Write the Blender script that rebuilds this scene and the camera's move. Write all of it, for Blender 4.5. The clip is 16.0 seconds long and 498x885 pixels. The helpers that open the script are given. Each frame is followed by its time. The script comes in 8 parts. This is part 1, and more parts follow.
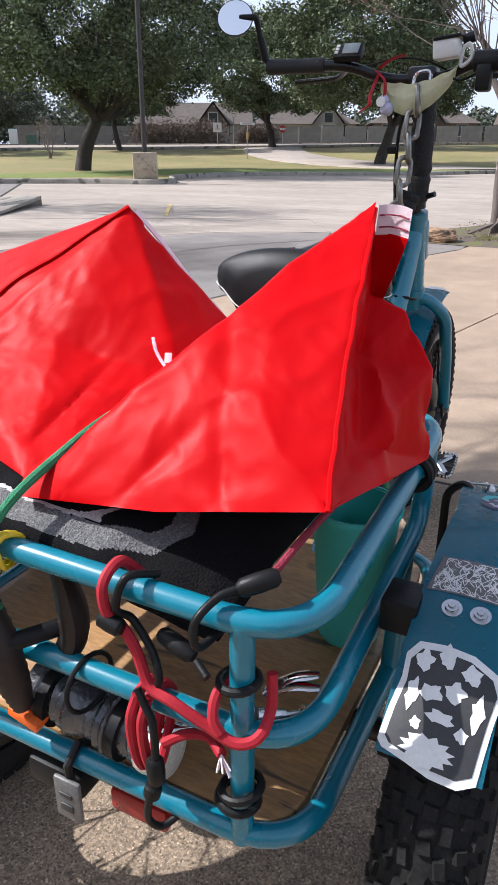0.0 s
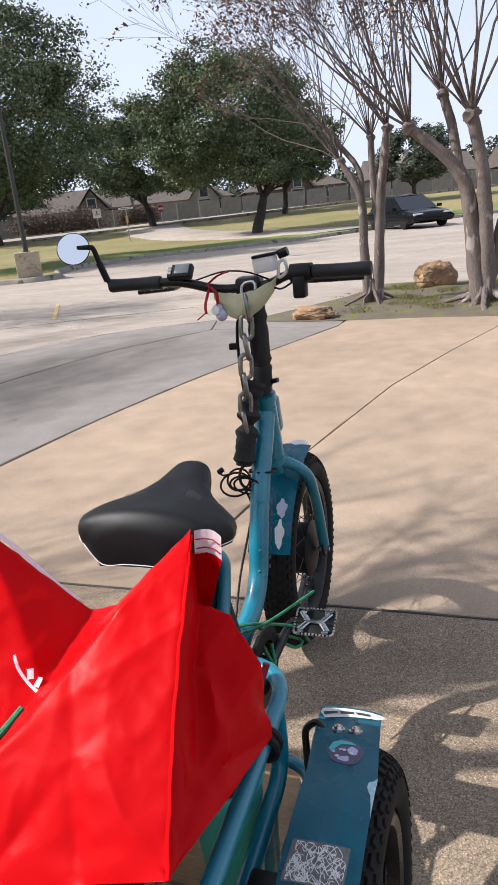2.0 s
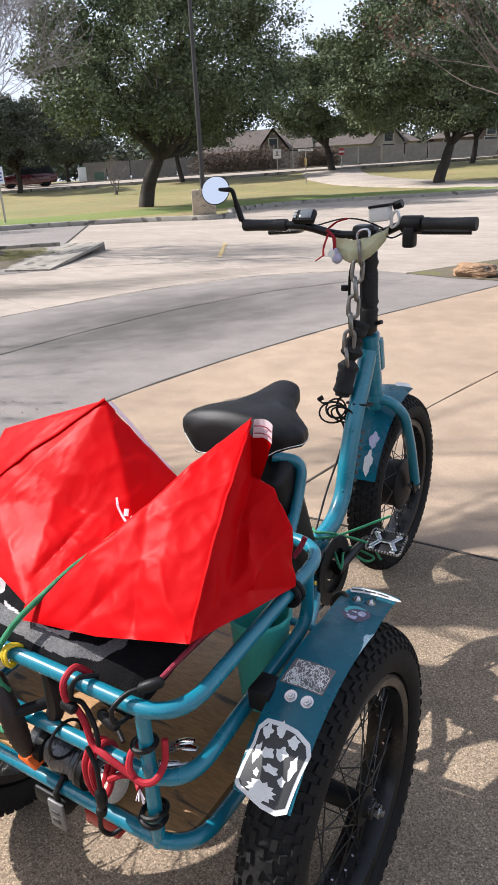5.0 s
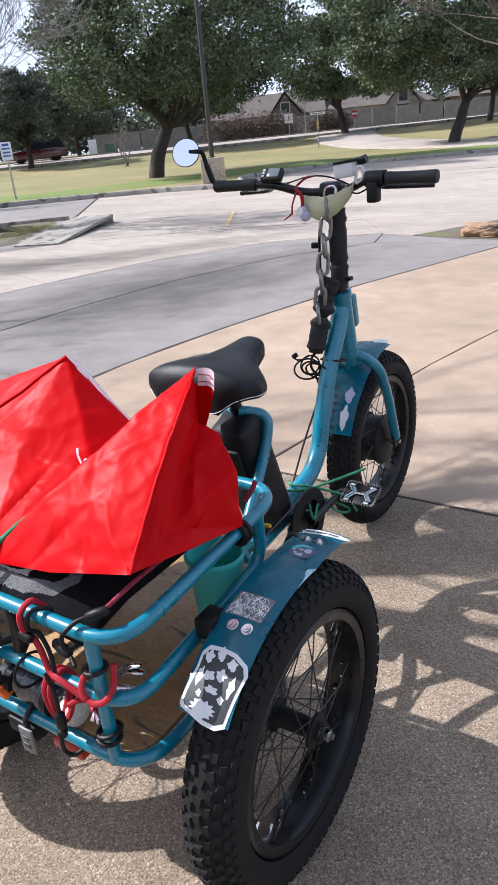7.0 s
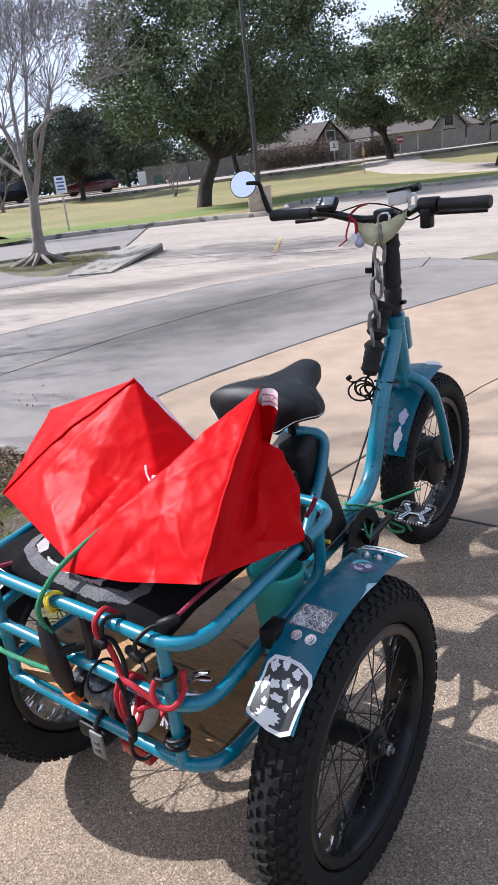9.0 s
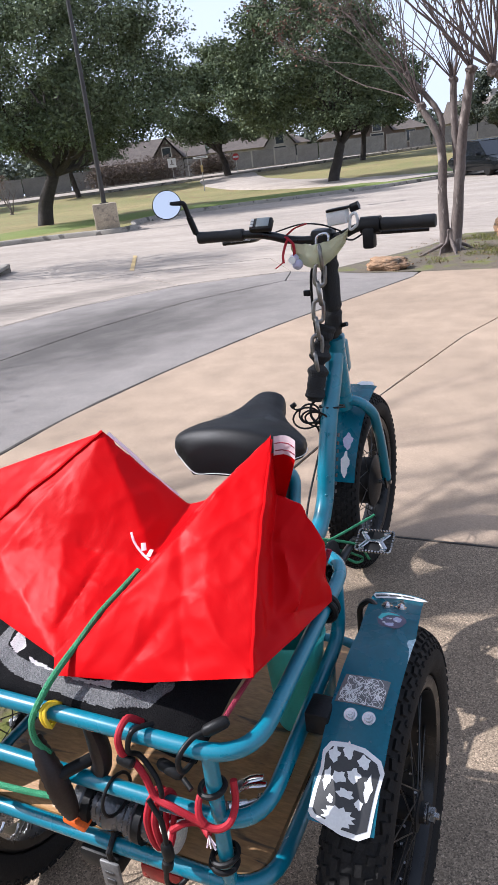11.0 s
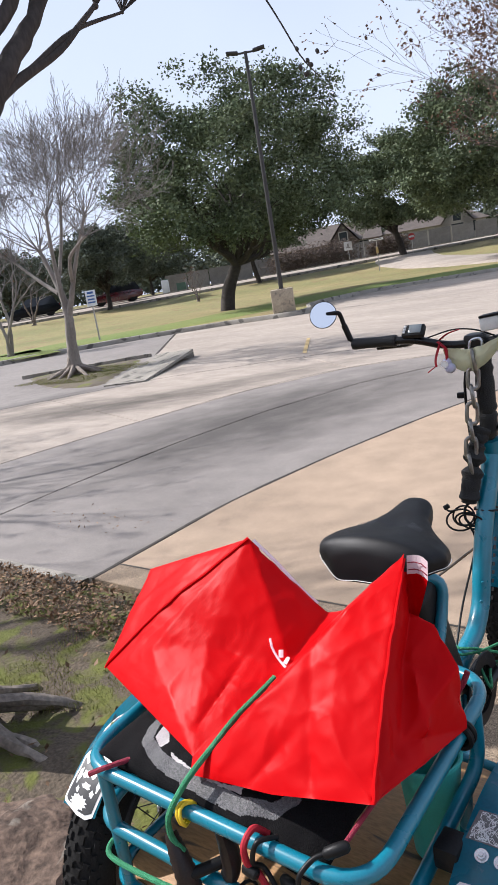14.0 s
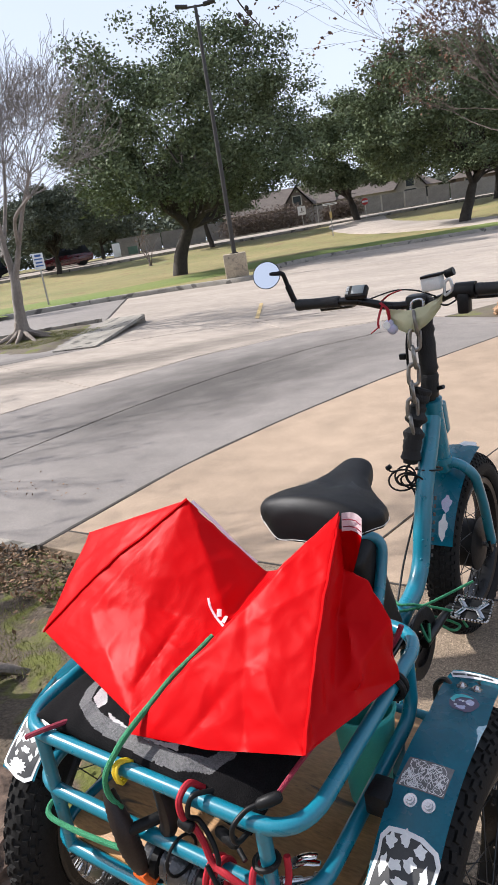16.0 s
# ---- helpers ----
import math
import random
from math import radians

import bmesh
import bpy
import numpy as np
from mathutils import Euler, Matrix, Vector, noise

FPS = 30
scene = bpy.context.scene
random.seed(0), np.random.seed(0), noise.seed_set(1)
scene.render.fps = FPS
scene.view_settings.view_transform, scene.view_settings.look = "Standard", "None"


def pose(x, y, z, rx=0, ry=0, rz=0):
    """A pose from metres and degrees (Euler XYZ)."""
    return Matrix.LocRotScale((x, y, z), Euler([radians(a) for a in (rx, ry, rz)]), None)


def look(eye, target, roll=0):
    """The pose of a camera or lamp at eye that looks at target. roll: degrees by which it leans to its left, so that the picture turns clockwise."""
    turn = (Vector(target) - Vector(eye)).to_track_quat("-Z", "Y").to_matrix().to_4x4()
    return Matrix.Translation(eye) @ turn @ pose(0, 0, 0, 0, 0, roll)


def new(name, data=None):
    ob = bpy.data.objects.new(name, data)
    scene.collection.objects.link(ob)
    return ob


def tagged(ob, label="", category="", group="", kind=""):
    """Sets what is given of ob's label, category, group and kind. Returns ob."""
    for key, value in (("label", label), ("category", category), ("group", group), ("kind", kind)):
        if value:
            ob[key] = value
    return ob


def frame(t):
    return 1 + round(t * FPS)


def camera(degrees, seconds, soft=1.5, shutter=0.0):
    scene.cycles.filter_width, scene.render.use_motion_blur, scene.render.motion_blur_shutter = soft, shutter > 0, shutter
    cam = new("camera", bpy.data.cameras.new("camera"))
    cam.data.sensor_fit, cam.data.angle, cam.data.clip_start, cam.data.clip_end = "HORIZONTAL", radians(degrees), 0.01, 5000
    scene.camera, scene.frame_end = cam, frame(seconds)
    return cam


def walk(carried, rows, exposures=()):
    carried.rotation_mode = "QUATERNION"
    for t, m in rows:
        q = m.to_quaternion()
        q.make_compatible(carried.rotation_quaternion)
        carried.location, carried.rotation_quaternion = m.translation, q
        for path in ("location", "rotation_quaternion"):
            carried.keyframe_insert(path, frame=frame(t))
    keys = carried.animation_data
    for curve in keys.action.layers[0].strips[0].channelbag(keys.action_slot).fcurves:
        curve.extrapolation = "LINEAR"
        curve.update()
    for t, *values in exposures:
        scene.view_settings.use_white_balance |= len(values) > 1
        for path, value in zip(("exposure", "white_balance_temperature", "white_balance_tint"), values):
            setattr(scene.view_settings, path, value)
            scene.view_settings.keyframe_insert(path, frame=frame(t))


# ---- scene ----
from mathutils.bvhtree import BVHTree
cam = camera(39.2, 16.0)
# seconds, eye, the point looked at, and the roll in degrees
ROWS = [
    (0, (-0.015, 0.034, 0.985), (-0.854, 1.675, 0.209), 0.2),
    (0.5, (0.033, 0.053, 1.114), (-0.757, 1.728, 0.361), -2.8),
    (1, (0.057, 0.058, 1.205), (-0.665, 1.781, 0.494), -4.9),
    (1.5, (0.079, 0.076, 1.245), (-0.595, 1.839, 0.585), -5.9),
    (2, (0.091, 0.077, 1.287), (-0.554, 1.866, 0.668), -5.9),
    (2.5, (0.099, 0.055, 1.301), (-0.556, 1.849, 0.709), -6.3),
    (3, (0.132, 0.015, 1.314), (-0.587, 1.788, 0.733), -6.7),
    (3.5, (0.176, -0.019, 1.319), (-0.642, 1.706, 0.726), -6.3),
    (4, (0.203, -0.056, 1.314), (-0.714, 1.609, 0.692), -4.9),
    (4.5, (0.237, -0.086, 1.296), (-0.754, 1.519, 0.633), -3.7),
    (5, (0.31, -0.091, 1.291), (-0.707, 1.472, 0.57), -3.2),
    (5.2, (0.366, -0.087, 1.28), (-0.65, 1.465, 0.532), -2.8),
    (7.3, (0.451, -0.085, 1.267), (-0.62, 1.41, 0.481), -6.0),
    (7.5, (0.452, -0.085, 1.268), (-0.637, 1.401, 0.49), -6.2),
    (8, (0.451, -0.096, 1.269), (-0.7, 1.358, 0.519), -6.4),
    (8.2, (0.462, -0.107, 1.274), (-0.719, 1.331, 0.54), -6.9),
    (10.3, (0.312, -0.163, 1.282), (-0.721, 1.409, 0.604), -6.0),
    (10.5, (0.246, -0.148, 1.287), (-0.731, 1.456, 0.599), -5.8),
    (11, (0.163, -0.13, 1.311), (-0.664, 1.541, 0.589), -6.9),
    (11.5, (0.215, -0.105, 1.331), (-0.668, 1.53, 0.591), -9.6),
    (12, (0.279, -0.083, 1.34), (-0.793, 1.447, 0.626), -9.3),
    (12.5, (0.305, -0.083, 1.342), (-0.901, 1.356, 0.653), -9.3),
    (13, (0.271, -0.106, 1.35), (-1.001, 1.307, 0.729), -9.7),
    (13.5, (0.24, -0.123, 1.388), (-1.036, 1.327, 0.87), -10.2),
    (14, (0.242, -0.133, 1.387), (-1.008, 1.361, 0.933), -9.7),
    (14.5, (0.275, -0.121, 1.386), (-0.969, 1.374, 0.921), -8.6),
    (15, (0.286, -0.103, 1.367), (-0.973, 1.364, 0.855), -8.1),
    (15.5, (0.296, -0.087, 1.36), (-0.959, 1.369, 0.81), -8.5),
    (16, (0.26, -0.109, 1.367), (-0.885, 1.431, 0.802), -9.3),
]
walk(cam, [(t, look(eye, target, roll)) for t, eye, target, roll in ROWS],
     [(0.0, 0.50, 6200, 11), (1.0, 0.42, 6480, 10), (3.0, 0.44, 6500, 10), (5.0, 0.58, 6480, 10), (7.5, 0.64, 5950, 12), (8.0, 0.62, 5950, 12), (10.5, 0.57, 6000, 12), (12.5, 0.46, 6250, 11), (14.0, 0.42, 6320, 11), (16.0, 0.49, 6450, 10)])

# ---- light ----
SUN_EL, SUN_AZ = 43.0, 254.0        # degrees; azimuth from +y towards +x
world = bpy.data.worlds.new("world")
scene.world = world
world.use_nodes = True
_n = world.node_tree.nodes
_sky = _n.new("ShaderNodeTexSky")
_sky.sky_type = "NISHITA"
_sky.sun_disc = False
_sky.sun_elevation = radians(SUN_EL)
_sky.sun_rotation = radians(SUN_AZ)
_sky.dust_density = 3.0
_sky.ozone_density = 1.0
# thin bright haze that thickens towards the horizon
_tc = _n.new("ShaderNodeTexCoord")
_sep = _n.new("ShaderNodeSeparateXYZ")
_cloud = _n.new("ShaderNodeTexNoise")
_cloud.inputs["Scale"].default_value = 2.2
_cloud.inputs["Detail"].default_value = 5.0
_hz = _n.new("ShaderNodeMapRange")
_hz.inputs[1].default_value, _hz.inputs[2].default_value = 0.0, 1.0
_hz.inputs[3].default_value, _hz.inputs[4].default_value = 0.95, 0.25
_mul = _n.new("ShaderNodeMath")
_mul.operation = "MULTIPLY_ADD"
_mul.inputs[1].default_value, _mul.inputs[2].default_value = 0.35, -0.17
_add = _n.new("ShaderNodeMath")
_add.operation = "ADD"
_add.use_clamp = True
_mix = _n.new("ShaderNodeMix")
_mix.data_type = "RGBA"
_mix.inputs[7].default_value = (6.5, 7.2, 8.9, 1)
_l = world.node_tree.links
_l.new(_tc.outputs["Generated"], _sep.inputs[0])
_l.new(_tc.outputs["Generated"], _cloud.inputs["Vector"])
_l.new(_sep.outputs[2], _hz.inputs[0])
_l.new(_cloud.outputs[0], _mul.inputs[0])
_l.new(_hz.outputs[0], _add.inputs[0])
_l.new(_mul.outputs[0], _add.inputs[1])
_l.new(_add.outputs[0], _mix.inputs[0])
_l.new(_sky.outputs[0], _mix.inputs[6])
_l.new(_mix.outputs[2], _n["Background"].inputs[0])
_n["Background"].inputs[1].default_value = 0.102
sun = new("sun", bpy.data.lights.new("sun", "SUN"))
sun.data.energy = 4.8
sun.data.angle = radians(0.6)
sun.data.color = (1.0, 0.965, 0.945)
sun.matrix_world = look((math.sin(radians(SUN_AZ)) * math.cos(radians(SUN_EL)) * 50,
                         math.cos(radians(SUN_AZ)) * math.cos(radians(SUN_EL)) * 50,
                         math.sin(radians(SUN_EL)) * 50), (0, 0, 0))

# ---- materials ----
def material(name, base, second=None, rough=0.6, metal=0.0, scale=8.0, fine=120.0, mix=0.5, fine_mix=0.25,
             bump=0.15, bump_scale=None, coat=0.0, rough_var=0.1, spots=None, spot_scale=30.0, spot_cut=0.62, spot_soft=0.06,
             random=0.0, island=0.0, spec=0.5, transmission=0.0, sheen=0.0, distort=0.3, stretch=None):
    """A surface with variation at two scales, wear spots, relief and varying gloss."""
    m = bpy.data.materials.new(name)
    m.use_nodes = True
    nt = m.node_tree
    n, l = nt.nodes, nt.links
    b = n["Principled BSDF"]
    co = n.new("ShaderNodeTexCoord")
    src = co.outputs["Object"]
    if stretch:
        mp = n.new("ShaderNodeMapping")
        mp.inputs["Scale"].default_value = stretch
        l.new(src, mp.inputs["Vector"])
        src = mp.outputs[0]

    def noise_tex(s, detail=5.0, d=0.0):
        t = n.new("ShaderNodeTexNoise")
        t.inputs["Scale"].default_value = s
        t.inputs["Detail"].default_value = detail
        t.inputs["Distortion"].default_value = d
        l.new(src, t.inputs["Vector"])
        return t

    def mixer(a, bcol, f, blend="MIX"):
        x = n.new("ShaderNodeMix")
        x.data_type = "RGBA"
        x.blend_type = blend
        for sock, val in ((x.inputs[6], a), (x.inputs[7], bcol)):
            if hasattr(val, "is_linked"):
                l.new(val, sock)
            else:
                sock.default_value = (*val, 1)
        if hasattr(f, "is_linked"):
            l.new(f, x.inputs[0])
        else:
            x.inputs[0].default_value = f
        return x.outputs[2]

    def ramp(f, lo, hi, a=0.0, c=1.0):
        r = n.new("ShaderNodeMapRange")
        r.inputs[1].default_value, r.inputs[2].default_value = lo, hi
        r.inputs[3].default_value, r.inputs[4].default_value = a, c
        l.new(f, r.inputs[0])
        return r.outputs[0]

    second = second or tuple(c * 0.7 for c in base)
    big, small = noise_tex(scale, 6.0, distort), noise_tex(fine, 4.0)
    col = mixer(base, second, ramp(big.outputs[0], 0.5 - 0.5 * (1.01 - mix), 0.5 + 0.5 * (1.01 - mix)))
    grain = ramp(small.outputs[0], 0.3, 0.7, 1 - fine_mix, 1 + fine_mix)
    gr = n.new("ShaderNodeCombineColor")
    for i in range(3):
        l.new(grain, gr.inputs[i])
    col = mixer(col, gr.outputs[0], 1.0, "MULTIPLY")
    if spots:
        sp = noise_tex(spot_scale, 6.0, 0.6)
        col = mixer(col, spots, ramp(sp.outputs[0], spot_cut, spot_cut + spot_soft))
    if random or island:
        if random:
            info = n.new("ShaderNodeObjectInfo")
            val = info.outputs["Random"]
            amount = random
        else:
            info = n.new("ShaderNodeNewGeometry")
            val = info.outputs["Random Per Island"]
            amount = island
        hs = n.new("ShaderNodeHueSaturation")
        l.new(ramp(val, 0, 1, 1 - amount, 1 + amount), hs.inputs["Value"])
        l.new(col, hs.inputs["Color"])
        col = hs.outputs[0]
    l.new(col, b.inputs["Base Color"])
    l.new(ramp(big.outputs[0], 0.3, 0.7, max(rough - rough_var, 0.02), min(rough + rough_var, 1)), b.inputs["Roughness"])
    b.inputs["Metallic"].default_value = metal
    b.inputs["Coat Weight"].default_value = coat
    b.inputs["Coat Roughness"].default_value = 0.12
    b.inputs["Specular IOR Level"].default_value = spec
    b.inputs["Transmission Weight"].default_value = transmission
    b.inputs["Sheen Weight"].default_value = sheen
    if bump:
        bp = n.new("ShaderNodeBump")
        bp.inputs["Strength"].default_value = bump
        bp.inputs["Distance"].default_value = 0.01
        h = noise_tex(bump_scale, 4.0) if bump_scale else small
        l.new(h.outputs[0], bp.inputs["Height"])
        l.new(bp.outputs[0], b.inputs["Normal"])
    return m


TEAL = material("teal_paint", (0.007, 0.20, 0.28), (0.005, 0.155, 0.225), 0.3, 0.0, 14, 260, 0.4, 0.06, 0.02, 40,
                0.5, 0.06, (0.5, 0.6, 0.62), 60, 0.735)
TEAL_FENDER = material("teal_fender", (0.008, 0.215, 0.31), (0.01, 0.17, 0.25), 0.26, 0.0, 18, 200, 0.4, 0.08, 0.02, 30, 0.4, 0.08,
                       (0.03, 0.05, 0.06), 26, 0.66)
RUBBER = material("tyre_rubber", (0.010, 0.0098, 0.0098), (0.020, 0.019, 0.018), 0.72, 0, 9, 300, 0.4, 0.25, 0.1, 200, 0, 0.1, spec=0.15)
BLACK = material("black_plastic", (0.008, 0.008, 0.0085), (0.014, 0.014, 0.014), 0.45, 0, 20, 300, 0.5, 0.15, 0.05, 300, spec=0.2)
CLAMP_BROWN = material("dark_brown_plastic", (0.022, 0.015, 0.013), (0.034, 0.024, 0.02), 0.42, 0, 20, 300, 0.5, 0.15, 0.08, 120, spec=0.3)
BLACK_METAL = material("black_metal", (0.007, 0.007, 0.0075), (0.012, 0.012, 0.012), 0.32, 0.2, 25, 200, 0.5, 0.15, 0.03)
GRIP = material("grip_rubber", (0.011, 0.011, 0.012), (0.017, 0.017, 0.017), 0.6, 0, 30, 500, 0.5, 0.2, 0.2, 600)
VINYL = material("saddle_vinyl", (0.005, 0.005, 0.0055), (0.009, 0.009, 0.0095), 0.48, 0, 12, 700, 0.4, 0.15, 0.12, 900, spec=0.26)
TAPE = material("cloth_tape", (0.008, 0.008, 0.008), (0.018, 0.018, 0.018), 0.75, 0, 40, 400, 0.5, 0.3, 0.5, 300)
CHAIN_STEEL = material("tarnished_chain_steel", (0.36, 0.345, 0.32), (0.17, 0.16, 0.145), 0.36, 0.9, 60, 400, 0.35, 0.2, 0.06)
STEEL = material("galvanised_steel", (0.5, 0.49, 0.46), (0.3, 0.28, 0.25), 0.34, 0.9, 60, 400, 0.4, 0.15, 0.06)
CHROME = material("bright_steel", (0.62, 0.62, 0.62), (0.45, 0.45, 0.45), 0.22, 1.0, 40, 300, 0.4, 0.1, 0.03)
SPOKE = material("spoke_black", (0.02, 0.02, 0.02), (0.05, 0.05, 0.05), 0.35, 0.6, 40, 300, 0.5, 0.1, 0)


def crumpled_material(name, base, second, rough, spec, scale):
    """Thin laminated sheet: soft crumple facets and fine creases in the relief."""
    m = bpy.data.materials.new(name)
    m.use_nodes = True
    n, l = m.node_tree.nodes, m.node_tree.links
    b = n["Principled BSDF"]
    co = n.new("ShaderNodeTexCoord")
    warp = n.new("ShaderNodeTexNoise")
    warp.inputs["Scale"].default_value = scale * 0.7
    warp.inputs["Detail"].default_value = 3.0
    l.new(co.outputs["Object"], warp.inputs["Vector"])
    shift = n.new("ShaderNodeVectorMath")
    shift.operation = "MULTIPLY_ADD"
    shift.inputs[1].default_value = (0.09, 0.09, 0.09)
    l.new(warp.outputs["Color"], shift.inputs[0])
    l.new(co.outputs["Object"], shift.inputs[2])
    total = None
    for k, amount in ((0.7, 0.022), (1.9, 0.010), (4.5, 0.0035)):
        v = n.new("ShaderNodeTexVoronoi")
        v.inputs["Scale"].default_value = scale * k
        l.new(shift.outputs[0], v.inputs["Vector"])
        s = n.new("ShaderNodeMath")
        s.operation = "MULTIPLY_ADD"
        s.inputs[1].default_value = amount
        s.inputs[2].default_value = 0.0
        l.new(v.outputs["Distance"], s.inputs[0])
        if total is not None:
            l.new(total, s.inputs[2])
        total = s.outputs[0]
    ridge = n.new("ShaderNodeTexNoise")
    ridge.noise_type = "RIDGED_MULTIFRACTAL"
    ridge.inputs["Scale"].default_value = scale * 1.1
    ridge.inputs["Detail"].default_value = 5.0
    l.new(shift.outputs[0], ridge.inputs["Vector"])
    s = n.new("ShaderNodeMath")
    s.operation = "MULTIPLY_ADD"
    s.inputs[1].default_value = 0.0022
    l.new(ridge.outputs[0], s.inputs[0])
    l.new(total, s.inputs[2])
    total = s.outputs[0]
    bp = n.new("ShaderNodeBump")
    bp.inputs["Strength"].default_value = 0.22
    bp.inputs["Distance"].default_value = 0.30
    l.new(total, bp.inputs["Height"])
    l.new(bp.outputs[0], b.inputs["Normal"])
    mix = n.new("ShaderNodeMix")
    mix.data_type = "RGBA"
    mix.inputs[6].default_value, mix.inputs[7].default_value = (*base, 1), (*second, 1)
    l.new(warp.outputs[0], mix.inputs[0])
    l.new(mix.outputs[2], b.inputs["Base Color"])
    r = n.new("ShaderNodeMapRange")
    for k, v in enumerate((0.3, 0.7, rough - 0.08, rough + 0.1)):
        r.inputs[k + 1].default_value = v
    l.new(warp.outputs[0], r.inputs[0])
    l.new(r.outputs[0], b.inputs["Roughness"])
    b.inputs["Specular IOR Level"].default_value = spec
    return m


RED_BAG = crumpled_material("red_laminate", (0.56, 0.002, 0.004), (0.46, 0.002, 0.004), 0.42, 0.06, 12.0)
WHITE_WEB = material("white_webbing", (0.84, 0.71, 0.73), (0.79, 0.62, 0.65), 0.75, 0, 60, 900, 0.4, 0.08, 0.1)
PILLOW = material("black_fleece", (0.008, 0.0075, 0.008), (0.014, 0.0135, 0.014), 0.95, 0, 20, 500, 0.4, 0.3, 0.4, 500, spec=0.06)
PILLOW_GREY = material("grey_knit", (0.24, 0.235, 0.235), (0.09, 0.09, 0.09), 0.95, 0, 240, 700, 0.3, 0.5, 0.6, 400, spec=0.2)
PILLOW_WHITE = material("pale_knit", (0.6, 0.56, 0.55), (0.5, 0.46, 0.45), 0.95, 0, 60, 600, 0.4, 0.2, 0.5, 400)
PLYWOOD = material("worn_plywood", (0.47, 0.255, 0.10), (0.27, 0.155, 0.072), 0.45, 0, 5, 60, 0.35, 0.22, 0.12, 80, 0.15, 0.12,
                   (0.09, 0.065, 0.045), 7, 0.6, stretch=(1, 4, 1))
GREEN_CORD = material("green_cord", (0.045, 0.30, 0.14), (0.03, 0.2, 0.09), 0.8, 0, 60, 900, 0.5, 0.3, 0.5, 700)
RED_CORD = material("red_cord", (0.43, 0.008, 0.022), (0.34, 0.006, 0.016), 0.75, 0, 60, 1400, 0.5, 0.2, 0.12, 1300)
JOINT_FILL = material("dark_joint_filler", (0.035, 0.03, 0.026), (0.08, 0.068, 0.055), 0.95, 0, 6, 120, 0.4, 0.35, 0.6, 90)
FADED_RED = material("faded_red_cord", (0.32, 0.02, 0.05), (0.22, 0.02, 0.04), 0.8, 0, 60, 900, 0.5, 0.3, 0.5, 700)
YELLOW = material("yellow_plastic", (0.75, 0.55, 0.02), (0.6, 0.4, 0.02), 0.5, 0, 30, 300, 0.5, 0.1, 0.05)
ORANGE = material("orange_plastic", (0.85, 0.17, 0.02), (0.7, 0.1, 0.01), 0.5, 0, 30, 300, 0.5, 0.1, 0.05)
AQUA = material("aqua_plastic", (0.09, 0.60, 0.53), (0.07, 0.52, 0.46), 0.5, 0, 8, 300, 0.5, 0.05, 0.04, spec=0.4)
CREAM = material("cream_cloth", (0.76, 0.77, 0.56), (0.68, 0.66, 0.46), 0.7, 0, 14, 500, 0.5, 0.12, 0.15, 60)
WHITE_PLASTIC = material("white_plastic", (0.72, 0.72, 0.70), (0.6, 0.6, 0.58), 0.4, 0, 20, 300, 0.5, 0.05, 0.03)
STICK_WHITE = material("sticker_white", (0.78, 0.78, 0.76), (0.66, 0.66, 0.64), 0.4, 0, 30, 300, 0.5, 0.05, 0.02)
STICK_BLACK = material("sticker_black", (0.02, 0.02, 0.022), (0.04, 0.04, 0.04), 0.45, 0, 30, 300, 0.5, 0.1, 0.02)
STICK_GREY = material("sticker_grey", (0.16, 0.155, 0.15), (0.1, 0.1, 0.1), 0.45, 0, 40, 300, 0.5, 0.2, 0.02)
STICK_PINK = material("sticker_lilac", (0.55, 0.45, 0.62), (0.4, 0.5, 0.6), 0.4, 0, 70, 300, 0.3, 0.1, 0.02)
STICK_PLUM = material("sticker_plum", (0.06, 0.045, 0.08), (0.12, 0.1, 0.16), 0.4, 0, 90, 300, 0.3, 0.1, 0.02)
SCRAPE = material("bare_scrape", (0.5, 0.62, 0.66), (0.3, 0.5, 0.55), 0.45, 0.3, 90, 300, 0.3, 0.2, 0.1)
STICK_TEAL = material("sticker_turquoise", (0.06, 0.5, 0.5), (0.05, 0.4, 0.42), 0.4, 0, 70, 300, 0.3, 0.1, 0.02)
RED_PLASTIC = material("red_lens", (0.35, 0.012, 0.012), (0.25, 0.01, 0.01), 0.35, 0, 30, 200, 0.5, 0.1, 0.02)
# the screen's grey is lightened: reflected sky is put into its base colour
SCREEN = material("screen_grey", (0.22, 0.25, 0.26), (0.18, 0.21, 0.22), 0.15, 0, 30, 300, 0.5, 0.03, 0)
BAGGIE = crumpled_material("crinkled_film", (0.03, 0.03, 0.032), (0.10, 0.10, 0.105), 0.2, 0.9, 45.0)
TAN_TUBE = material("bottle_label", (0.75, 0.72, 0.62), (0.5, 0.45, 0.4), 0.5, 0, 30, 300, 0.5, 0.2, 0.05)
MIRROR = material("mirror_glass", (0.93, 0.94, 0.95), (0.93, 0.94, 0.95), 0.02, 1.0, 5, 50, 0.5, 0.0, 0, rough_var=0.0)



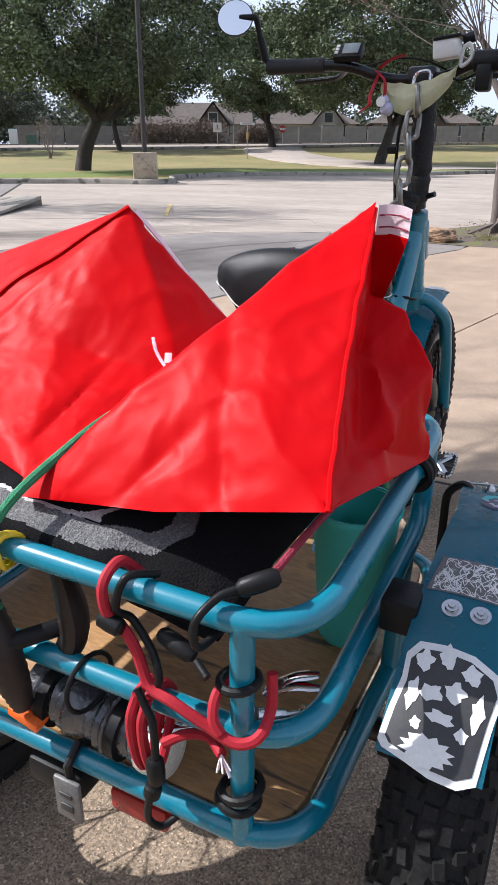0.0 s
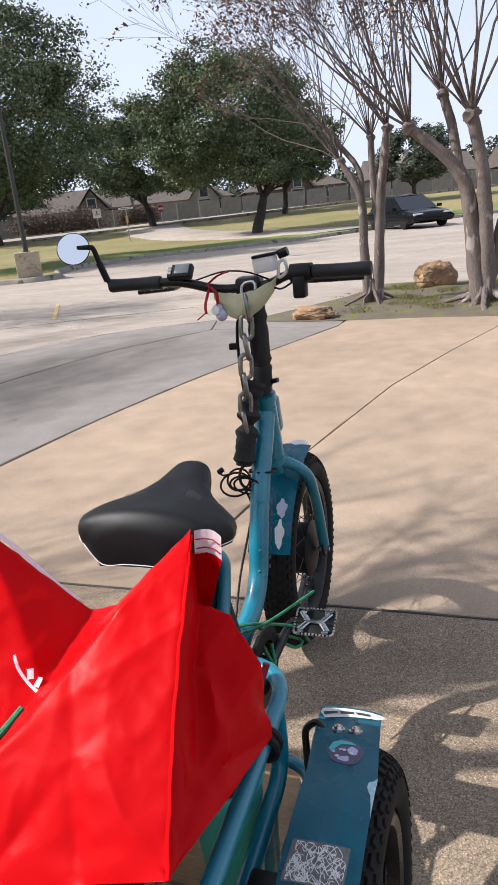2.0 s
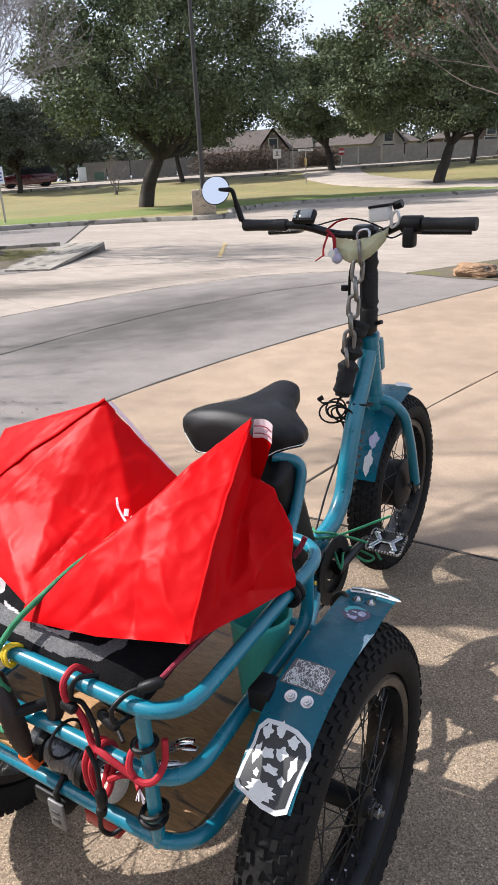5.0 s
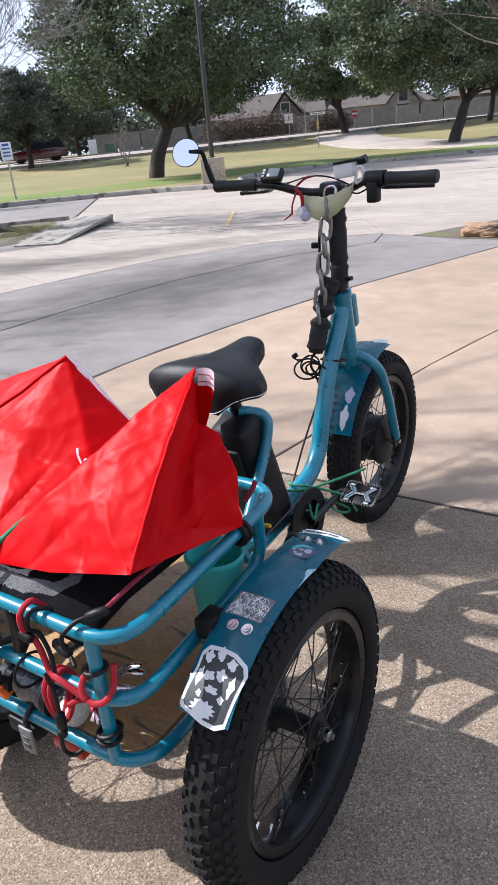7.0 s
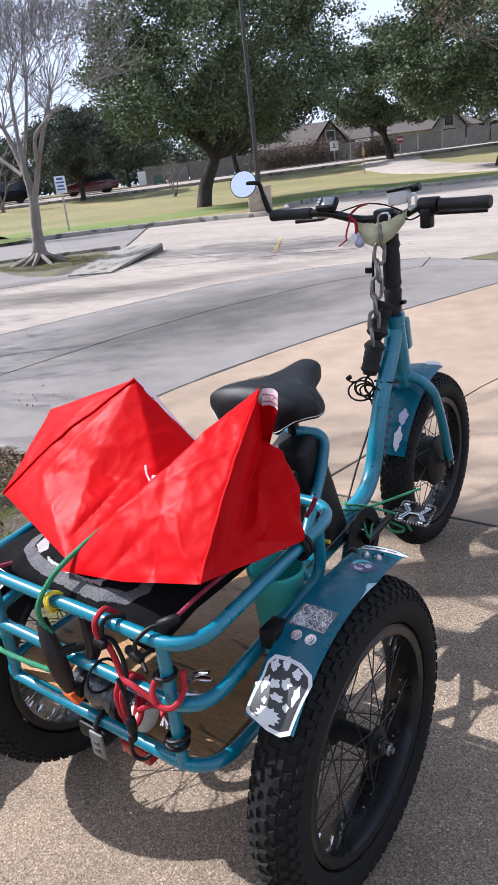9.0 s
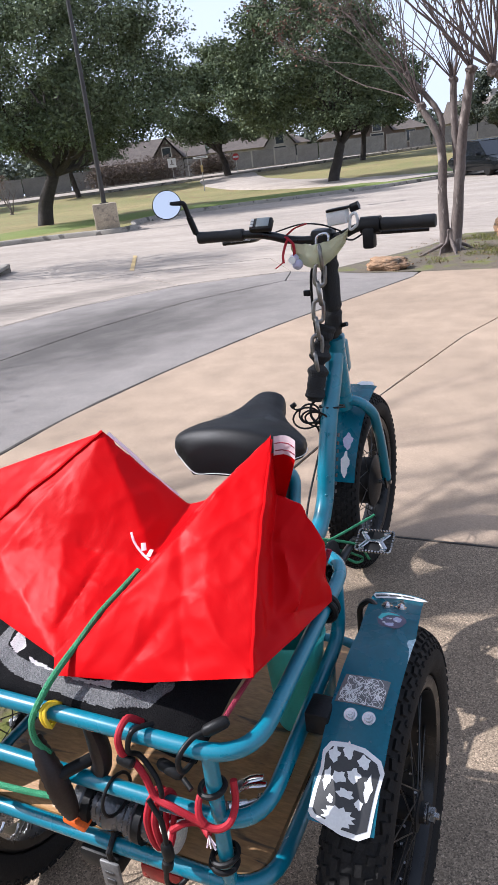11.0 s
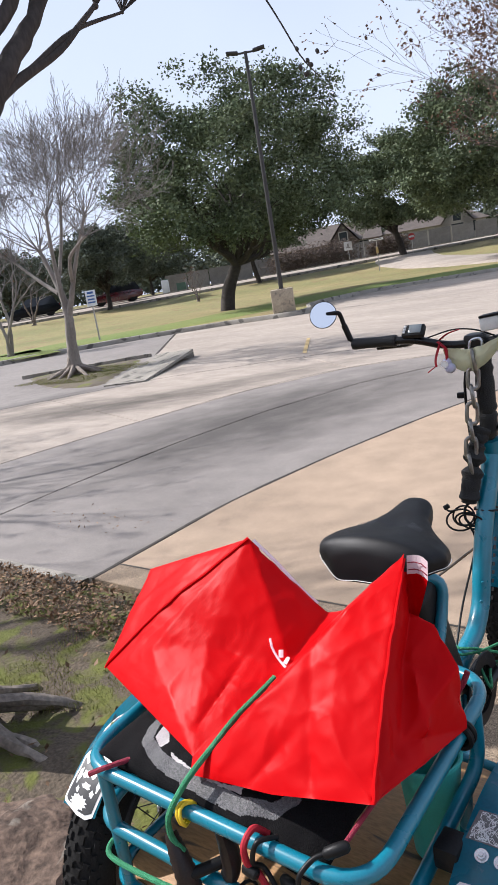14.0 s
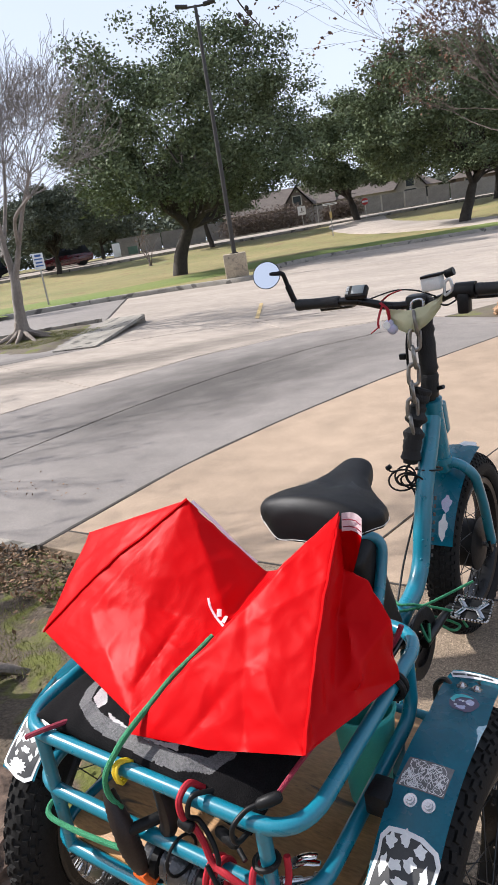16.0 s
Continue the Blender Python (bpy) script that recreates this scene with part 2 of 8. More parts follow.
def paving_material(name, base, second, grain, cell, pebble, stain, stretch=(1, 1, 1), bump=0.4, smudges=()):
    """Concrete: grains of light and dark stone, soft stains, faint wear; smudges of tyre dirt are (x, y, turn, half-length, half-width, depth)."""
    m = bpy.data.materials.new(name)
    m.use_nodes = True
    n, l = m.node_tree.nodes, m.node_tree.links
    b = n["Principled BSDF"]
    co = n.new("ShaderNodeTexCoord")
    mp = n.new("ShaderNodeMapping")
    mp.inputs["Scale"].default_value = stretch
    l.new(co.outputs["Object"], mp.inputs["Vector"])

    def tex(kind, scale, src, detail=5.0):
        t = n.new(kind)
        t.inputs["Scale"].default_value = scale
        if kind == "ShaderNodeTexNoise":
            t.inputs["Detail"].default_value = detail
        l.new(src, t.inputs["Vector"])
        return t

    def ramp(f, lo, hi, a, c):
        r = n.new("ShaderNodeMapRange")
        for k, v in enumerate((lo, hi, a, c)):
            r.inputs[k + 1].default_value = v
        l.new(f, r.inputs[0])
        return r.outputs[0]

    def times(col, f):
        x = n.new("ShaderNodeVectorMath")
        x.operation = "SCALE"
        l.new(col, x.inputs[0])
        l.new(f, x.inputs["Scale"])
        return x.outputs[0]
    wide = tex("ShaderNodeTexNoise", 0.7, mp.outputs[0], 6.0)
    mid = tex("ShaderNodeTexNoise", 5.0, mp.outputs[0], 8.0)
    stones = tex("ShaderNodeTexVoronoi", cell, co.outputs["Object"])
    sand = tex("ShaderNodeTexNoise", cell * 2.2, co.outputs["Object"], 2.0)
    mix = n.new("ShaderNodeMix")
    mix.data_type = "RGBA"
    mix.inputs[6].default_value, mix.inputs[7].default_value = (*base, 1), (*second, 1)
    l.new(ramp(mid.outputs[0], 0.3, 0.7, 0, 1), mix.inputs[0])
    sep = n.new("ShaderNodeSeparateColor")
    l.new(stones.outputs["Color"], sep.inputs[0])
    col = times(mix.outputs[2], ramp(sep.outputs[0], 0, 1, 1 - grain, 1 + grain))
    col = times(col, ramp(sep.outputs[1], 0.86, 0.9, 1.0, 1 + pebble))
    col = times(col, ramp(sep.outputs[2], 0.86, 0.9, 1.0, 1 - pebble * 0.6))
    col = times(col, ramp(sand.outputs[0], 0.3, 0.7, 1 - grain * 0.5, 1 + grain * 0.5))
    col = times(col, ramp(wide.outputs[0], 0.35, 0.65, 1 - stain, 1 + stain))
    col = times(col, ramp(mid.outputs[0], 0.35, 0.7, 1 + stain * 0.5, 1 - stain * 0.5))
    for x, y, turn, ln, wd, depth in smudges:
        sm = n.new("ShaderNodeMapping")
        sm.vector_type = "TEXTURE"
        sm.inputs["Location"].default_value = (x, y, 0)
        sm.inputs["Rotation"].default_value = (0, 0, radians(turn))
        sm.inputs["Scale"].default_value = (ln, wd, 1)
        l.new(co.outputs["Object"], sm.inputs["Vector"])
        far = n.new("ShaderNodeVectorMath")
        far.operation = "LENGTH"
        l.new(sm.outputs[0], far.inputs[0])
        rag = tex("ShaderNodeTexNoise", 2.6, sm.outputs[0], 9.0)
        add = n.new("ShaderNodeMath")
        add.operation = "MULTIPLY_ADD"
        add.inputs[1].default_value = 1.7
        l.new(rag.outputs[0], add.inputs[0])
        l.new(far.outputs["Value"], add.inputs[2])
        col = times(col, ramp(add.outputs[0], 1.1, 2.15, 1 - depth, 1.0))
    info = n.new("ShaderNodeObjectInfo")
    col = times(col, ramp(info.outputs["Random"], 0, 1, 0.96, 1.04))
    l.new(col, b.inputs["Base Color"])
    b.inputs["Roughness"].default_value = 0.88
    b.inputs["Specular IOR Level"].default_value = 0.3
    bp = n.new("ShaderNodeBump")
    bp.inputs["Strength"].default_value = bump
    bp.inputs["Distance"].default_value = 0.004
    l.new(sep.outputs[0], bp.inputs["Height"])
    l.new(bp.outputs[0], b.inputs["Normal"])
    return m


SMUDGES = ((-4.1, 5.3, 72, 2.3, 1.15, 0.58), (-7.6, 5.9, 22, 2.0, 0.75, 0.58), (-6.0, 7.4, 48, 2.2, 0.5, 0.40), (-9.6, 6.4, 60, 1.6, 0.5, 0.40))
CONCRETE_TAN = paving_material("tan_concrete", (0.365, 0.272, 0.195), (0.325, 0.244, 0.175), 0.10, 230, 0.10, 0.10, (1, 1, 1), 0.2)
AGGREGATE = paving_material("exposed_aggregate", (0.300, 0.228, 0.160), (0.250, 0.190, 0.134), 0.42, 330, 0.6, 0.10, (1, 1, 1), 0.9)
CONCRETE_GREY = paving_material("grey_concrete", (0.232, 0.208, 0.190), (0.208, 0.187, 0.171), 0.10, 190, 0.10, 0.08, (0.8, 1.0, 1), 0.2, SMUDGES)
CONCRETE_FAR = paving_material("pinkish_concrete", (0.366, 0.312, 0.262), (0.322, 0.275, 0.230), 0.10, 90, 0.1, 0.11, (0.5, 1.1, 1), 0.2, SMUDGES)
KERB_MAT = material("kerb_concrete", (0.36, 0.33, 0.28), (0.2, 0.18, 0.15), 0.9, 0, 2.0, 120, 0.35, 0.3, 0.4, 120, 0, 0.05,
                    (0.10, 0.09, 0.075), 3, 0.56)
STONE_PILLAR = material("stone_pillar", (0.48, 0.40, 0.28), (0.30, 0.25, 0.19), 0.9, 0, 3, 60, 0.35, 0.25, 0.6, 30, 0, 0.05,
                        (0.20, 0.17, 0.13), 11, 0.54, 0.14)
LAWN = material("winter_lawn", (0.29, 0.225, 0.095), (0.135, 0.145, 0.042), 0.95, 0, 0.16, 30, 0.45, 0.35, 0.6, 25, 0, 0.02,
                (0.20, 0.14, 0.06), 1.2, 0.58)
LAWN_GREEN = material("green_lawn", (0.115, 0.178, 0.028), (0.18, 0.19, 0.05), 0.95, 0, 0.35, 30, 0.4, 0.35, 0.6, 25, 0, 0.02)
SOIL = material("mossy_soil", (0.075, 0.056, 0.038), (0.115, 0.088, 0.060), 0.95, 0, 4, 90, 0.35, 0.4, 0.9, 60, 0, 0.03,
                (0.112, 0.120, 0.022), 7.5, 0.46, 0.15)
TREE_SOIL = material("littered_soil", (0.095, 0.076, 0.053), (0.15, 0.122, 0.085), 0.95, 0, 4, 90, 0.35, 0.4, 0.9, 60, 0, 0.03, (0.13, 0.14, 0.03), 4.0, 0.52, 0.16)
MOSS = material("moss_clump", (0.11, 0.14, 0.018), (0.07, 0.085, 0.02), 0.95, 0, 9, 150, 0.4, 0.5, 0.9, 120)
DRY_LEAF = material("dry_leaf", (0.26, 0.16, 0.085), (0.14, 0.08, 0.045), 0.8, 0, 20, 90, 0.4, 0.2, 0.2, island=0.55)
GRASS_BLADE = material("grass_blade", (0.13, 0.15, 0.025), (0.17, 0.155, 0.045), 0.8, 0, 2, 60, 0.4, 0.1, 0, island=0.4)
NEAR_BARK = material("dark_crape_bark", (0.06, 0.047, 0.041), (0.035, 0.028, 0.025), 0.85, 0, 6, 60, 0.35, 0.3, 0.5, 25, stretch=(1, 1, 0.4))
OAK_BARK = material("oak_bark", (0.055, 0.045, 0.037), (0.03, 0.025, 0.02), 0.95, 0, 3, 25, 0.4, 0.4, 0.9, 18)
ROOT_PALE = material("pale_root_bark", (0.30, 0.25, 0.205), (0.14, 0.115, 0.095), 0.85, 0, 7, 50, 0.35, 0.35, 0.7, 30)
CRAPE_TWIG = material("dry_twig_bark", (0.23, 0.21, 0.20), (0.15, 0.135, 0.125), 0.85, 0, 5, 60, 0.35, 0.2, 0.2, 25)
CRAPE_PALE = material("pale_crape_bark", (0.31, 0.275, 0.24), (0.13, 0.11, 0.096), 0.75, 0, 5, 60, 0.35, 0.2, 0.3, 25, stretch=(1, 1, 0.35))
RED_TWIG = material("brown_twig_bark", (0.15, 0.115, 0.102), (0.09, 0.066, 0.058), 0.85, 0, 5, 60, 0.35, 0.2, 0.2, 25)
CRAPE_BARK = material("crape_bark", (0.19, 0.152, 0.132), (0.085, 0.064, 0.056), 0.75, 0, 5, 60, 0.35, 0.25, 0.4, 25, 0, 0.1, (0.34, 0.29, 0.255), 10, 0.60, stretch=(1, 1, 0.35))
OAK_LEAF = material("oak_leaf", (0.080, 0.108, 0.062), (0.150, 0.178, 0.098), 0.6, 0, 0.5, 8, 0.35, 0.2, 0, island=0.5, spec=0.10)
# leaves of far crowns, with the haze of the air put into their colour
HAZED_LEAF = material("hazed_leaf", (0.085, 0.105, 0.08), (0.13, 0.14, 0.105), 0.8, 0, 0.3, 8, 0.35, 0.2, 0, island=0.4, spec=0.1)
SEED = material("dry_seed_heads", (0.17, 0.095, 0.06), (0.1, 0.06, 0.04), 0.9, 0, 20, 60, 0.5, 0.2, 0, island=0.5)
ROCK = material("sandstone", (0.38, 0.225, 0.12), (0.22, 0.145, 0.095), 0.9, 0, 6, 60, 0.35, 0.3, 0.6, 40, 0, 0.05, (0.12, 0.10, 0.08), 9, 0.6)
GREY_ROCK = material("weathered_rock", (0.165, 0.110, 0.078), (0.075, 0.052, 0.040), 0.95, 0, 9, 60, 0.4, 0.5, 1.0, 30, 0, 0.05, (0.27, 0.235, 0.19), 8, 0.65)
FENCE_WOOD = material("grey_fence_wood", (0.24, 0.225, 0.215), (0.16, 0.15, 0.142), 0.9, 0, 1.5, 30, 0.4, 0.25, 0.2, random=0.12)
BRICK_FAR = material("house_brick", (0.17, 0.13, 0.11), (0.13, 0.105, 0.09), 0.9, 0, 1.0, 12, 0.4, 0.25, 0.2)
SIDING = material("house_siding", (0.36, 0.33, 0.29), (0.3, 0.28, 0.25), 0.8, 0, 1.0, 12, 0.4, 0.1, 0.1)
ROOF = material("roof_shingle", (0.13, 0.105, 0.09), (0.09, 0.075, 0.065), 0.95, 0, 1.5, 14, 0.4, 0.3, 0.3)
WINDOW_GLASS = material("window_glass", (0.03, 0.035, 0.04), (0.04, 0.045, 0.05), 0.08, 0, 3, 30, 0.4, 0.1, 0)
POLE_PAINT = material("bronze_pole", (0.045, 0.04, 0.036), (0.03, 0.028, 0.025), 0.5, 0.2, 4, 40, 0.4, 0.1, 0.05)
SIGN_WHITE = material("sign_white", (0.75, 0.76, 0.76), (0.68, 0.69, 0.7), 0.5, 0, 6, 60, 0.5, 0.04, 0.02)
SIGN_BLUE = material("sign_blue", (0.05, 0.12, 0.35), (0.04, 0.1, 0.3), 0.5, 0, 6, 60, 0.5, 0.04, 0.02)
SIGN_RED = material("sign_red", (0.45, 0.02, 0.02), (0.38, 0.02, 0.02), 0.5, 0, 6, 60, 0.5, 0.04, 0.02)
CAR_BLACK = material("black_car_paint", (0.006, 0.007, 0.008), (0.008, 0.009, 0.01), 0.2, 0.0, 3, 60, 0.5, 0.04, 0, None, 0.0, 0.03, spec=0.12)
CAR_RED = material("maroon_car_paint", (0.085, 0.008, 0.013), (0.07, 0.007, 0.01), 0.22, 0.1, 3, 60, 0.5, 0.04, 0, None, 1.0, 0.03)
CAR_GLASS = material("car_glass", (0.012, 0.014, 0.018), (0.012, 0.014, 0.018), 0.08, 0, 3, 60, 0.5, 0.02, 0, spec=0.5)
LIGHT_LENS = material("headlamp_lens", (0.6, 0.6, 0.6), (0.5, 0.5, 0.5), 0.12, 0.4, 9, 60, 0.5, 0.05, 0)
BOX_GREEN = material("utility_green", (0.10, 0.17, 0.12), (0.08, 0.14, 0.10), 0.6, 0, 3, 40, 0.5, 0.1, 0.05)
SHRUB_TWIG = material("bare_shrub_twig", (0.15, 0.11, 0.09), (0.10, 0.075, 0.062), 0.9, 0, 2, 30, 0.4, 0.2, 0, island=0.4)
PAINT_YELLOW = material("faded_yellow_paint", (0.5, 0.36, 0.12), (0.45, 0.33, 0.2), 0.85, 0, 5, 80, 0.35, 0.2, 0.1)
UNSEEN_WALL = material("pale_render", (0.5, 0.45, 0.38), (0.44, 0.4, 0.34), 0.9, 0, 1, 30, 0.4, 0.1, 0.2)

# ---- building helpers ----
def finish(bm, name, mat, smooth=True):
    me = bpy.data.meshes.new(name)
    bmesh.ops.recalc_face_normals(bm, faces=bm.faces[:])
    bm.to_mesh(me)
    bm.free()
    for m in (mat if isinstance(mat, (list, tuple)) else [mat]):
        me.materials.append(m)
    if smooth:
        me.shade_smooth()
        me.set_sharp_from_angle(angle=radians(38))
    return me


def thing(name, label, category, at=(0, 0, 0), turn=0.0, group="", kind=""):
    ob = new(name)
    ob.empty_display_size = 0.1
    ob.location = at
    ob.rotation_euler = (0, 0, radians(turn))
    return tagged(ob, label, category, group, kind)


def solo(name, bm, mat, label, category, at=(0, 0, 0), turn=0.0, group="", kind="", smooth=True):
    ob = new(name, finish(bm, name, mat, smooth))
    ob.location = at
    ob.rotation_euler = (0, 0, radians(turn))
    return tagged(ob, label, category, group, kind)


def part(name, bm, mat, parent, label="", smooth=True):
    ob = new(name, bm if isinstance(bm, bpy.types.Mesh) else finish(bm, name, mat, smooth))
    ob.parent = parent
    return tagged(ob, label)


def rounded(points, radius, steps=5, closed=False):
    """A polyline with its corners rounded."""
    pts = [Vector(p) for p in points]
    out = []
    n = len(pts)
    for i, p in enumerate(pts):
        if not closed and i in (0, n - 1):
            out.append(p)
            continue
        a, b = pts[i - 1] - p, pts[(i + 1) % n] - p
        r = min(radius, a.length * 0.48, b.length * 0.48)
        s, e = p + a.normalized() * r, p + b.normalized() * r
        for k in range(steps + 1):
            t = k / steps
            out.append(s.lerp(p, t).lerp(p.lerp(e, t), t))
    return out


def spline(points, steps=6):
    """Catmull-Rom through the points."""
    p = [Vector(q) for q in points]
    p = [p[0] * 2 - p[1]] + p + [p[-1] * 2 - p[-2]]
    out = []
    for i in range(1, len(p) - 2):
        for k in range(steps):
            t = k / steps
            out.append(0.5 * (2 * p[i] + (p[i + 1] - p[i - 1]) * t + (2 * p[i - 1] - 5 * p[i] + 4 * p[i + 1] - p[i + 2]) * t * t
                              + (3 * p[i] - p[i - 1] - 3 * p[i + 1] + p[i + 2]) * t ** 3))
    return out + [p[-2]]


def tube(bm, points, radius, seg=10, closed=False, caps=True, flat=1.0):
    """Sweep a round (or flattened) section along the points; radius may be a list."""
    pts = [Vector(p) for p in points]
    n = len(pts)
    radii = radius if isinstance(radius, (list, tuple)) else [radius] * n
    rings = []
    up = None
    for i in range(n):
        a = pts[i - 1] if (i > 0 or closed) else pts[i]
        b = pts[(i + 1) % n] if (i < n - 1 or closed) else pts[i]
        d = (b - a).normalized()
        if up is None:
            up = d.orthogonal().normalized()
            if abs(d.z) < 0.9:
                up = (Vector((0, 0, 1)) - d * d.z).normalized()
        up = (up - d * up.dot(d)).normalized()
        side = d.cross(up)
        rings.append([bm.verts.new(pts[i] + (side * math.cos(2 * math.pi * k / seg) + up * math.sin(2 * math.pi * k / seg) * flat) * radii[i])
                      for k in range(seg)])
    for i in range(n if closed else n - 1):
        r, s = rings[i], rings[(i + 1) % n]
        for k in range(seg):
            bm.faces.new((r[k], r[(k + 1) % seg], s[(k + 1) % seg], s[k]))
    if caps and not closed:
        bm.faces.new(rings[0][::-1])
        bm.faces.new(rings[-1])
    return bm


def tubes(*runs):
    bm = bmesh.new()
    for r in runs:
        tube(bm, *r)
    return bm


def box(bm, size, at=(0, 0, 0), bevel=0.0, m=None, seg=2):
    g = bmesh.ops.create_cube(bm, size=1.0)
    vs = g["verts"]
    mat = Matrix.Translation(at) @ (m if m is not None else Matrix.Identity(4)) @ Matrix.Diagonal((*size, 1))
    bmesh.ops.transform(bm, matrix=mat, verts=vs)
    if bevel:
        es = list({e for v in vs for e in v.link_edges})
        bmesh.ops.bevel(bm, geom=es, offset=bevel, segments=seg, affect="EDGES", profile=0.5)
    return bm


def boxed(size, at=(0, 0, 0), bevel=0.0, m=None, seg=2):
    return box(bmesh.new(), size, at, bevel, m, seg)


def lathe(bm, profile, seg=24, axis="z", at=(0, 0, 0), closed=False):
    """Turn (radius, height) pairs round an axis."""
    rings = []
    for r, h in profile:
        ring = []
        for k in range(seg):
            a = 2 * math.pi * k / seg
            c, s = r * math.cos(a), r * math.sin(a)
            p = {"z": (c, s, h), "x": (h, c, s), "y": (s, h, c)}[axis]
            ring.append(bm.verts.new(Vector(p) + Vector(at)))
        rings.append(ring)
    for i in range(len(rings) - (0 if closed else 1)):
        a, b = rings[i], rings[(i + 1) % len(rings)]
        for k in range(seg):
            bm.faces.new((a[k], a[(k + 1) % seg], b[(k + 1) % seg], b[k]))
    if not closed:
        for ring, (r, h) in ((rings[0], profile[0]), (rings[-1], profile[-1])):
            if r > 1e-5:
                bm.faces.new(ring)
    return bm


def prism(bm, outline, z0, z1, bevel=0.0):
    """An upright prism over a plan outline."""
    low = [bm.verts.new((x, y, z0)) for x, y in outline]
    top = [bm.verts.new((x, y, z1)) for x, y in outline]
    n = len(outline)
    f = bm.faces.new(top)
    bm.faces.new(low[::-1])
    for i in range(n):
        bm.faces.new((low[i], low[(i + 1) % n], top[(i + 1) % n], top[i]))
    if bevel:
        bmesh.ops.bevel(bm, geom=list(f.edges), offset=bevel, segments=2, affect="EDGES", profile=0.5)
    return bm


def cards(name, centres, size, mat, rng, droop=0.0, aspect=0.6, lift=None):
    """Many small leaves, each a folded pair of quads, as one mesh."""
    c = np.asarray(centres)
    n = len(c)
    s = size * rng.uniform(0.6, 1.3, n)[:, None]
    d = rng.normal(size=(n, 3))
    d[:, 2] = d[:, 2] * 0.6 - droop
    d /= np.linalg.norm(d, axis=1)[:, None]
    e = np.cross(d, rng.normal(size=(n, 3)))
    e /= np.linalg.norm(e, axis=1)[:, None]
    if lift is not None:
        e[:, 2] *= lift
    f = np.cross(d, e) * 0.25
    v = np.empty((n, 4, 3))
    v[:, 0] = c - d * s * 0.5
    v[:, 1] = c + e * s * aspect * 0.5 + f * s * 0.4
    v[:, 2] = c + d * s * 0.5
    v[:, 3] = c - e * s * aspect * 0.5 + f * s * 0.4
    faces = np.arange(n * 4).reshape(n, 4)
    me = bpy.data.meshes.new(name)
    me.vertices.add(n * 4)
    me.vertices.foreach_set("co", v.ravel())
    me.loops.add(n * 4)
    me.loops.foreach_set("vertex_index", faces.ravel())
    me.polygons.add(n)
    me.polygons.foreach_set("loop_start", np.arange(n) * 4)
    me.materials.append(mat)
    me.update()
    me.validate()
    return me

# ---- ground ----
def rise(x, y):
    """The far lawn climbs gently towards the street and the fence."""
    r = math.hypot(x, y)
    u = min(1.0, max(0.0, (r - 40.0) / 35.0))
    return (1.0 + 0.4 * min(1.0, max(0.0, (x + 60.0) / 60.0))) * u * u * (3 - 2 * u) + min(max(0.0, r - 75.0), 100.0) * 0.004


def on_lawn(x, y, z=0.1):
    return (x, y, z + rise(x, y))


def sheet(outline, z, name, mat, label, category, kind="structure"):
    bm = bmesh.new()
    bm.faces.new([bm.verts.new((x, y, z)) for x, y in outline])
    return solo(name, bm, mat, label, category, kind=kind, smooth=False)


sheet([(-2500, -2500), (2500, -2500), (2500, 2500), (-2500, 2500)], -0.04, "ground", SOIL, "dark soil under the whole place", "ground")

# line of the kerb along the far lawn, from beyond the street to beyond the lot
LAWN_EDGE = [(-60.0, -32.0), (-32.0, -2.5), (-19.6, 11.8), (-18.6, 14.4), (-16.9, 16.1), (-14.6, 17.5), (-13.3, 17.85), (-12.45, 18.05), (-12.15, 18.6), (-12.5, 19.5),
             (-13.9, 21.4), (-14.1, 23.6), (-13.5, 25.5), (-11.6, 27.0), (-9.6, 28.3), (-7.3, 30.0), (-5.2, 34.0), (-3.2, 39.0), (0.4, 42.6), (10.0, 48.0), (40.0, 62.0), (90.0, 78.0)]
KERB_LINE = [tuple(p)[:2] for p in rounded([(x, y, 0) for x, y in LAWN_EDGE], 1.2, 4)]


def offset_line(line, d):
    out = []
    for i, p in enumerate(line):
        a, b = line[max(i - 1, 0)], line[min(i + 1, len(line) - 1)]
        t = Vector((b[0] - a[0], b[1] - a[1])).normalized()
        out.append((p[0] - t.y * d, p[1] + t.x * d))
    return out


def strip(line, sections, name, mat, label, category):
    """Sweep a section of (offset, height) pairs along a plan line."""
    bm = bmesh.new()
    rows = [[bm.verts.new((x, y, z + rise(x, y))) for x, y in offset_line(line, o)] for o, z in sections]
    for a, b in zip(rows, rows[1:]):
        for i in range(len(line) - 1):
            bm.faces.new((a[i], a[i + 1], b[i + 1], b[i]))
    return solo(name, bm, mat, label, category, kind="structure")


strip(KERB_LINE, [(0.0, -0.04), (0.015, 0.1), (0.04, 0.13), (0.15, 0.14), (0.17, 0.08)], "kerb", KERB_MAT, "stained concrete kerb along the lawn", "kerb")


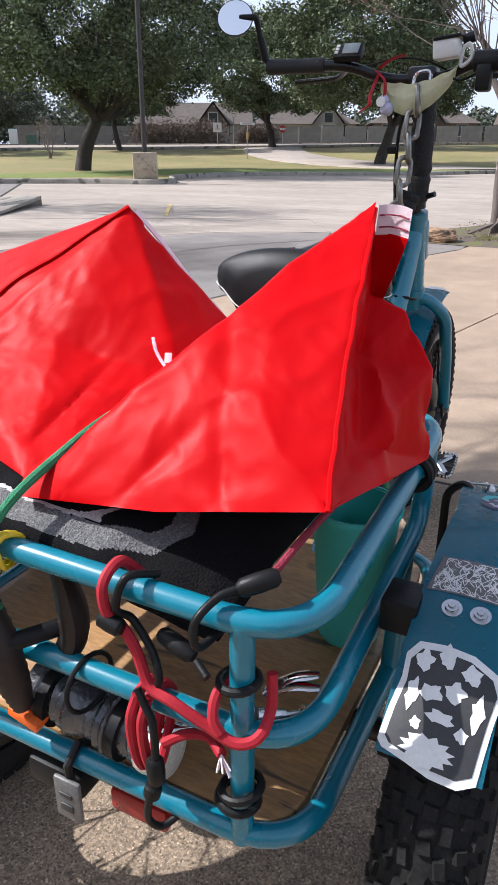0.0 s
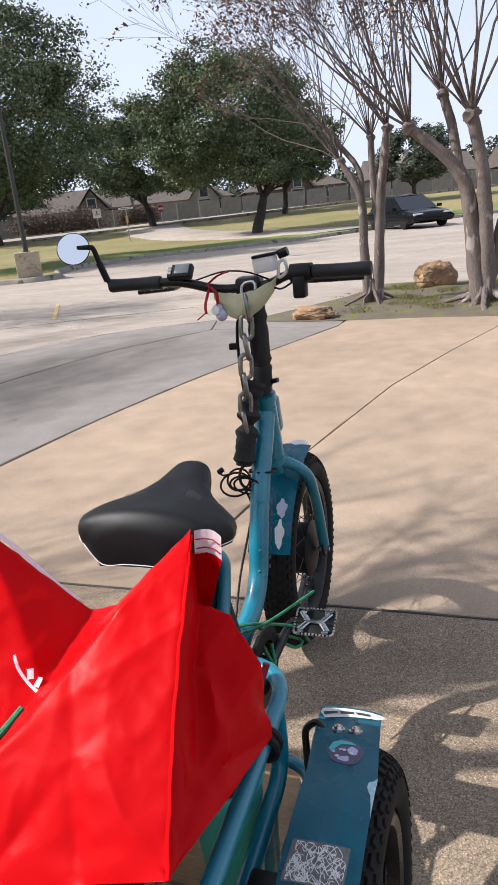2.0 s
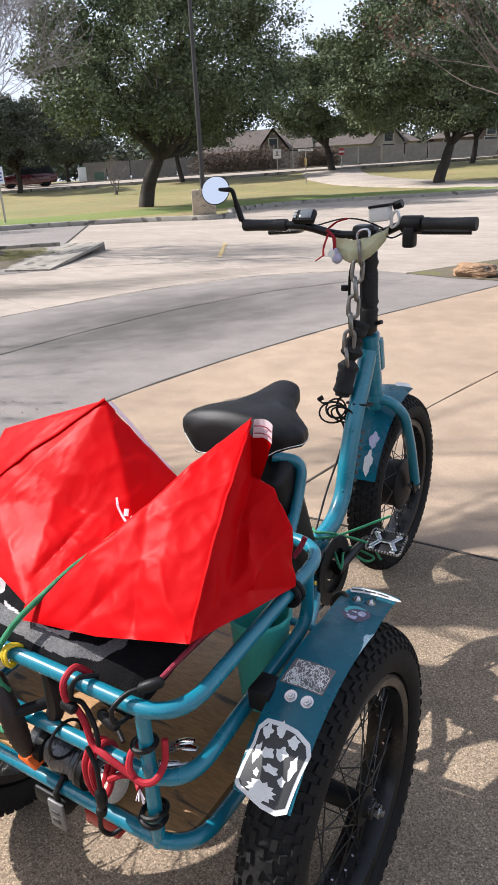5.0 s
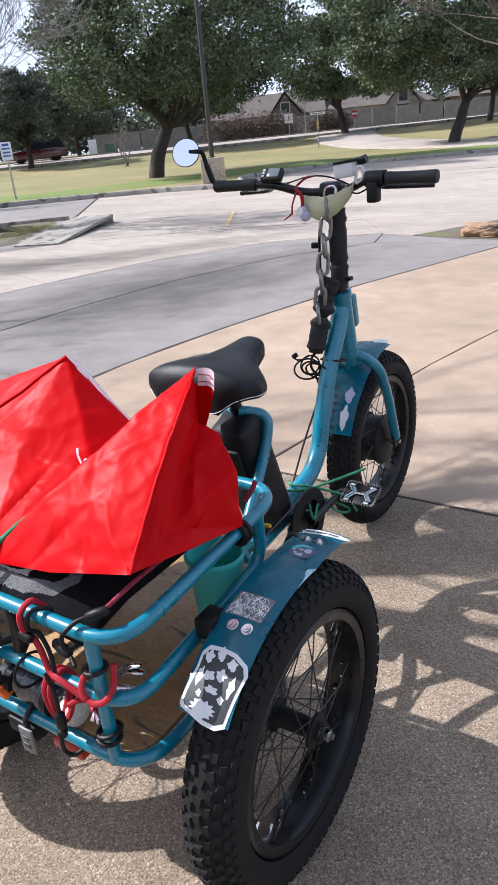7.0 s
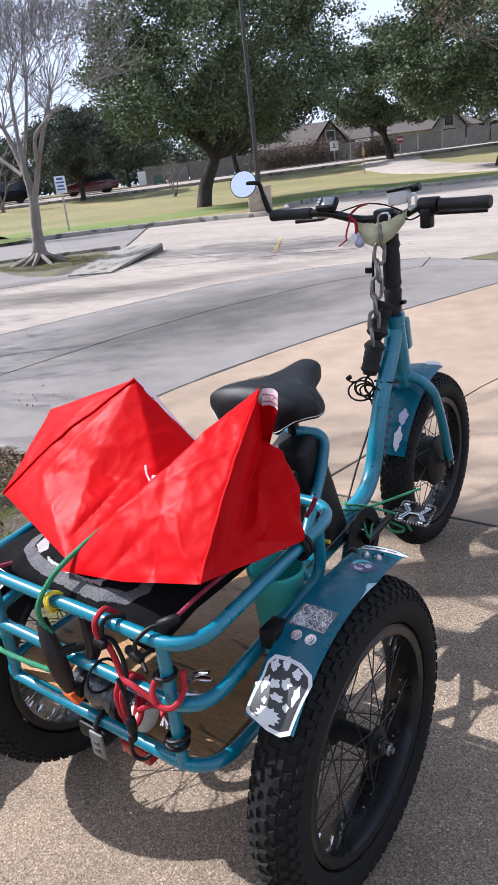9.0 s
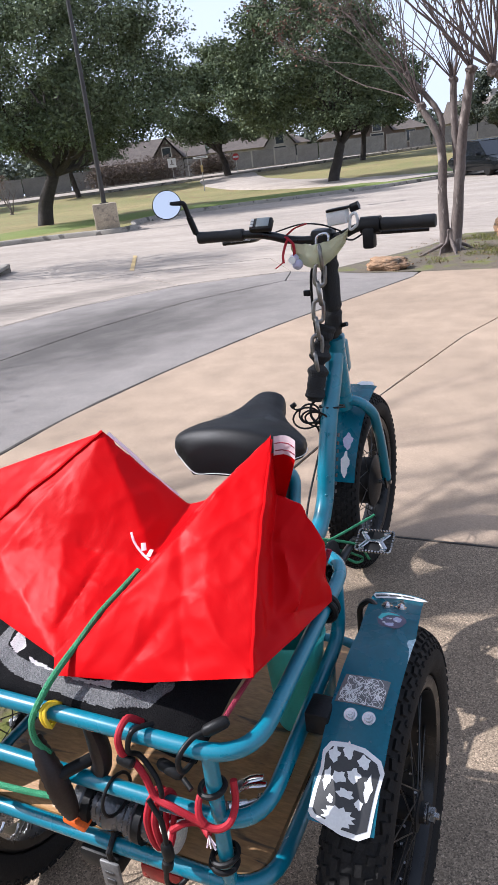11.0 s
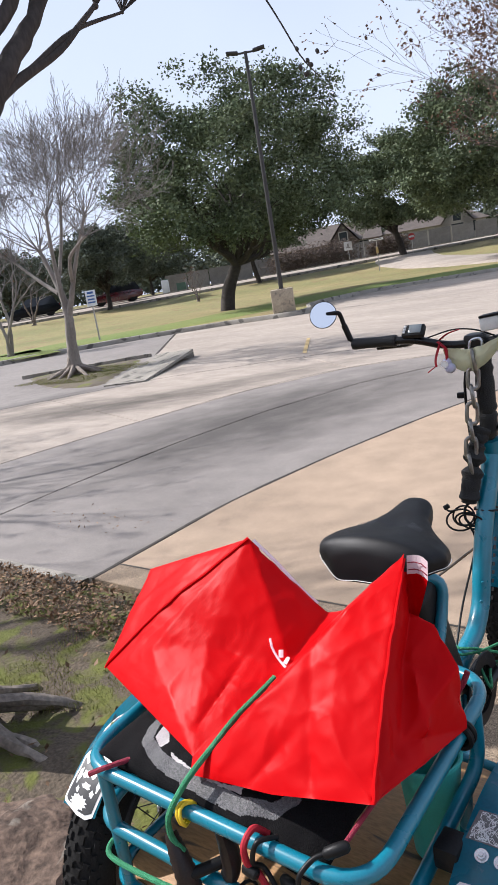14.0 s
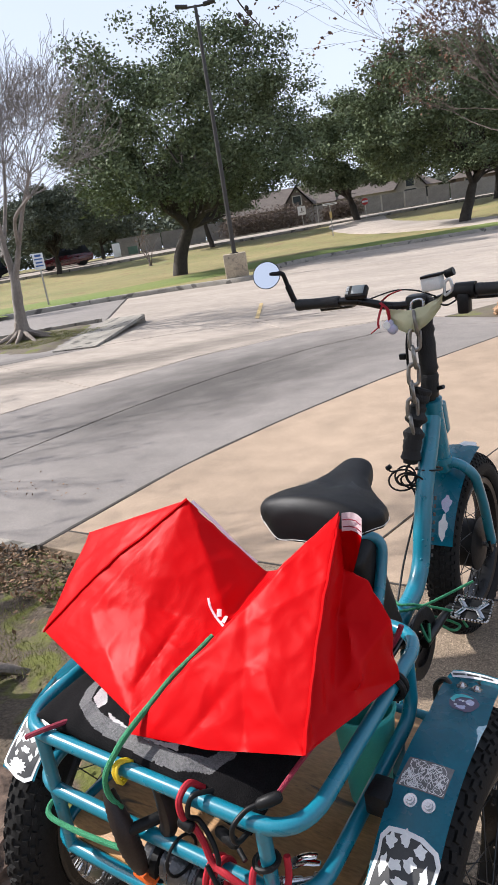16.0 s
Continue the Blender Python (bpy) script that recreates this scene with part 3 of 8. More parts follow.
def lawn_sheet():
    """Lawn beyond the kerb, with gentle rolls, to the horizon."""
    bm = bmesh.new()
    rows = []
    inner = offset_line(KERB_LINE, 0.16)
    for k, d in enumerate((0.0, 0.8, 2.5, 5.0, 9.0, 14.0, 20.0, 26.0, 32.0, 38.0, 45.0, 52.0, 60.0, 70.0, 82.0, 110.0, 160.0, 2000.0)):
        row = []
        for x, y in inner:
            q = Vector((x, y)) + Vector((-0.72, 0.70)) * d
            row.append(bm.verts.new((q.x, q.y, 0.10 + rise(q.x, q.y) + (0.05 * noise.noise((q.x * 0.2, q.y * 0.2, 0)) if k else 0.0))))
        rows.append(row)
    for a, b in zip(rows, rows[1:]):
        for i in range(len(inner) - 1):
            bm.faces.new((a[i], a[i + 1], b[i + 1], b[i]))
    return solo("lawn", bm, LAWN, "mown winter lawn, straw-coloured with green patches", "lawn", kind="structure")


lawn_sheet()
VERGE = [tuple(p)[:2] for p in spline([(x, y, 0) for x, y in ((-32.0, -2.5), (-19.6, 11.8), (-18.6, 14.4), (-16.9, 16.2), (-15.4, 18.6), (-14.9, 21.4), (-14.3, 23.6), (-13.6, 25.6), (-11.6, 27.1), (-9.6, 28.4), (-7.3, 30.1), (-5.2, 34.1), (-3.2, 39.1), (0.4, 42.7), (10.0, 48.1))], 4)]
strip(VERGE, [(0.18, 0.09), (0.45, 0.135), (1.0, 0.165), (3.2, 0.165), (5.2, 0.10)], "grass_verge", LAWN_GREEN, "greener strip of grass behind the kerb", "grass")

# street, its kerbs and an access drive across the lawn
ROAD = [(-110.0, -60.0), (-60.0, 14.0), (-54.0, 24.0), (-48.5, 32.0), (-44.0, 39.5), (-40.0, 45.0), (-33.0, 51.8), (-26.0, 58.0), (-18.0, 64.2), (-10.0, 70.0), (10.0, 82.0), (60.0, 104.0), (160.0, 140.0)]
strip(ROAD, [(0.0, 0.1), (0.0, 0.2), (3.6, 0.23), (7.2, 0.2), (7.2, 0.1)], "street", CONCRETE_FAR, "pale concrete street beyond the lawn", "road")
for _o in (-0.15, 7.2):
    strip(offset_line(ROAD, _o), [(0.0, 0.1), (0.0, 0.30), (0.15, 0.30), (0.15, 0.1)], "street_kerb", KERB_MAT, "concrete kerb of the street", "kerb")
strip([(-6.0, 33.5), (-13.5, 40.2), (-18.6, 44.6), (-22.6, 49.0), (-25.6, 54.0), (-27.6, 58.2)], [(-2.4, 0.08), (-2.2, 0.175), (2.2, 0.175), (2.4, 0.08)], "access_drive",
      CONCRETE_FAR, "pale concrete drive crossing the lawn", "drive")

def bed(name, outline, z, mat, label, seed, cell=0.09, amp=0.03):
    """Rough planted ground inside an outline."""
    xs, ys = [p[0] for p in outline], [p[1] for p in outline]
    bm = bmesh.new()
    grid = {}

    def inside(x, y):
        c = False
        for i in range(len(outline)):
            (x1, y1), (x2, y2) = outline[i - 1], outline[i]
            if (y1 > y) != (y2 > y) and x < (x2 - x1) * (y - y1) / (y2 - y1) + x1:
                c = not c
        return c
    nx, ny = int((max(xs) - min(xs)) / cell) + 1, int((max(ys) - min(ys)) / cell) + 1
    for i in range(nx + 1):
        for j in range(ny + 1):
            x, y = min(xs) + i * cell, min(ys) + j * cell
            if inside(x, y):
                h = noise.noise((x * 2.2, y * 2.2, seed)) + 0.5 * noise.noise((x * 7, y * 7, seed))
                grid[i, j] = bm.verts.new((x, y, z + amp * h))
    for (i, j) in list(grid):
        q = [grid.get(k) for k in ((i, j), (i + 1, j), (i + 1, j + 1), (i, j + 1))]
        if all(q):
            bm.faces.new(q)
    for v in bm.verts:              # the rim dips under the paving
        if v.is_boundary:
            v.co.z = -0.012
    return solo(name, bm, mat, label, "planting bed", kind="structure")


# edges of the paving near the tricycle
EDGE_A = [(-2.70, 1.92), (-2.70, 3.1), (-2.55, 4.2), (-2.27, 5.45), (-1.88, 6.7), (-1.50, 7.85)]
JOINT_B = [(-4.42, 1.92), (-4.46, 3.1), (-4.42, 4.4), (-4.25, 5.6), (-3.85, 6.9), (-3.1, 8.0)]
LINE_C = [(-6.25, 1.92), (-6.08, 3.6), (-5.78, 5.2), (-5.4, 6.7), (-4.6, 8.0), (-3.3, 8.75)]
LINE_D = [(-12.5, 1.92), (-11.0, 4.6), (-9.4, 6.6), (-8.2, 8.1), (-6.2, 9.3), (-4.2, 10.2)]
TAN_JOINT = [(-1.06, 2.11), (-0.86, 3.65), (-0.57, 5.11), (-0.22, 6.24), (0.15, 7.28), (0.38, 7.95)]
STREET_JOINT = [(-11.6, 11.2), (-13.6, 13.6), (-15.6, 16.0), (-16.3, 16.9)]
paving = thing("pavement", "concrete paving slabs with open joints", "pavement", kind="structure")


def slab(outline, mat, top=0.0, gap=0.006):
    """One slab, drawn in a little from its neighbours."""
    pts = [Vector(p) for p in outline]
    n = len(pts)
    area = sum(pts[i].x * pts[(i + 1) % n].y - pts[(i + 1) % n].x * pts[i].y for i in range(n))
    if area < 0:
        pts.reverse()
    inset = []
    for i, p in enumerate(pts):
        a, b = (p - pts[i - 1]).normalized(), (pts[(i + 1) % n] - p).normalized()
        na, nb = Vector((-a.y, a.x)), Vector((-b.y, b.x))
        k = na + nb
        inset.append(p + k * (gap / max(k.dot(na), 0.3)))
    bm = bmesh.new()
    prism(bm, [tuple(p) for p in inset], -0.05, top, 0.006)
    return part("slab", bm, mat, paving, smooth=False)


slab([(-1.0, -6), (4.6, -6), (4.6, 2.11), (-2.69, 2.11), (-2.69, 1.92), (-1.25, 1.88), (-1.04, 1.65)], AGGREGATE)
slab([(-2.69, 2.11)] + TAN_JOINT + [(-0.56, 8.12), (-1.48, 8.18)] + EDGE_A[::-1][:-1], CONCRETE_TAN)
slab([(4.6, 2.11), (4.6, 6.5)] + TAN_JOINT[::-1], CONCRETE_TAN)
slab([(-1.50, 7.86), (-1.50, 8.18), (-2.16, 8.28), (-2.83, 8.55), (-3.3, 8.74), (-3.1, 8.01)], CONCRETE_GREY, -0.004)
bed("tree_strip", [(4.65, -6), (10, -6), (10, 6.0), (7, 5.65), (4.65, 5.95)], 0.0, SOIL, "soil strip under the trees beside the paving", 6, 0.3)
slab(EDGE_A + JOINT_B[::-1], CONCRETE_GREY, -0.004)
slab(JOINT_B + LINE_C[::-1], CONCRETE_GREY, -0.004)
for _line, _w in ((EDGE_A, 0.016), (JOINT_B, 0.003), (LINE_C, 0.004), (LINE_D, 0.006), (STREET_JOINT, 0.03), (TAN_JOINT, 0.004), ([(-2.69, 2.11), (-1.06, 2.11), (4.6, 2.11)], 0.006)):
    bm = bmesh.new()
    _run = spline([(x, y, -0.001) for x, y in _line], 10)
    for _v in _run:
        _v.x += 0.004 * noise.noise(_v * 7)
    tube(bm, _run, [_w * (1 + 0.35 * noise.noise(_v * 3)) for _v in _run], 8, flat=0.25)
    part("joint_filler", bm, JOINT_FILL, paving)
# the lane and the street beyond, in bays
sheet([p for p in offset_line(KERB_LINE, -0.01) if -22 < p[0] < 60 and p[1] > 6] + [(60, 40), (14, 12), (7.2, 9.6), (3.5, 10.6), (-0.9, 11.7), (-1.8, 10.4), (-2.6, 9.2), (-3.9, 9.6), (-4.9, 7.2), (-5.9, 2.0), (-22, 2.0)],
      -0.02, "lot_base", CONCRETE_FAR, "worn concrete of the lot", "pavement")
for _i, _j in ((0, 2), (2, 4), (4, 5)):
    slab(LINE_C[_i:_j + 1] + LINE_D[_i:_j + 1][::-1], CONCRETE_FAR, -0.004)
slab([(-3.3, 8.75), (-2.83, 8.58), (-2.61, 8.94), (-1.85, 10.42), (-1.48, 11.75), (-1.0, 11.75), (1.5, 16), (-1.8, 17.2), (-4.2, 10.2)], CONCRETE_FAR, -0.004)
slab([(-1.0, 11.75), (0.2, 11.3), (4, 10.6), (9, 9.6), (12, 13), (1.5, 16)], CONCRETE_FAR, -0.004)
slab([(1.5, 16), (12, 13), (16, 24), (5, 27)], CONCRETE_FAR, -0.004)
slab([(-1.8, 17.2), (1.5, 16), (5, 27), (1.5, 28.3)], CONCRETE_FAR, -0.004)
slab([(-1.8, 17.2), (1.5, 28.3), (-7.4, 30.0), (-11.6, 27.0), (-13.6, 25.4), (-12, 19.4)], CONCRETE_FAR, -0.004)
slab([(1.5, 28.3), (5, 27), (30, 57), (3, 44), (-2.6, 40), (-7.4, 30.0)], CONCRETE_FAR, -0.004)
slab([(5, 27), (16, 24), (80, 70), (30, 57)], CONCRETE_FAR, -0.004)
slab(LINE_D[3:] + [(-1.8, 17.2), (-12, 19.4), (-16.3, 16.9), (-11.6, 11.2), (-8.4, 7.9)], CONCRETE_FAR, -0.008)
slab([(-11.6, 11.2), (-16.3, 16.9), (-22, 12), (-22, 1.9)] + LINE_D[:3] + [(-8.4, 7.9)], CONCRETE_GREY, -0.010)
slab([(-22, 1.9), (-22, 12), (-34, -3.5), (-60, -40), (-30, -25)], CONCRETE_GREY, -0.012)

sheet([(-2.62, 8.95), (-2.80, 8.56), (-2.16, 8.29), (-1.33, 8.19), (-0.56, 8.13), (0.38, 7.97), (4.7, 6.4), (9, 6.0), (9, 9.6), (4, 10.6), (0.2, 11.3), (-1.0, 11.72), (-1.48, 11.72), (-1.85, 10.42)], -0.003, "bed_soil", TREE_SOIL, "dark soil under the tree bed", "soil")

# faded stub of yellow paint on the lane
sheet([(-6.50, 9.72), (-6.38, 9.66), (-7.68, 11.80), (-7.80, 11.86)], 0.0015, "lane_marking", PAINT_YELLOW, "faded yellow paint stripe on the concrete", "marking")

# kerb between the grass bed and the grey drive
strip([(-14.0, 1.905), (-2.70, 1.905)], [(0.0, -0.04), (0.0, 0.012), (-0.075, 0.014), (-0.08, -0.04)], "bed_kerb", KERB_MAT, "thin concrete edging of the mossy bed", "kerb")


BED_LEFT = [(-14.0, -4.0), (-0.94, -4.0), (-0.94, 1.60), (-1.19, 1.88), (-14.0, 1.88)]
bed("mossy_bed", BED_LEFT, 0.0, SOIL, "mossy bed of soil and sparse grass", 1, 0.06, 0.035)
BED_RIGHT = [(-2.64, 8.93), (-2.80, 8.57), (-2.16, 8.30), (-1.33, 8.20), (-0.56, 8.14), (0.38, 7.98), (3.4, 6.9), (7, 6.0), (9, 9.5), (4, 10.5), (0.2, 11.2), (-1.0, 11.65), (-1.5, 11.65), (-1.87, 10.4)]
bed("tree_bed", BED_RIGHT, 0.015, TREE_SOIL, "tree bed of soil, moss and litter", 2, 0.12)
ISLAND = [(-13.6, 9.05), (-11.65, 11.0), (-9.25, 7.6), (-10.2, 7.5), (-11.5, 7.9)]
bed("tree_island", ISLAND, 0.03, TREE_SOIL, "small grassy island round a bare tree", 3, 0.12, 0.02)
strip([(-13.75, 9.05), (-11.65, 11.15)], [(0.0, -0.04), (0.0, 0.07), (0.12, 0.07), (0.12, -0.04)], "island_kerb", KERB_MAT, "low dark kerb along the tree island", "kerb")
# storm drain inlet: a sloping slab that overhangs a dark slot on one side
_bm = bmesh.new()
_top = [(-8.45, 7.85, 0.015), (-9.72, 10.50, 0.155), (-11.45, 11.15, 0.05), (-9.20, 7.58, 0.012)]
_up = [_bm.verts.new(p) for p in _top]
_lo = [_bm.verts.new((x, y, max(z - 0.055, -0.03))) for x, y, z in _top]
_bm.faces.new(_up)
_bm.faces.new(_lo[::-1])
for _i in range(4):
    _bm.faces.new((_lo[_i], _lo[(_i + 1) % 4], _up[(_i + 1) % 4], _up[_i]))
prism(_bm, [(-8.85, 8.05), (-9.95, 10.42), (-11.3, 11.0), (-9.22, 7.75)], -0.05, 0.005)
prism(_bm, [(-9.72, 10.50), (-9.84, 10.22), (-9.98, 10.28), (-9.90, 10.54)], -0.04, 0.11)
solo("kerb_nose", _bm, KERB_MAT, "raised concrete storm drain inlet with a dark side opening", "kerb", kind="structure", smooth=False)

rng = np.random.default_rng(5)


def scatter_leaves(name, n, area, size, mat, label, centre=None, spread=None, z=0.015):
    if centre is None:
        p = np.c_[rng.uniform(area[0], area[2], n), rng.uniform(area[1], area[3], n), rng.uniform(0.0, 0.03, n) + z]
    else:
        p = np.c_[rng.normal(centre[0], spread[0], n), rng.normal(centre[1], spread[1], n), rng.uniform(0.0, 0.03, n) + z]
    ob = new(name, cards(name, p, size, mat, rng, lift=0.35))
    return tagged(ob, label, "leaf litter", kind="stuff")


scatter_leaves("leaf_litter", 6500, (-5.0, 1.46, -1.25, 1.84), 0.027, DRY_LEAF, "brown fallen leaves along the bed edging")
scatter_leaves("leaf_litter", 900, (-4.5, -1.0, -1.05, 1.5), 0.026, DRY_LEAF, "scattered brown fallen leaves on the mossy bed")
scatter_leaves("leaf_litter", 1300, (-2.0, 8.4, 3.0, 11.0), 0.032, DRY_LEAF, "brown fallen leaves in the tree bed", z=0.03)
scatter_leaves("leaf_litter", 30, (-1.15, -0.3, -0.92, 0.9), 0.05, DRY_LEAF, "a few fallen leaves on the slab edge", z=0.004)


scatter_leaves("lane_grit", 45, None, 0.02, DRY_LEAF, "crumbs of bark and leaf on the grey lane", (-3.45, 2.58), (0.28, 0.10), -0.004)


def grass_stuff(name, n, area, size, mat, label, z=0.0, cut=0.05, seed=0):
    pts = []
    while len(pts) < n:
        x, y = rng.uniform(area[0], area[2]), rng.uniform(area[1], area[3])
        if noise.noise((x * 2.1, y * 2.1, 9 + seed)) > cut:
            pts.append((x, y, z + size * 0.3))
    c = np.array(pts)
    s = size * rng.uniform(0.5, 1.3, n)
    a = rng.uniform(0, 2 * math.pi, n)
    lean = rng.normal(0, 0.45, (n, 2)) * s[:, None]
    w = 0.06 * size
    v = np.empty((n, 3, 3))
    v[:, 0] = c + np.c_[np.cos(a) * w, np.sin(a) * w, -0.3 * size * np.ones(n)]
    v[:, 1] = c - np.c_[np.cos(a) * w, np.sin(a) * w, 0.3 * size * np.ones(n)]
    v[:, 2] = c + np.c_[lean, s * 0.7]
    me = bpy.data.meshes.new(name)
    me.from_pydata(v.reshape(-1, 3).tolist(), [], np.arange(n * 3).reshape(n, 3).tolist())
    me.materials.append(mat)
    return tagged(new(name, me), label, "grass", kind="stuff")


grass_stuff("grass_tufts", 30000, (-4.6, -0.8, -1.1, 1.75), 0.020, GRASS_BLADE, "short moss and grass tufts on the bed", 0.0, 0.08)
grass_stuff("grass_tufts", 10000, (-1.5, 8.5, 3.0, 11.2), 0.05, GRASS_BLADE, "short grass tufts in the tree bed", 0.015, 0.05, 3)
grass_stuff("grass_tufts", 12000, (-12.4, 7.9, -10.2, 9.9), 0.032, GRASS_BLADE, "short grass on the tree island", 0.03, -0.3, 4)


def rock(name, at, size, mat, label, seed, turn=0.0):
    bm = bmesh.new()
    bmesh.ops.create_icosphere(bm, subdivisions=5, radius=0.5)
    for v in bm.verts:
        p = v.co.copy()
        q = p.normalized()
        k = max(abs(q.x), abs(q.y), abs(q.z))
        p = q * 0.5 * (0.62 + 0.38 / k ** 0.8 * 0.8)
        p *= 1 + 0.22 * noise.noise(q * 1.7 + Vector((seed, 0, 0))) + 0.08 * noise.noise(q * 5 + Vector((0, seed, 0))) + 0.05 * noise.noise(q * 11 + Vector((seed, 0, 5))) + 0.03 * noise.noise(q * 24) + 0.05 * abs(noise.noise(Vector((q.x * 5, q.y * 5, q.z * 16)) + Vector((seed, 3, 0))))
        v.co = Vector((p.x * size[0], p.y * size[1], max(p.z * size[2], -0.32 * size[2])))
    return solo(name, bm, mat, label, "rock", (at[0], at[1], at[2] + 0.3 * size[2]), turn)


rock("rock", (-1.93, 8.46, 0.0), (0.55, 0.28, 0.2), ROCK, "flat reddish sandstone block on the bed edge", 2, -10)
rock("rock", (-0.65, 10.95, 0.0), (0.60, 0.48, 0.46), ROCK, "rounded tan sandstone boulder in the tree bed", 7, 20)
rock("rock", (-1.25, 0.40, -0.02), (0.58, 0.62, 0.29), GREY_ROCK, "weathered grey-brown rock beside the wheel", 4, 35)

# ---- trees ----
def grow(seed, base, stems, levels, params):
    """Bare branching stems: returns tubes as lists of (points, radii), and the twig ends."""
    r = random.Random(seed)
    runs, tips = [], []

    def branch(p, d, length, radius, level):
        n = 5 if level < 2 else 4
        pts, rad = [p.copy()], [radius]
        for i in range(n):
            d = (d + Vector((r.gauss(0, 1), r.gauss(0, 1), r.gauss(0, 1))) * params["wobble"] + Vector((0, 0, params["rise"][min(level, len(params["rise"]) - 1)]))).normalized()
            p = p + d * (length / n)
            pts.append(p.copy())
            rad.append(max(radius * (1 - (1 - params["taper"]) * (i + 1) / n), params.get("least", 0.0)))
        runs.append((pts, rad, level))
        if level >= levels:
            tips.append((p.copy(), d.copy()))
            return
        kids = params["kids"][min(level, len(params["kids"]) - 1)]
        for k in range(kids):
            at = pts[-1] if (k == 0 or level == 0) else pts[r.randint(2, n)]
            side = Vector((r.gauss(0, 1), r.gauss(0, 1), r.gauss(0, 0.6))).normalized()
            spread = params["spread"][min(level, len(params["spread"]) - 1)] * r.uniform(0.6, 1.25)
            if k == 0:
                spread *= 0.5
            nd = (d + side * spread).normalized()
            branch(at, nd, length * params["shrink"] * r.uniform(0.75, 1.15), rad[-1] * r.uniform(0.6, 0.85), level + 1)
    for o, d, length, radius in stems:
        branch(Vector(base) + Vector(o), Vector(d).normalized(), length, radius, 0)
    return runs, tips


def limb_mesh(runs, seg0=9):
    bm = bmesh.new()
    for pts, rad, level in runs:
        tube(bm, pts, rad, max(3, seg0 - 2 * level), caps=False)
    return bm


def crape(name, at, height, seed, label, stems=4, levels=5, seeds=0, base_r=0.07, twist=0.0, dirs=None, bark=None, size=0.06, kids=(2, 3, 3, 3, 3)):
    """A pruned bare tree: flared roots, several stems, knuckles, whips of twigs."""
    r = random.Random(seed * 7 + 1)
    bark = bark or CRAPE_BARK
    tree = thing(name, label, "tree", at, group="bare trees")
    st = []
    for k in range(stems):
        a = twist + 2 * math.pi * k / stems + r.uniform(-0.3, 0.3)
        d = dirs[k] if dirs else (math.cos(a) * 0.28, math.sin(a) * 0.28, 1)
        st.append(((math.cos(a) * base_r * 0.6, math.sin(a) * base_r * 0.6, 0.04), d, height * r.uniform(0.30, 0.36), base_r * r.uniform(0.58, 0.78)))
    runs, tips = grow(seed, (0, 0, 0), st, levels, dict(wobble=0.14, rise=(0.06, 0.06, 0.07, 0.05, 0.02), taper=0.74, kids=kids,
                                                      spread=(0.5, 0.6, 0.65, 0.75, 0.9), shrink=0.68))
    for run in runs:
        if run[2] > 1:
            continue
        bm = limb_mesh([run], 12 if run[2] == 0 else 10)
        if run[2] == 0:       # knuckle at the pruning cut
            b = bmesh.ops.create_icosphere(bm, subdivisions=2, radius=run[1][-1] * 1.45)
            for v in b["verts"]:
                v.co = v.co * (1 + 0.25 * noise.noise(v.co * 40)) + run[0][-1]
        part("stem" if run[2] == 0 else "limb", bm, bark, tree)
    for k in range(9):        # gnarled roots
        a = 2 * math.pi * k / 9 + r.uniform(-0.25, 0.25)
        ln = base_r * r.uniform(2.2, 4.2)
        c, s = math.cos(a), math.sin(a)
        bm = tubes((spline([(c * base_r * 0.35, s * base_r * 0.35, 0.24), (c * base_r * 0.9, s * base_r * 0.9, 0.11), (c * ln * 0.6, s * ln * 0.6, 0.035),
                            (c * ln + 0.03 * r.gauss(0, 1), s * ln + 0.03 * r.gauss(0, 1), -0.03)], 4), [base_r * 0.46 * (1 - i / 17) for i in range(13)], 8))
        for v in bm.verts:
            v.co += Vector((noise.noise(v.co * 18), noise.noise(v.co * 18 + Vector((7, 0, 0))), 0)) * base_r * 0.12
        part("root", bm, bark, tree)
    tagged(part("twig_mass", limb_mesh([q for q in runs if q[2] > 1], 9), CRAPE_TWIG, tree), kind="stuff")
    if seeds:
        g = np.random.default_rng(seed)
        pts = []
        for p, d in tips:
            if g.random() < seeds:
                for _ in range(g.integers(3, 9)):
                    pts.append(tuple(p + Vector(g.normal(0, 0.05, 3))))
        if pts:
            tagged(part("seed_mass", cards("seed_mass", pts, size, SEED, g), None, tree, "dry brown seed heads and curled leaves"), kind="stuff")
    return tree


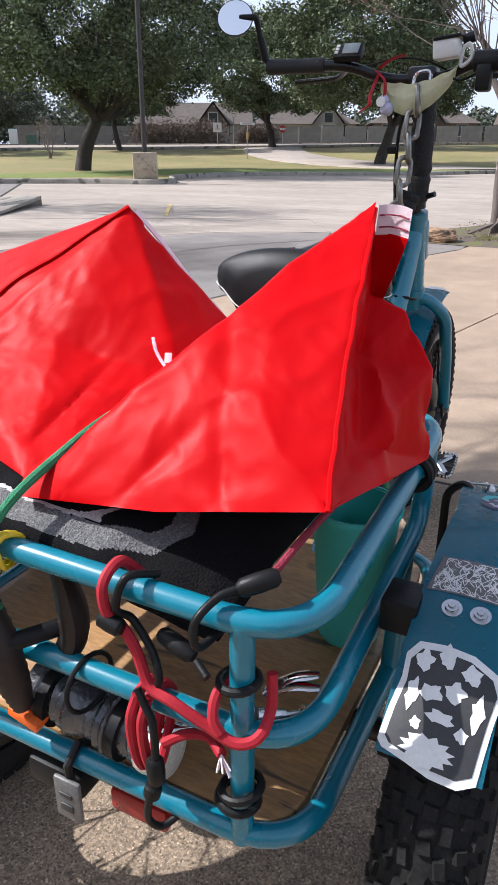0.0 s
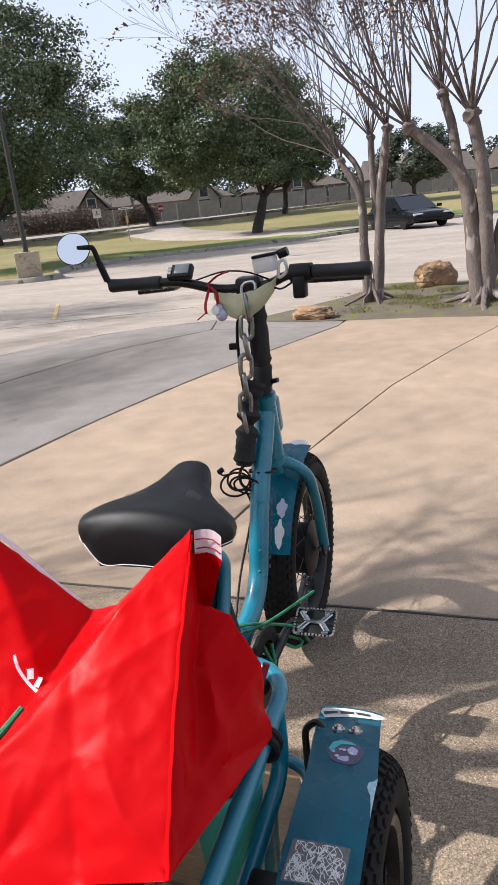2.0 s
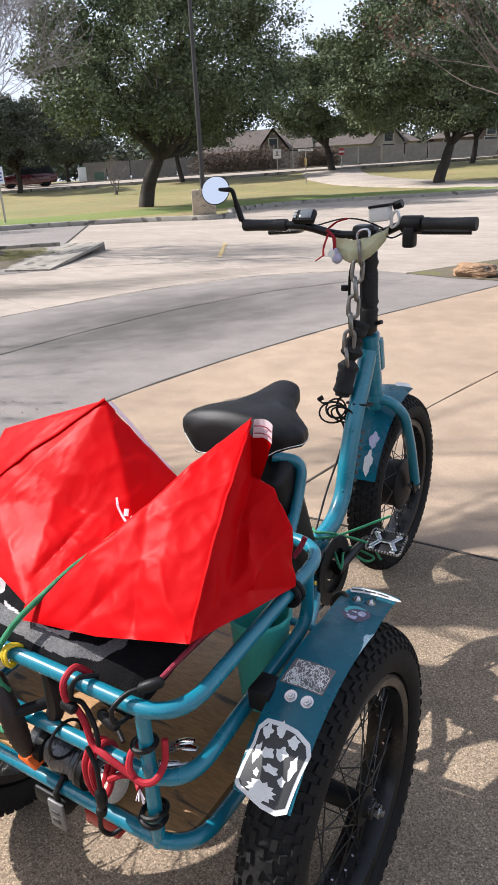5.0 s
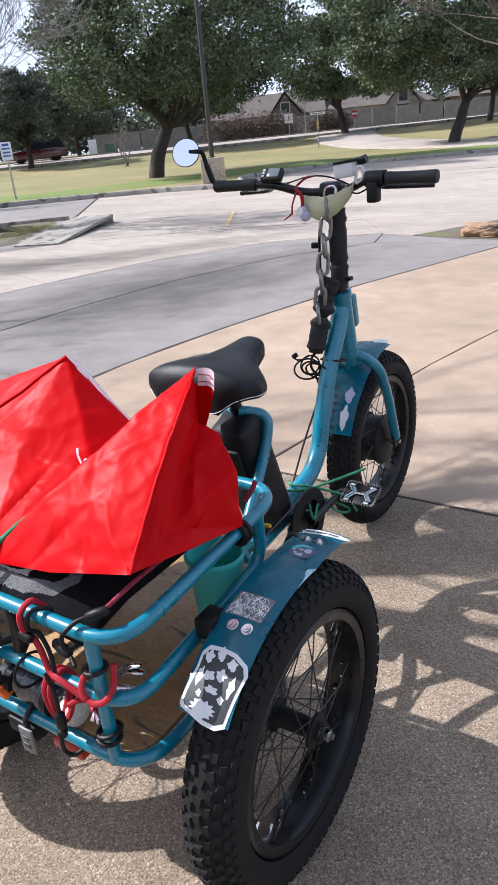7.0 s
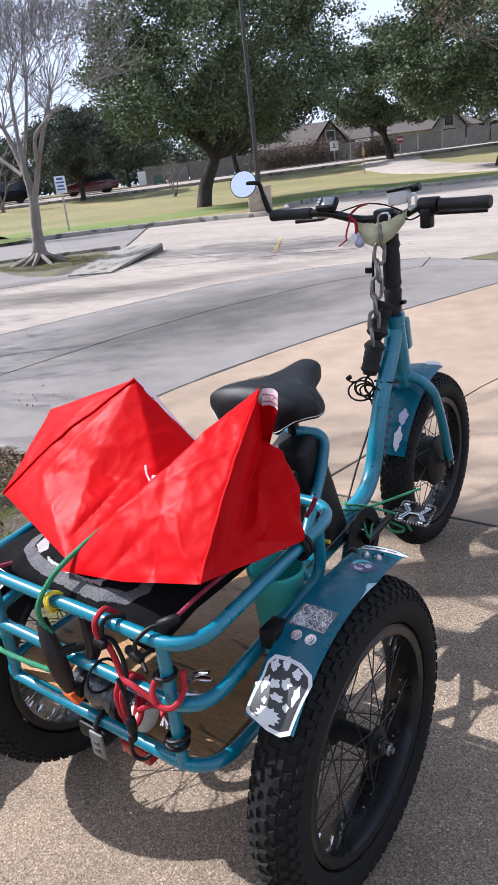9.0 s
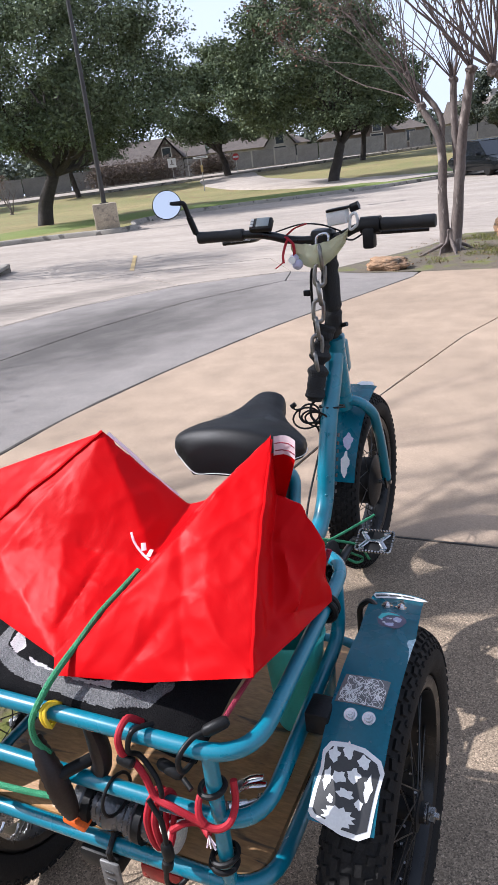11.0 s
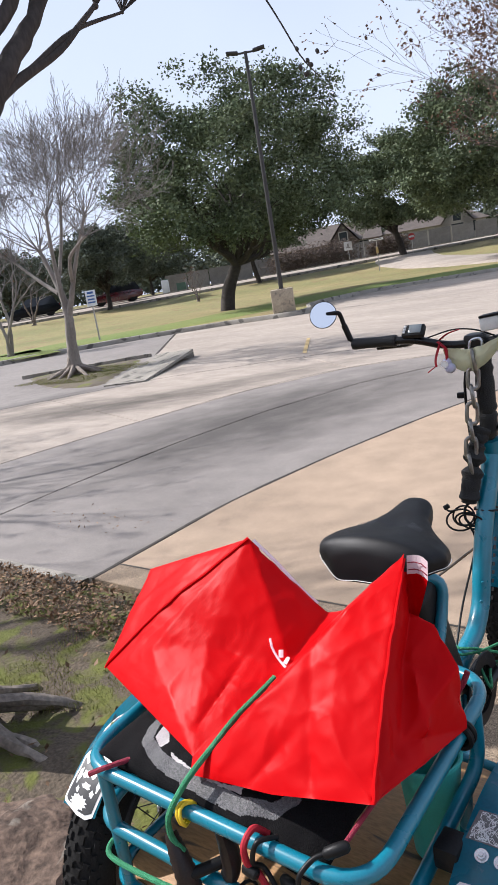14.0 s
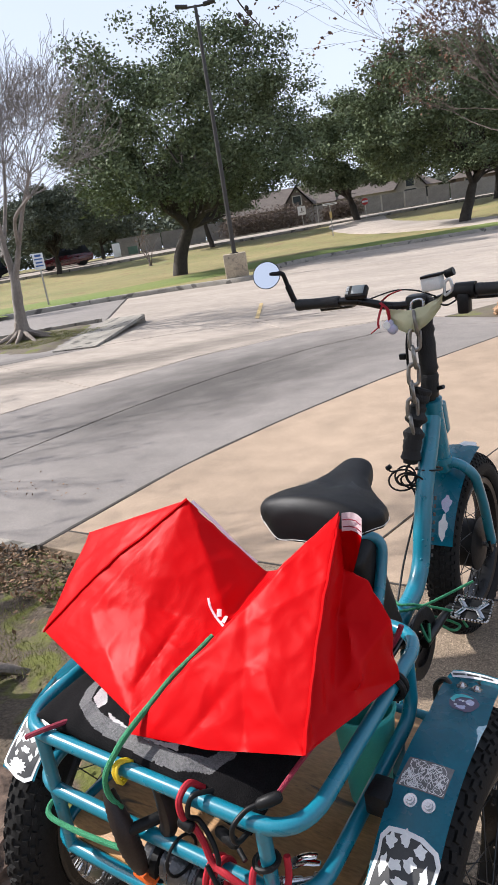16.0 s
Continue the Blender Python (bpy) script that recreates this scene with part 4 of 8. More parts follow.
def oak(name, at, height, crown, seed, label, leaves=26000, leaf=0.19, mat=None, trunk_r=0.3, base=0.22, turn=0.0, shift=(0.0, 0.0)):
    """An evergreen oak: tapered trunk, spreading limbs, a crown of many small leaves with gaps."""
    tree = thing(name, label, "tree", at, turn, group="evergreen oaks")
    r = random.Random(seed)
    g = np.random.default_rng(seed)
    st = [((0, 0, -0.05), (r.gauss(0, 0.05), r.gauss(0, 0.05), 1), height * base, trunk_r)]
    runs, tips = grow(seed, (0, 0, 0), st, 4, dict(wobble=0.12, rise=(0.05, 0.10, 0.06, 0.03, 0.0), taper=0.7, kids=(5, 4, 3, 3), spread=(1.0, 0.8, 0.9, 1.0), shrink=0.72))
    part("trunk", limb_mesh(runs, 12), OAK_BARK, tree)
    # leaf clumps fill an uneven ellipsoid shell, denser outside, with bays and holes
    cz = height * 0.59
    rad = np.array([crown * 0.5, crown * 0.5, height * 0.41])
    clumps = []
    while len(clumps) < 900:
        q = g.normal(size=3)
        q /= np.linalg.norm(q)
        k = g.uniform(0.30, 1.0) ** 0.55
        edge = 1 + 0.26 * noise.noise(Vector(q * 1.9) + Vector((seed, 0, 0))) + 0.16 * noise.noise(Vector(q * 4.5) + Vector((0, seed, 0)))
        p = q * rad * k * edge
        if p[2] < -0.72 * rad[2]:
            continue
        if noise.noise(Vector(p * 0.5) + Vector((0, 0, seed * 3.1))) < -0.06 or noise.noise(Vector(p * 1.2) + Vector((seed, 4, 0))) < -0.14:
            continue
        clumps.append(p + (shift[0], shift[1], cz))
    clumps = np.array(clumps)
    idx = g.integers(0, len(clumps), leaves)
    sp = crown * 0.026
    pos = clumps[idx] + np.clip(g.normal(0, 1, (leaves, 3)), -2.6, 2.6) * (sp, sp, sp * 0.65)
    part("crown", cards("crown", pos, leaf, mat or OAK_LEAF, g, 0.2), None, tree)
    return tree


oak("oak_tree", (-20.2, 24.4, 0.1), 9.7, 11.2, 3, "large evergreen oak with a dense dark crown on the lawn", 95000, 0.14, trunk_r=0.34, shift=(0.8, 0.7))
oak("oak_tree", (-12.5, 40.0, 0.1), 9.8, 10.8, 8, "broad evergreen oak with a dark crown beyond the lot", 80000, 0.16, trunk_r=0.33, shift=(-0.9, -0.3))
oak("oak_tree", on_lawn(-27.0, 57.0), 9.6, 11.0, 12, "evergreen oak standing between two others", 60000, 0.22, trunk_r=0.33)
oak("oak_tree", on_lawn(-35.8, 47.8), 8.6, 9.5, 11, "evergreen oak beside the street", 50000, 0.20, trunk_r=0.22, base=0.26)
oak("oak_tree", on_lawn(-43.9, 38.2), 6.6, 8.0, 14, "evergreen oak further along the lawn", 40000, 0.18, HAZED_LEAF, 0.22)
oak("oak_tree", on_lawn(-56.0, 51.0), 7.6, 9.5, 15, "evergreen oak across the street", 40000, 0.22, HAZED_LEAF, 0.22)
oak("oak_tree", on_lawn(-70.0, 69.0), 8.5, 12.0, 16, "far evergreen oak behind the street", 30000, 0.28, HAZED_LEAF, 0.25)
oak("oak_tree", on_lawn(-72.0, 44.0), 8.0, 12.0, 17, "far evergreen oak behind the street", 30000, 0.28, HAZED_LEAF, 0.25)
oak("oak_tree", on_lawn(-16.2, 59.9), 8.8, 9.5, 18, "evergreen oak near the street", 40000, 0.22, None, 0.24)
oak("oak_tree", on_lawn(-5.4, 59.8), 5.8, 6.0, 19, "small evergreen oak near the street", 26000, 0.2, HAZED_LEAF, 0.2)
oak("oak_tree", on_lawn(18.0, 106.0), 9.0, 13.0, 20, "far oak behind the fence", 30000, 0.34, HAZED_LEAF, 0.25)
oak("oak_tree", on_lawn(-90.0, 60.0), 9.0, 14.0, 22, "far oak behind the street", 26000, 0.34, HAZED_LEAF, 0.25)


def far_woods():
    """Ragged belt of far trees behind the houses."""
    g = np.random.default_rng(77)
    pts = []
    for k in range(170):
        a = radians(-40 + 165 * k / 169 + g.normal(0, 0.4))
        d = g.uniform(135, 175)
        x, y = -math.sin(a) * d, math.cos(a) * d
        h, w = g.uniform(5, 9), g.uniform(3, 6)
        n = 800
        q = g.normal(size=(n, 3))
        q /= np.linalg.norm(q, axis=1)[:, None]
        q *= (g.uniform(0.2, 1, n) ** 0.4)[:, None]
        pts.append(np.c_[x + q[:, 0] * w, y + q[:, 1] * w, rise(x, y) + h * 0.52 + q[:, 2] * h * 0.5])
    me = cards("far_woods", np.concatenate(pts), 0.9, HAZED_LEAF, g)
    tagged(new("far_woods", me), "ragged belt of far trees and shrubs", "trees", kind="stuff")


far_woods()


def pruned(name, at, stems, seed, label, bark, base_r=0.1, whips=(9, 1.5), seeds=0.0, fan=0.5, lean=(0, 0, 0), roots=9, fine=2, size=0.06, kids=(3, 3), twig=None, wobble=0.07, root=None, shrink=0.55, least=0.0, thin=(0.2, 0.38)):
    """A pollarded tree: each stem is a path of (point, radius) that ends in a knuckle with a fan of long whips."""
    r = random.Random(seed)
    tree = thing(name, label, "tree", at, group="bare trees")
    twigs, tips = [], []
    for path in stems:
        pts = spline([p for p, _ in path], 5)
        rad = [path[min(i // 5, len(path) - 1)][1] + (path[min(i // 5 + 1, len(path) - 1)][1] - path[min(i // 5, len(path) - 1)][1]) * (i % 5) / 5 for i in range(len(pts))]
        bm = bmesh.new()
        tube(bm, pts, rad, 12)
        for v in bm.verts:
            v.co += Vector((noise.noise(v.co * 9), noise.noise(v.co * 9 + Vector((5, 0, 0))), 0)) * rad[0] * 0.16
        b = bmesh.ops.create_icosphere(bm, subdivisions=3, radius=rad[-1] * 1.3)
        for v in b["verts"]:
            v.co = v.co * (1 + 0.4 * noise.noise(v.co * 26 + pts[-1]) + 0.2 * noise.noise(v.co * 70)) + pts[-1]
        part("stem", bm, bark, tree)
        d0 = (pts[-1] - pts[-4]).normalized()
        for k in range(whips[0]):
            d = (d0 * 0.6 + Vector((0, 0, 0.55)) + Vector(lean) + Vector((r.gauss(0, 1), r.gauss(0, 1), r.gauss(0, 0.4))) * fan).normalized()
            stems2 = [((0, 0, 0), d, whips[1] * r.uniform(0.6, 1.15), rad[-1] * r.uniform(*thin))]
            runs, tp = grow(r.randint(0, 9999), pts[-1], stems2, fine, dict(wobble=wobble, rise=(0.05, 0.03, 0.02), taper=0.55, kids=kids, spread=(0.5, 0.6, 0.7), shrink=shrink, least=least))
            twigs += [(p, q, lv + 2) for p, q, lv in runs]
            tips += tp
    for k in range(roots):
        a = 2 * math.pi * k / max(roots, 1) + r.uniform(-0.25, 0.25)
        ln = base_r * r.uniform(2.4, 5.2)
        c, s = math.cos(a), math.sin(a)
        bm = tubes((spline([(c * base_r * 0.3, s * base_r * 0.3, 0.30), (c * base_r * 0.8, s * base_r * 0.8, 0.15), (c * ln * 0.6, s * ln * 0.6, 0.055),
                            (c * ln + 0.03 * r.gauss(0, 1), s * ln + 0.03 * r.gauss(0, 1), -0.03)], 4), [base_r * 0.42 * (1 - i / 17) for i in range(13)], 8))
        for v in bm.verts:
            v.co += Vector((noise.noise(v.co * 18), noise.noise(v.co * 18 + Vector((7, 0, 0))), 0)) * base_r * 0.18
        part("root", bm, root or bark, tree)
    tagged(part("twig_mass", limb_mesh(twigs, 9), twig or RED_TWIG, tree), kind="stuff")
    if seeds:
        g = np.random.default_rng(seed)
        pts = [tuple(p + Vector(g.normal(0, 0.05, 3))) for p, d in tips if g.random() < seeds for _ in range(g.integers(3, 8))]
        tagged(part("seed_mass", cards("seed_mass", pts, size, SEED, g), None, tree, "dry brown seed heads and curled leaves"), kind="stuff")
    return tree


island_tree = pruned("crape_myrtle", (-11.71, 9.0, 0.02), [
    [((0, 0, 0.0), 0.125), ((0.05, 0, 0.5), 0.092), ((0.13, 0, 1.05), 0.070), ((-0.05, 0.05, 1.55), 0.046), ((-0.38, 0.1, 2.15), 0.032)],
    [((0.10, 0, 0.95), 0.056), ((0.14, -0.05, 1.5), 0.042), ((0.20, -0.1, 2.1), 0.032), ((0.25, -0.1, 2.6), 0.026)],
    [((0.12, 0, 0.95), 0.056), ((0.40, 0.02, 1.5), 0.042), ((0.68, 0.05, 2.05), 0.030), ((0.95, 0.1, 2.5), 0.024)],
    [((-0.0, 0, 1.4), 0.036), ((-0.5, 0.0, 1.7), 0.028), ((-0.95, -0.05, 2.05), 0.024)],
    [((0.42, 0, 1.55), 0.034), ((0.75, -0.2, 1.9), 0.028), ((1.25, -0.25, 2.15), 0.022)],
    [((0.15, -0.05, 1.6), 0.034), ((0.1, 0.2, 2.2), 0.028), ((0.05, 0.4, 2.8), 0.022)]],
    21, "bare multi-stemmed tree with smooth pale bark on an island", CRAPE_PALE, 0.135, (17, 0.86), 0.0, 0.78, (0.16, 0.2, 0.02), roots=18, fine=4, size=0.05, kids=(3, 3, 3, 2), twig=CRAPE_TWIG, wobble=0.16, root=ROOT_PALE, shrink=0.62, least=0.0030)
island_tree.scale = (1.2, 1.2, 1.2)
crape("crape_myrtle", (-20.4, 13.2, 0.1), 4.6, 22, "bare multi-stemmed tree beside the street", stems=3, seeds=0.4, base_r=0.085, twist=1.6, bark=CRAPE_PALE, kids=(3, 3, 3, 3, 2))
crape("crape_myrtle", on_lawn(-33.0, 36.8), 3.0, 23, "small bare shrub on the lawn", stems=4, levels=4, seeds=0.3, base_r=0.06, twist=1.0)
crape("crape_myrtle", on_lawn(-44.7, 31.5), 4.5, 24, "bare tree on the lawn", stems=3, levels=4, seeds=0.3, base_r=0.10, twist=0.4)
pruned("crape_myrtle", (-1.37, 9.6, 0.0), [
    [((-0.06, 0, 0.0), 0.075), ((-0.09, 0, 0.7), 0.058), ((-0.11, 0, 1.35), 0.05), ((-0.35, 0.05, 1.80), 0.042)],
    [((0.06, 0, 0.0), 0.08), ((0.11, 0, 0.7), 0.066), ((0.16, 0.02, 1.45), 0.058), ((0.26, 0, 2.12), 0.05)],
    [((0.12, 0.02, 0.9), 0.05), ((0.05, 0.08, 1.5), 0.045), ((0.03, 0.15, 2.05), 0.04)],
    [((-0.10, 0.02, 1.3), 0.04), ((-0.14, 0.1, 1.7), 0.036), ((-0.55, 0.2, 2.2), 0.032)]],
    31, "bare multi-stemmed tree with brown seed heads", CRAPE_BARK, 0.085, (15, 1.75), 0.9, 0.46, (-0.42, 0, 0.05), kids=(4, 3, 2), fine=3, wobble=0.10, least=0.0021, thin=(0.13, 0.26), size=0.055)
pruned("crape_myrtle", (0.06, 8.95, 0.0), [
    [((-0.06, 0, 0.0), 0.12), ((-0.14, 0, 0.7), 0.095), ((-0.20, 0, 1.25), 0.085), ((-0.36, 0, 1.60), 0.075), ((-0.84, 0, 2.04), 0.06)],
    [((-0.30, 0, 1.5), 0.062), ((-0.36, 0.05, 1.95), 0.055), ((-0.47, 0.05, 2.34), 0.05)],
    [((0.03, 0.0, 0.0), 0.10), ((0.0, -0.04, 0.8), 0.085), ((-0.04, -0.05, 1.5), 0.075), ((-0.16, -0.05, 2.08), 0.07)],
    [((0.05, 0.06, 0.3), 0.08), ((0.25, 0.1, 1.2), 0.065), ((0.45, 0.1, 2.0), 0.055)]],
    33, "bare multi-stemmed tree with thick reddish limbs", CRAPE_BARK, 0.13, (14, 1.8), 0.5, 0.38, (0.0, 0, 0.1), kids=(3, 3, 2), fine=3, wobble=0.09, least=0.0021, thin=(0.13, 0.28), size=0.04)
pruned("crape_myrtle", (-2.02, 0.78, 0.0), [
    [((0, 0, 0.0), 0.14), ((-0.10, 0.12, 0.8), 0.10), ((-0.10, 0.32, 1.5), 0.074), ((-0.06, 0.66, 2.02), 0.048), ((-0.05, 0.85, 2.27), 0.037), ((-0.05, 1.05, 2.51), 0.029), ((-0.02, 1.30, 2.90), 0.016)],
    [((-0.10, 0.26, 1.3), 0.062), ((-0.10, 0.58, 1.95), 0.042), ((-0.06, 0.77, 2.32), 0.031), ((-0.05, 0.92, 2.49), 0.026), ((0.0, 1.10, 2.80), 0.016)],
    [((-0.06, 0.66, 2.00), 0.032), ((-0.05, 0.80, 2.17), 0.022), ((-0.05, 1.11, 2.36), 0.016), ((-0.05, 1.35, 2.56), 0.010)],
    [((-0.05, 0.95, 2.27), 0.013), ((-0.05, 1.20, 2.44), 0.010), ((-0.05, 1.50, 2.56), 0.006)],
    # these stems, out of view, and the thick seeded whips are added for ground shade
    [((-0.10, 0.15, 1.0), 0.060), ((-0.30, 0.22, 1.7), 0.048), ((-0.50, 0.30, 2.5), 0.034)],
    [((-0.10, 0.12, 0.9), 0.060), ((-0.45, 0.10, 1.7), 0.048), ((-0.90, 0.15, 2.5), 0.034)],
    [((-0.10, 0.20, 1.2), 0.050), ((-0.25, 0.05, 2.0), 0.040), ((-0.45, -0.02, 2.9), 0.030)],
    [((-0.12, 0.05, 0.8), 0.055), ((-0.75, 0.05, 1.7), 0.040), ((-1.30, 0.35, 2.6), 0.028)]],
    41, "dark bare tree with knotted roots beside the tricycle", NEAR_BARK, 0.095, (24, 0.9), 0.5, 0.42, (0.0, 0.25, 0.30), roots=14, size=0.045, kids=(4, 4), thin=(0.3, 0.5), twig=NEAR_BARK, root=ROOT_PALE)
hang = thing("hanging_twig", "thin dark twig hanging down with dry seed pods", "twig", (-0.75, 1.4, 1.96))
part("twig", tubes((spline([(-0.35, 0.0, 0.75), (-0.12, 0.0, 0.25), (0.005, 0, 0.01), (0.06, 0, -0.10), (0.105, 0, -0.16)], 5), [0.0028 - 0.00008 * i for i in range(21)], 6)), OAK_BARK, hang)
_r = random.Random(8)
for _k in range(9):
    _b = bmesh.new()
    bmesh.ops.create_icosphere(_b, subdivisions=2, radius=0.0048)
    for _v in _b.verts:
        _v.co = Vector((_v.co.x, _v.co.y, _v.co.z * 1.25)) * (1 + 0.3 * noise.noise(_v.co * 200))
    _o = part("seed_pod", _b, OAK_BARK, hang)
    _o.location = (0.07 + _r.uniform(-0.02, 0.04), _r.uniform(-0.015, 0.015), -0.11 + _r.uniform(-0.035, 0.025))

# more bare trees along the bed, added out of view so their boughs streak the paving
pruned("crape_myrtle", (-6.6, -0.3, 0.0), [
    [((0, 0, 0.0), 0.10), ((0.1, 0.0, 1.2), 0.07), ((0.3, 0.2, 2.4), 0.05), ((0.5, 0.5, 3.5), 0.034)],
    [((0.05, 0, 0.8), 0.06), ((-0.1, 0.1, 2.0), 0.045), ((-0.2, 0.4, 3.4), 0.032)],
    [((0.1, 0.1, 1.4), 0.05), ((0.2, 0.3, 2.5), 0.04), ((0.3, 0.8, 3.8), 0.030)]],
    71, "unseen bare multi-stemmed tree in the mossy bed, added for its shadows", CRAPE_BARK, 0.10, (9, 2.1), 0.0, 0.45, (0.1, 0.45, 0.2), kids=(3, 3))
pruned("crape_myrtle", (-8.8, 0.9, 0.0), [
    [((0, 0, 0.0), 0.13), ((0.1, 0.1, 0.9), 0.09), ((0.4, 0.3, 1.8), 0.06), ((0.7, 0.5, 2.6), 0.045)],
    [((0.05, 0, 0.6), 0.08), ((-0.2, 0.3, 1.5), 0.06), ((-0.5, 0.6, 2.5), 0.045)],
    [((0.1, 0.1, 1.0), 0.06), ((0.2, -0.4, 1.8), 0.05), ((0.3, -0.8, 2.6), 0.04)],
    [((0.1, 0.1, 1.2), 0.06), ((0.1, 0.6, 2.0), 0.05), ((0.2, 1.1, 2.9), 0.04)]],
    72, "unseen bare multi-stemmed tree in the mossy bed, added for its shadows", CRAPE_BARK, 0.13, (9, 1.4), 0.2, 0.55, kids=(3, 3))
pruned("crape_myrtle", (-12.6, 0.9, 0.0), [
    [((0, 0, 0.0), 0.13), ((0.1, 0.1, 0.9), 0.09), ((0.4, 0.3, 1.8), 0.06), ((0.7, 0.5, 2.6), 0.045)],
    [((0.05, 0, 0.6), 0.08), ((-0.2, 0.3, 1.5), 0.06), ((-0.5, 0.6, 2.5), 0.045)],
    [((0.1, 0.1, 1.0), 0.06), ((0.2, -0.4, 1.8), 0.05), ((0.3, -0.8, 2.6), 0.04)],
    [((0.1, 0.1, 1.2), 0.06), ((0.1, 0.6, 2.0), 0.05), ((0.2, 1.1, 2.9), 0.04)]],
    73, "unseen bare multi-stemmed tree at the bed end, added for its shadows", CRAPE_BARK, 0.13, (15, 1.6), 0.5, 0.6, kids=(4, 3))
# ---- far things ----
def lamp_post(at):
    post = thing("street_lamp", "tall dark lamp post on a stained stone base", "street lamp", at)
    bm = boxed((0.72, 0.72, 0.78), (0, 0, 0.37), 0.03)
    for v in bm.verts:
        v.co += Vector((noise.noise(v.co * 6), noise.noise(v.co * 6 + Vector((5, 0, 0))), 0)) * 0.015
    part("base", bm, STONE_PILLAR, post, "stained tan stone base")
    part("pole", tubes(([(0, 0, 0.74), (0, 0, 0.78)], 0.13, 12), ([(0, 0, 0.75), (0, 0, 4), (0, 0, 7.72)], [0.075, 0.065, 0.05], 12)), POLE_PAINT, post)
    arm = tubes(([(-0.42, 0, 7.69), (0.42, 0, 7.69)], 0.03, 8))
    part("arm", arm, POLE_PAINT, post)
    for s in (-1, 1):
        part("lamp_head", boxed((0.36, 0.24, 0.07), (s * 0.40, 0, 7.73), 0.02, Matrix.Rotation(radians(-8 * s), 4, "Y")), POLE_PAINT, post)
    post.rotation_euler = (0, 0, radians(35))


lamp_post((-12.95, 18.5, 0.1))


def sign_post(name, at, turn, plate, height, mat, label, bars=(), octagon=False, barmat=None):
    s = thing(name, label, "sign", at, turn)
    part("post", tubes(([(0, 0, -0.1), (0, 0, height)], 0.03, 8)), STEEL, s)
    bm = bmesh.new()
    if octagon:
        lathe(bm, [(0.0, -0.032), (plate[0] / 2, -0.032), (plate[0] / 2, -0.035 - 0.006), (0.0, -0.041)], 8, "y", (0, 0, height - plate[1] / 2))
    else:
        box(bm, (plate[0], 0.006, plate[1]), (0, -0.036, height - plate[1] / 2), 0.002)
    p = part("plate", bm, mat, s)
    for z, w, h in bars:
        part("lettering", boxed((w, 0.003, h), (0, -0.0425, height - z)), barmat or SIGN_BLUE, p)


sign_post("parking_sign", (-18.75, 15.65, 0.1), 52, (0.34, 0.52), 1.74, SIGN_WHITE, "small white notice sign with blue lines on a post",
          ((0.08, 0.20, 0.07), (0.19, 0.26, 0.045), (0.30, 0.22, 0.05), (0.40, 0.25, 0.045)))
sign_post("stop_sign", on_lawn(-26.1, 56.9), 25, (0.58, 0.58), 1.75, SIGN_RED, "red octagonal road sign on a post", ((0.29, 0.46, 0.15),), True, SIGN_WHITE)
sign_post("notice_sign", on_lawn(-32.5, 57.4), 30, (0.72, 0.75), 1.9, SIGN_WHITE, "white square notice sign seen far off", ((0.3, 0.12, 0.28), (0.5, 0.4, 0.06)), False, FENCE_WOOD)
sign_post("traffic_sign", on_lawn(-31.8, 59.0), 30, (0.5, 0.66), 3.0, SIGN_WHITE, "tall white sign on a thin post near the street", ((0.2, 0.3, 0.08), (0.4, 0.3, 0.06)), False, FENCE_WOOD)
sign_post("street_sign", on_lawn(-22.9, 44.4), 30, (0.95, 0.13), 2.15, SIGN_WHITE, "pale street name blade on a post", ((0.065, 0.7, 0.05),), False, FENCE_WOOD)
sign_post("marker_post", on_lawn(-22.75, 44.1), 30, (0.16, 0.42), 1.6, PAINT_YELLOW, "slim yellowish marker post on the lawn")


def utility_box(at, size, label):
    b = thing("utility_box", label, "utility box", at, 40)
    part("cabinet", boxed(size, (0, 0, size[2] / 2), 0.04), SIGN_WHITE if size[2] > 1 else BOX_GREEN, b)
    part("lid", boxed((size[0] * 1.06, size[1] * 1.06, 0.06), (0, 0, size[2] + 0.02), 0.02), BOX_GREEN, b)
    part("plinth", boxed((size[0] * 1.2, size[1] * 1.2, 0.12), (0, 0, 0.02), 0.02), KERB_MAT, b)


utility_box(on_lawn(-49.0, 50.2), (0.7, 0.6, 1.35), "tall pale utility cabinet beside the street")
utility_box(on_lawn(-48.2, 51.6), (0.9, 0.8, 0.8), "low green utility box beside the street")


def hedge(a, b, height, depth, seed, label):
    """Bare brown shrubs along the fence."""
    g = np.random.default_rng(seed)
    n = 9000
    t = g.random(n)
    top = height * (0.75 + 0.3 * np.sin(t * 17 + seed) * np.sin(t * 41))
    z = top * g.random(n) ** 0.8
    x = a[0] + (b[0] - a[0]) * t + g.normal(0, depth, n)
    y = a[1] + (b[1] - a[1]) * t + g.normal(0, depth, n)
    tagged(new("bare_shrubs", cards("bare_shrubs", np.c_[x, y, z + 0.1 + rise(*a)], 0.32, SHRUB_TWIG, g, -0.4, 0.22)), label, "shrubs", kind="stuff")


hedge((-46.0, 64.5), (-38.8, 69.0), 2.6, 0.6, 3, "row of bare brown shrubs before the fence")
hedge((-36.6, 70.2), (-34.0, 71.6), 2.0, 0.5, 5, "low bare brown shrubs before the fence")

FENCE = [(-57.0, 58.5), (-42.5, 72.4), (-23.0, 85.0), (-11.0, 91.0), (30.0, 108.0), (90.0, 126.0)]


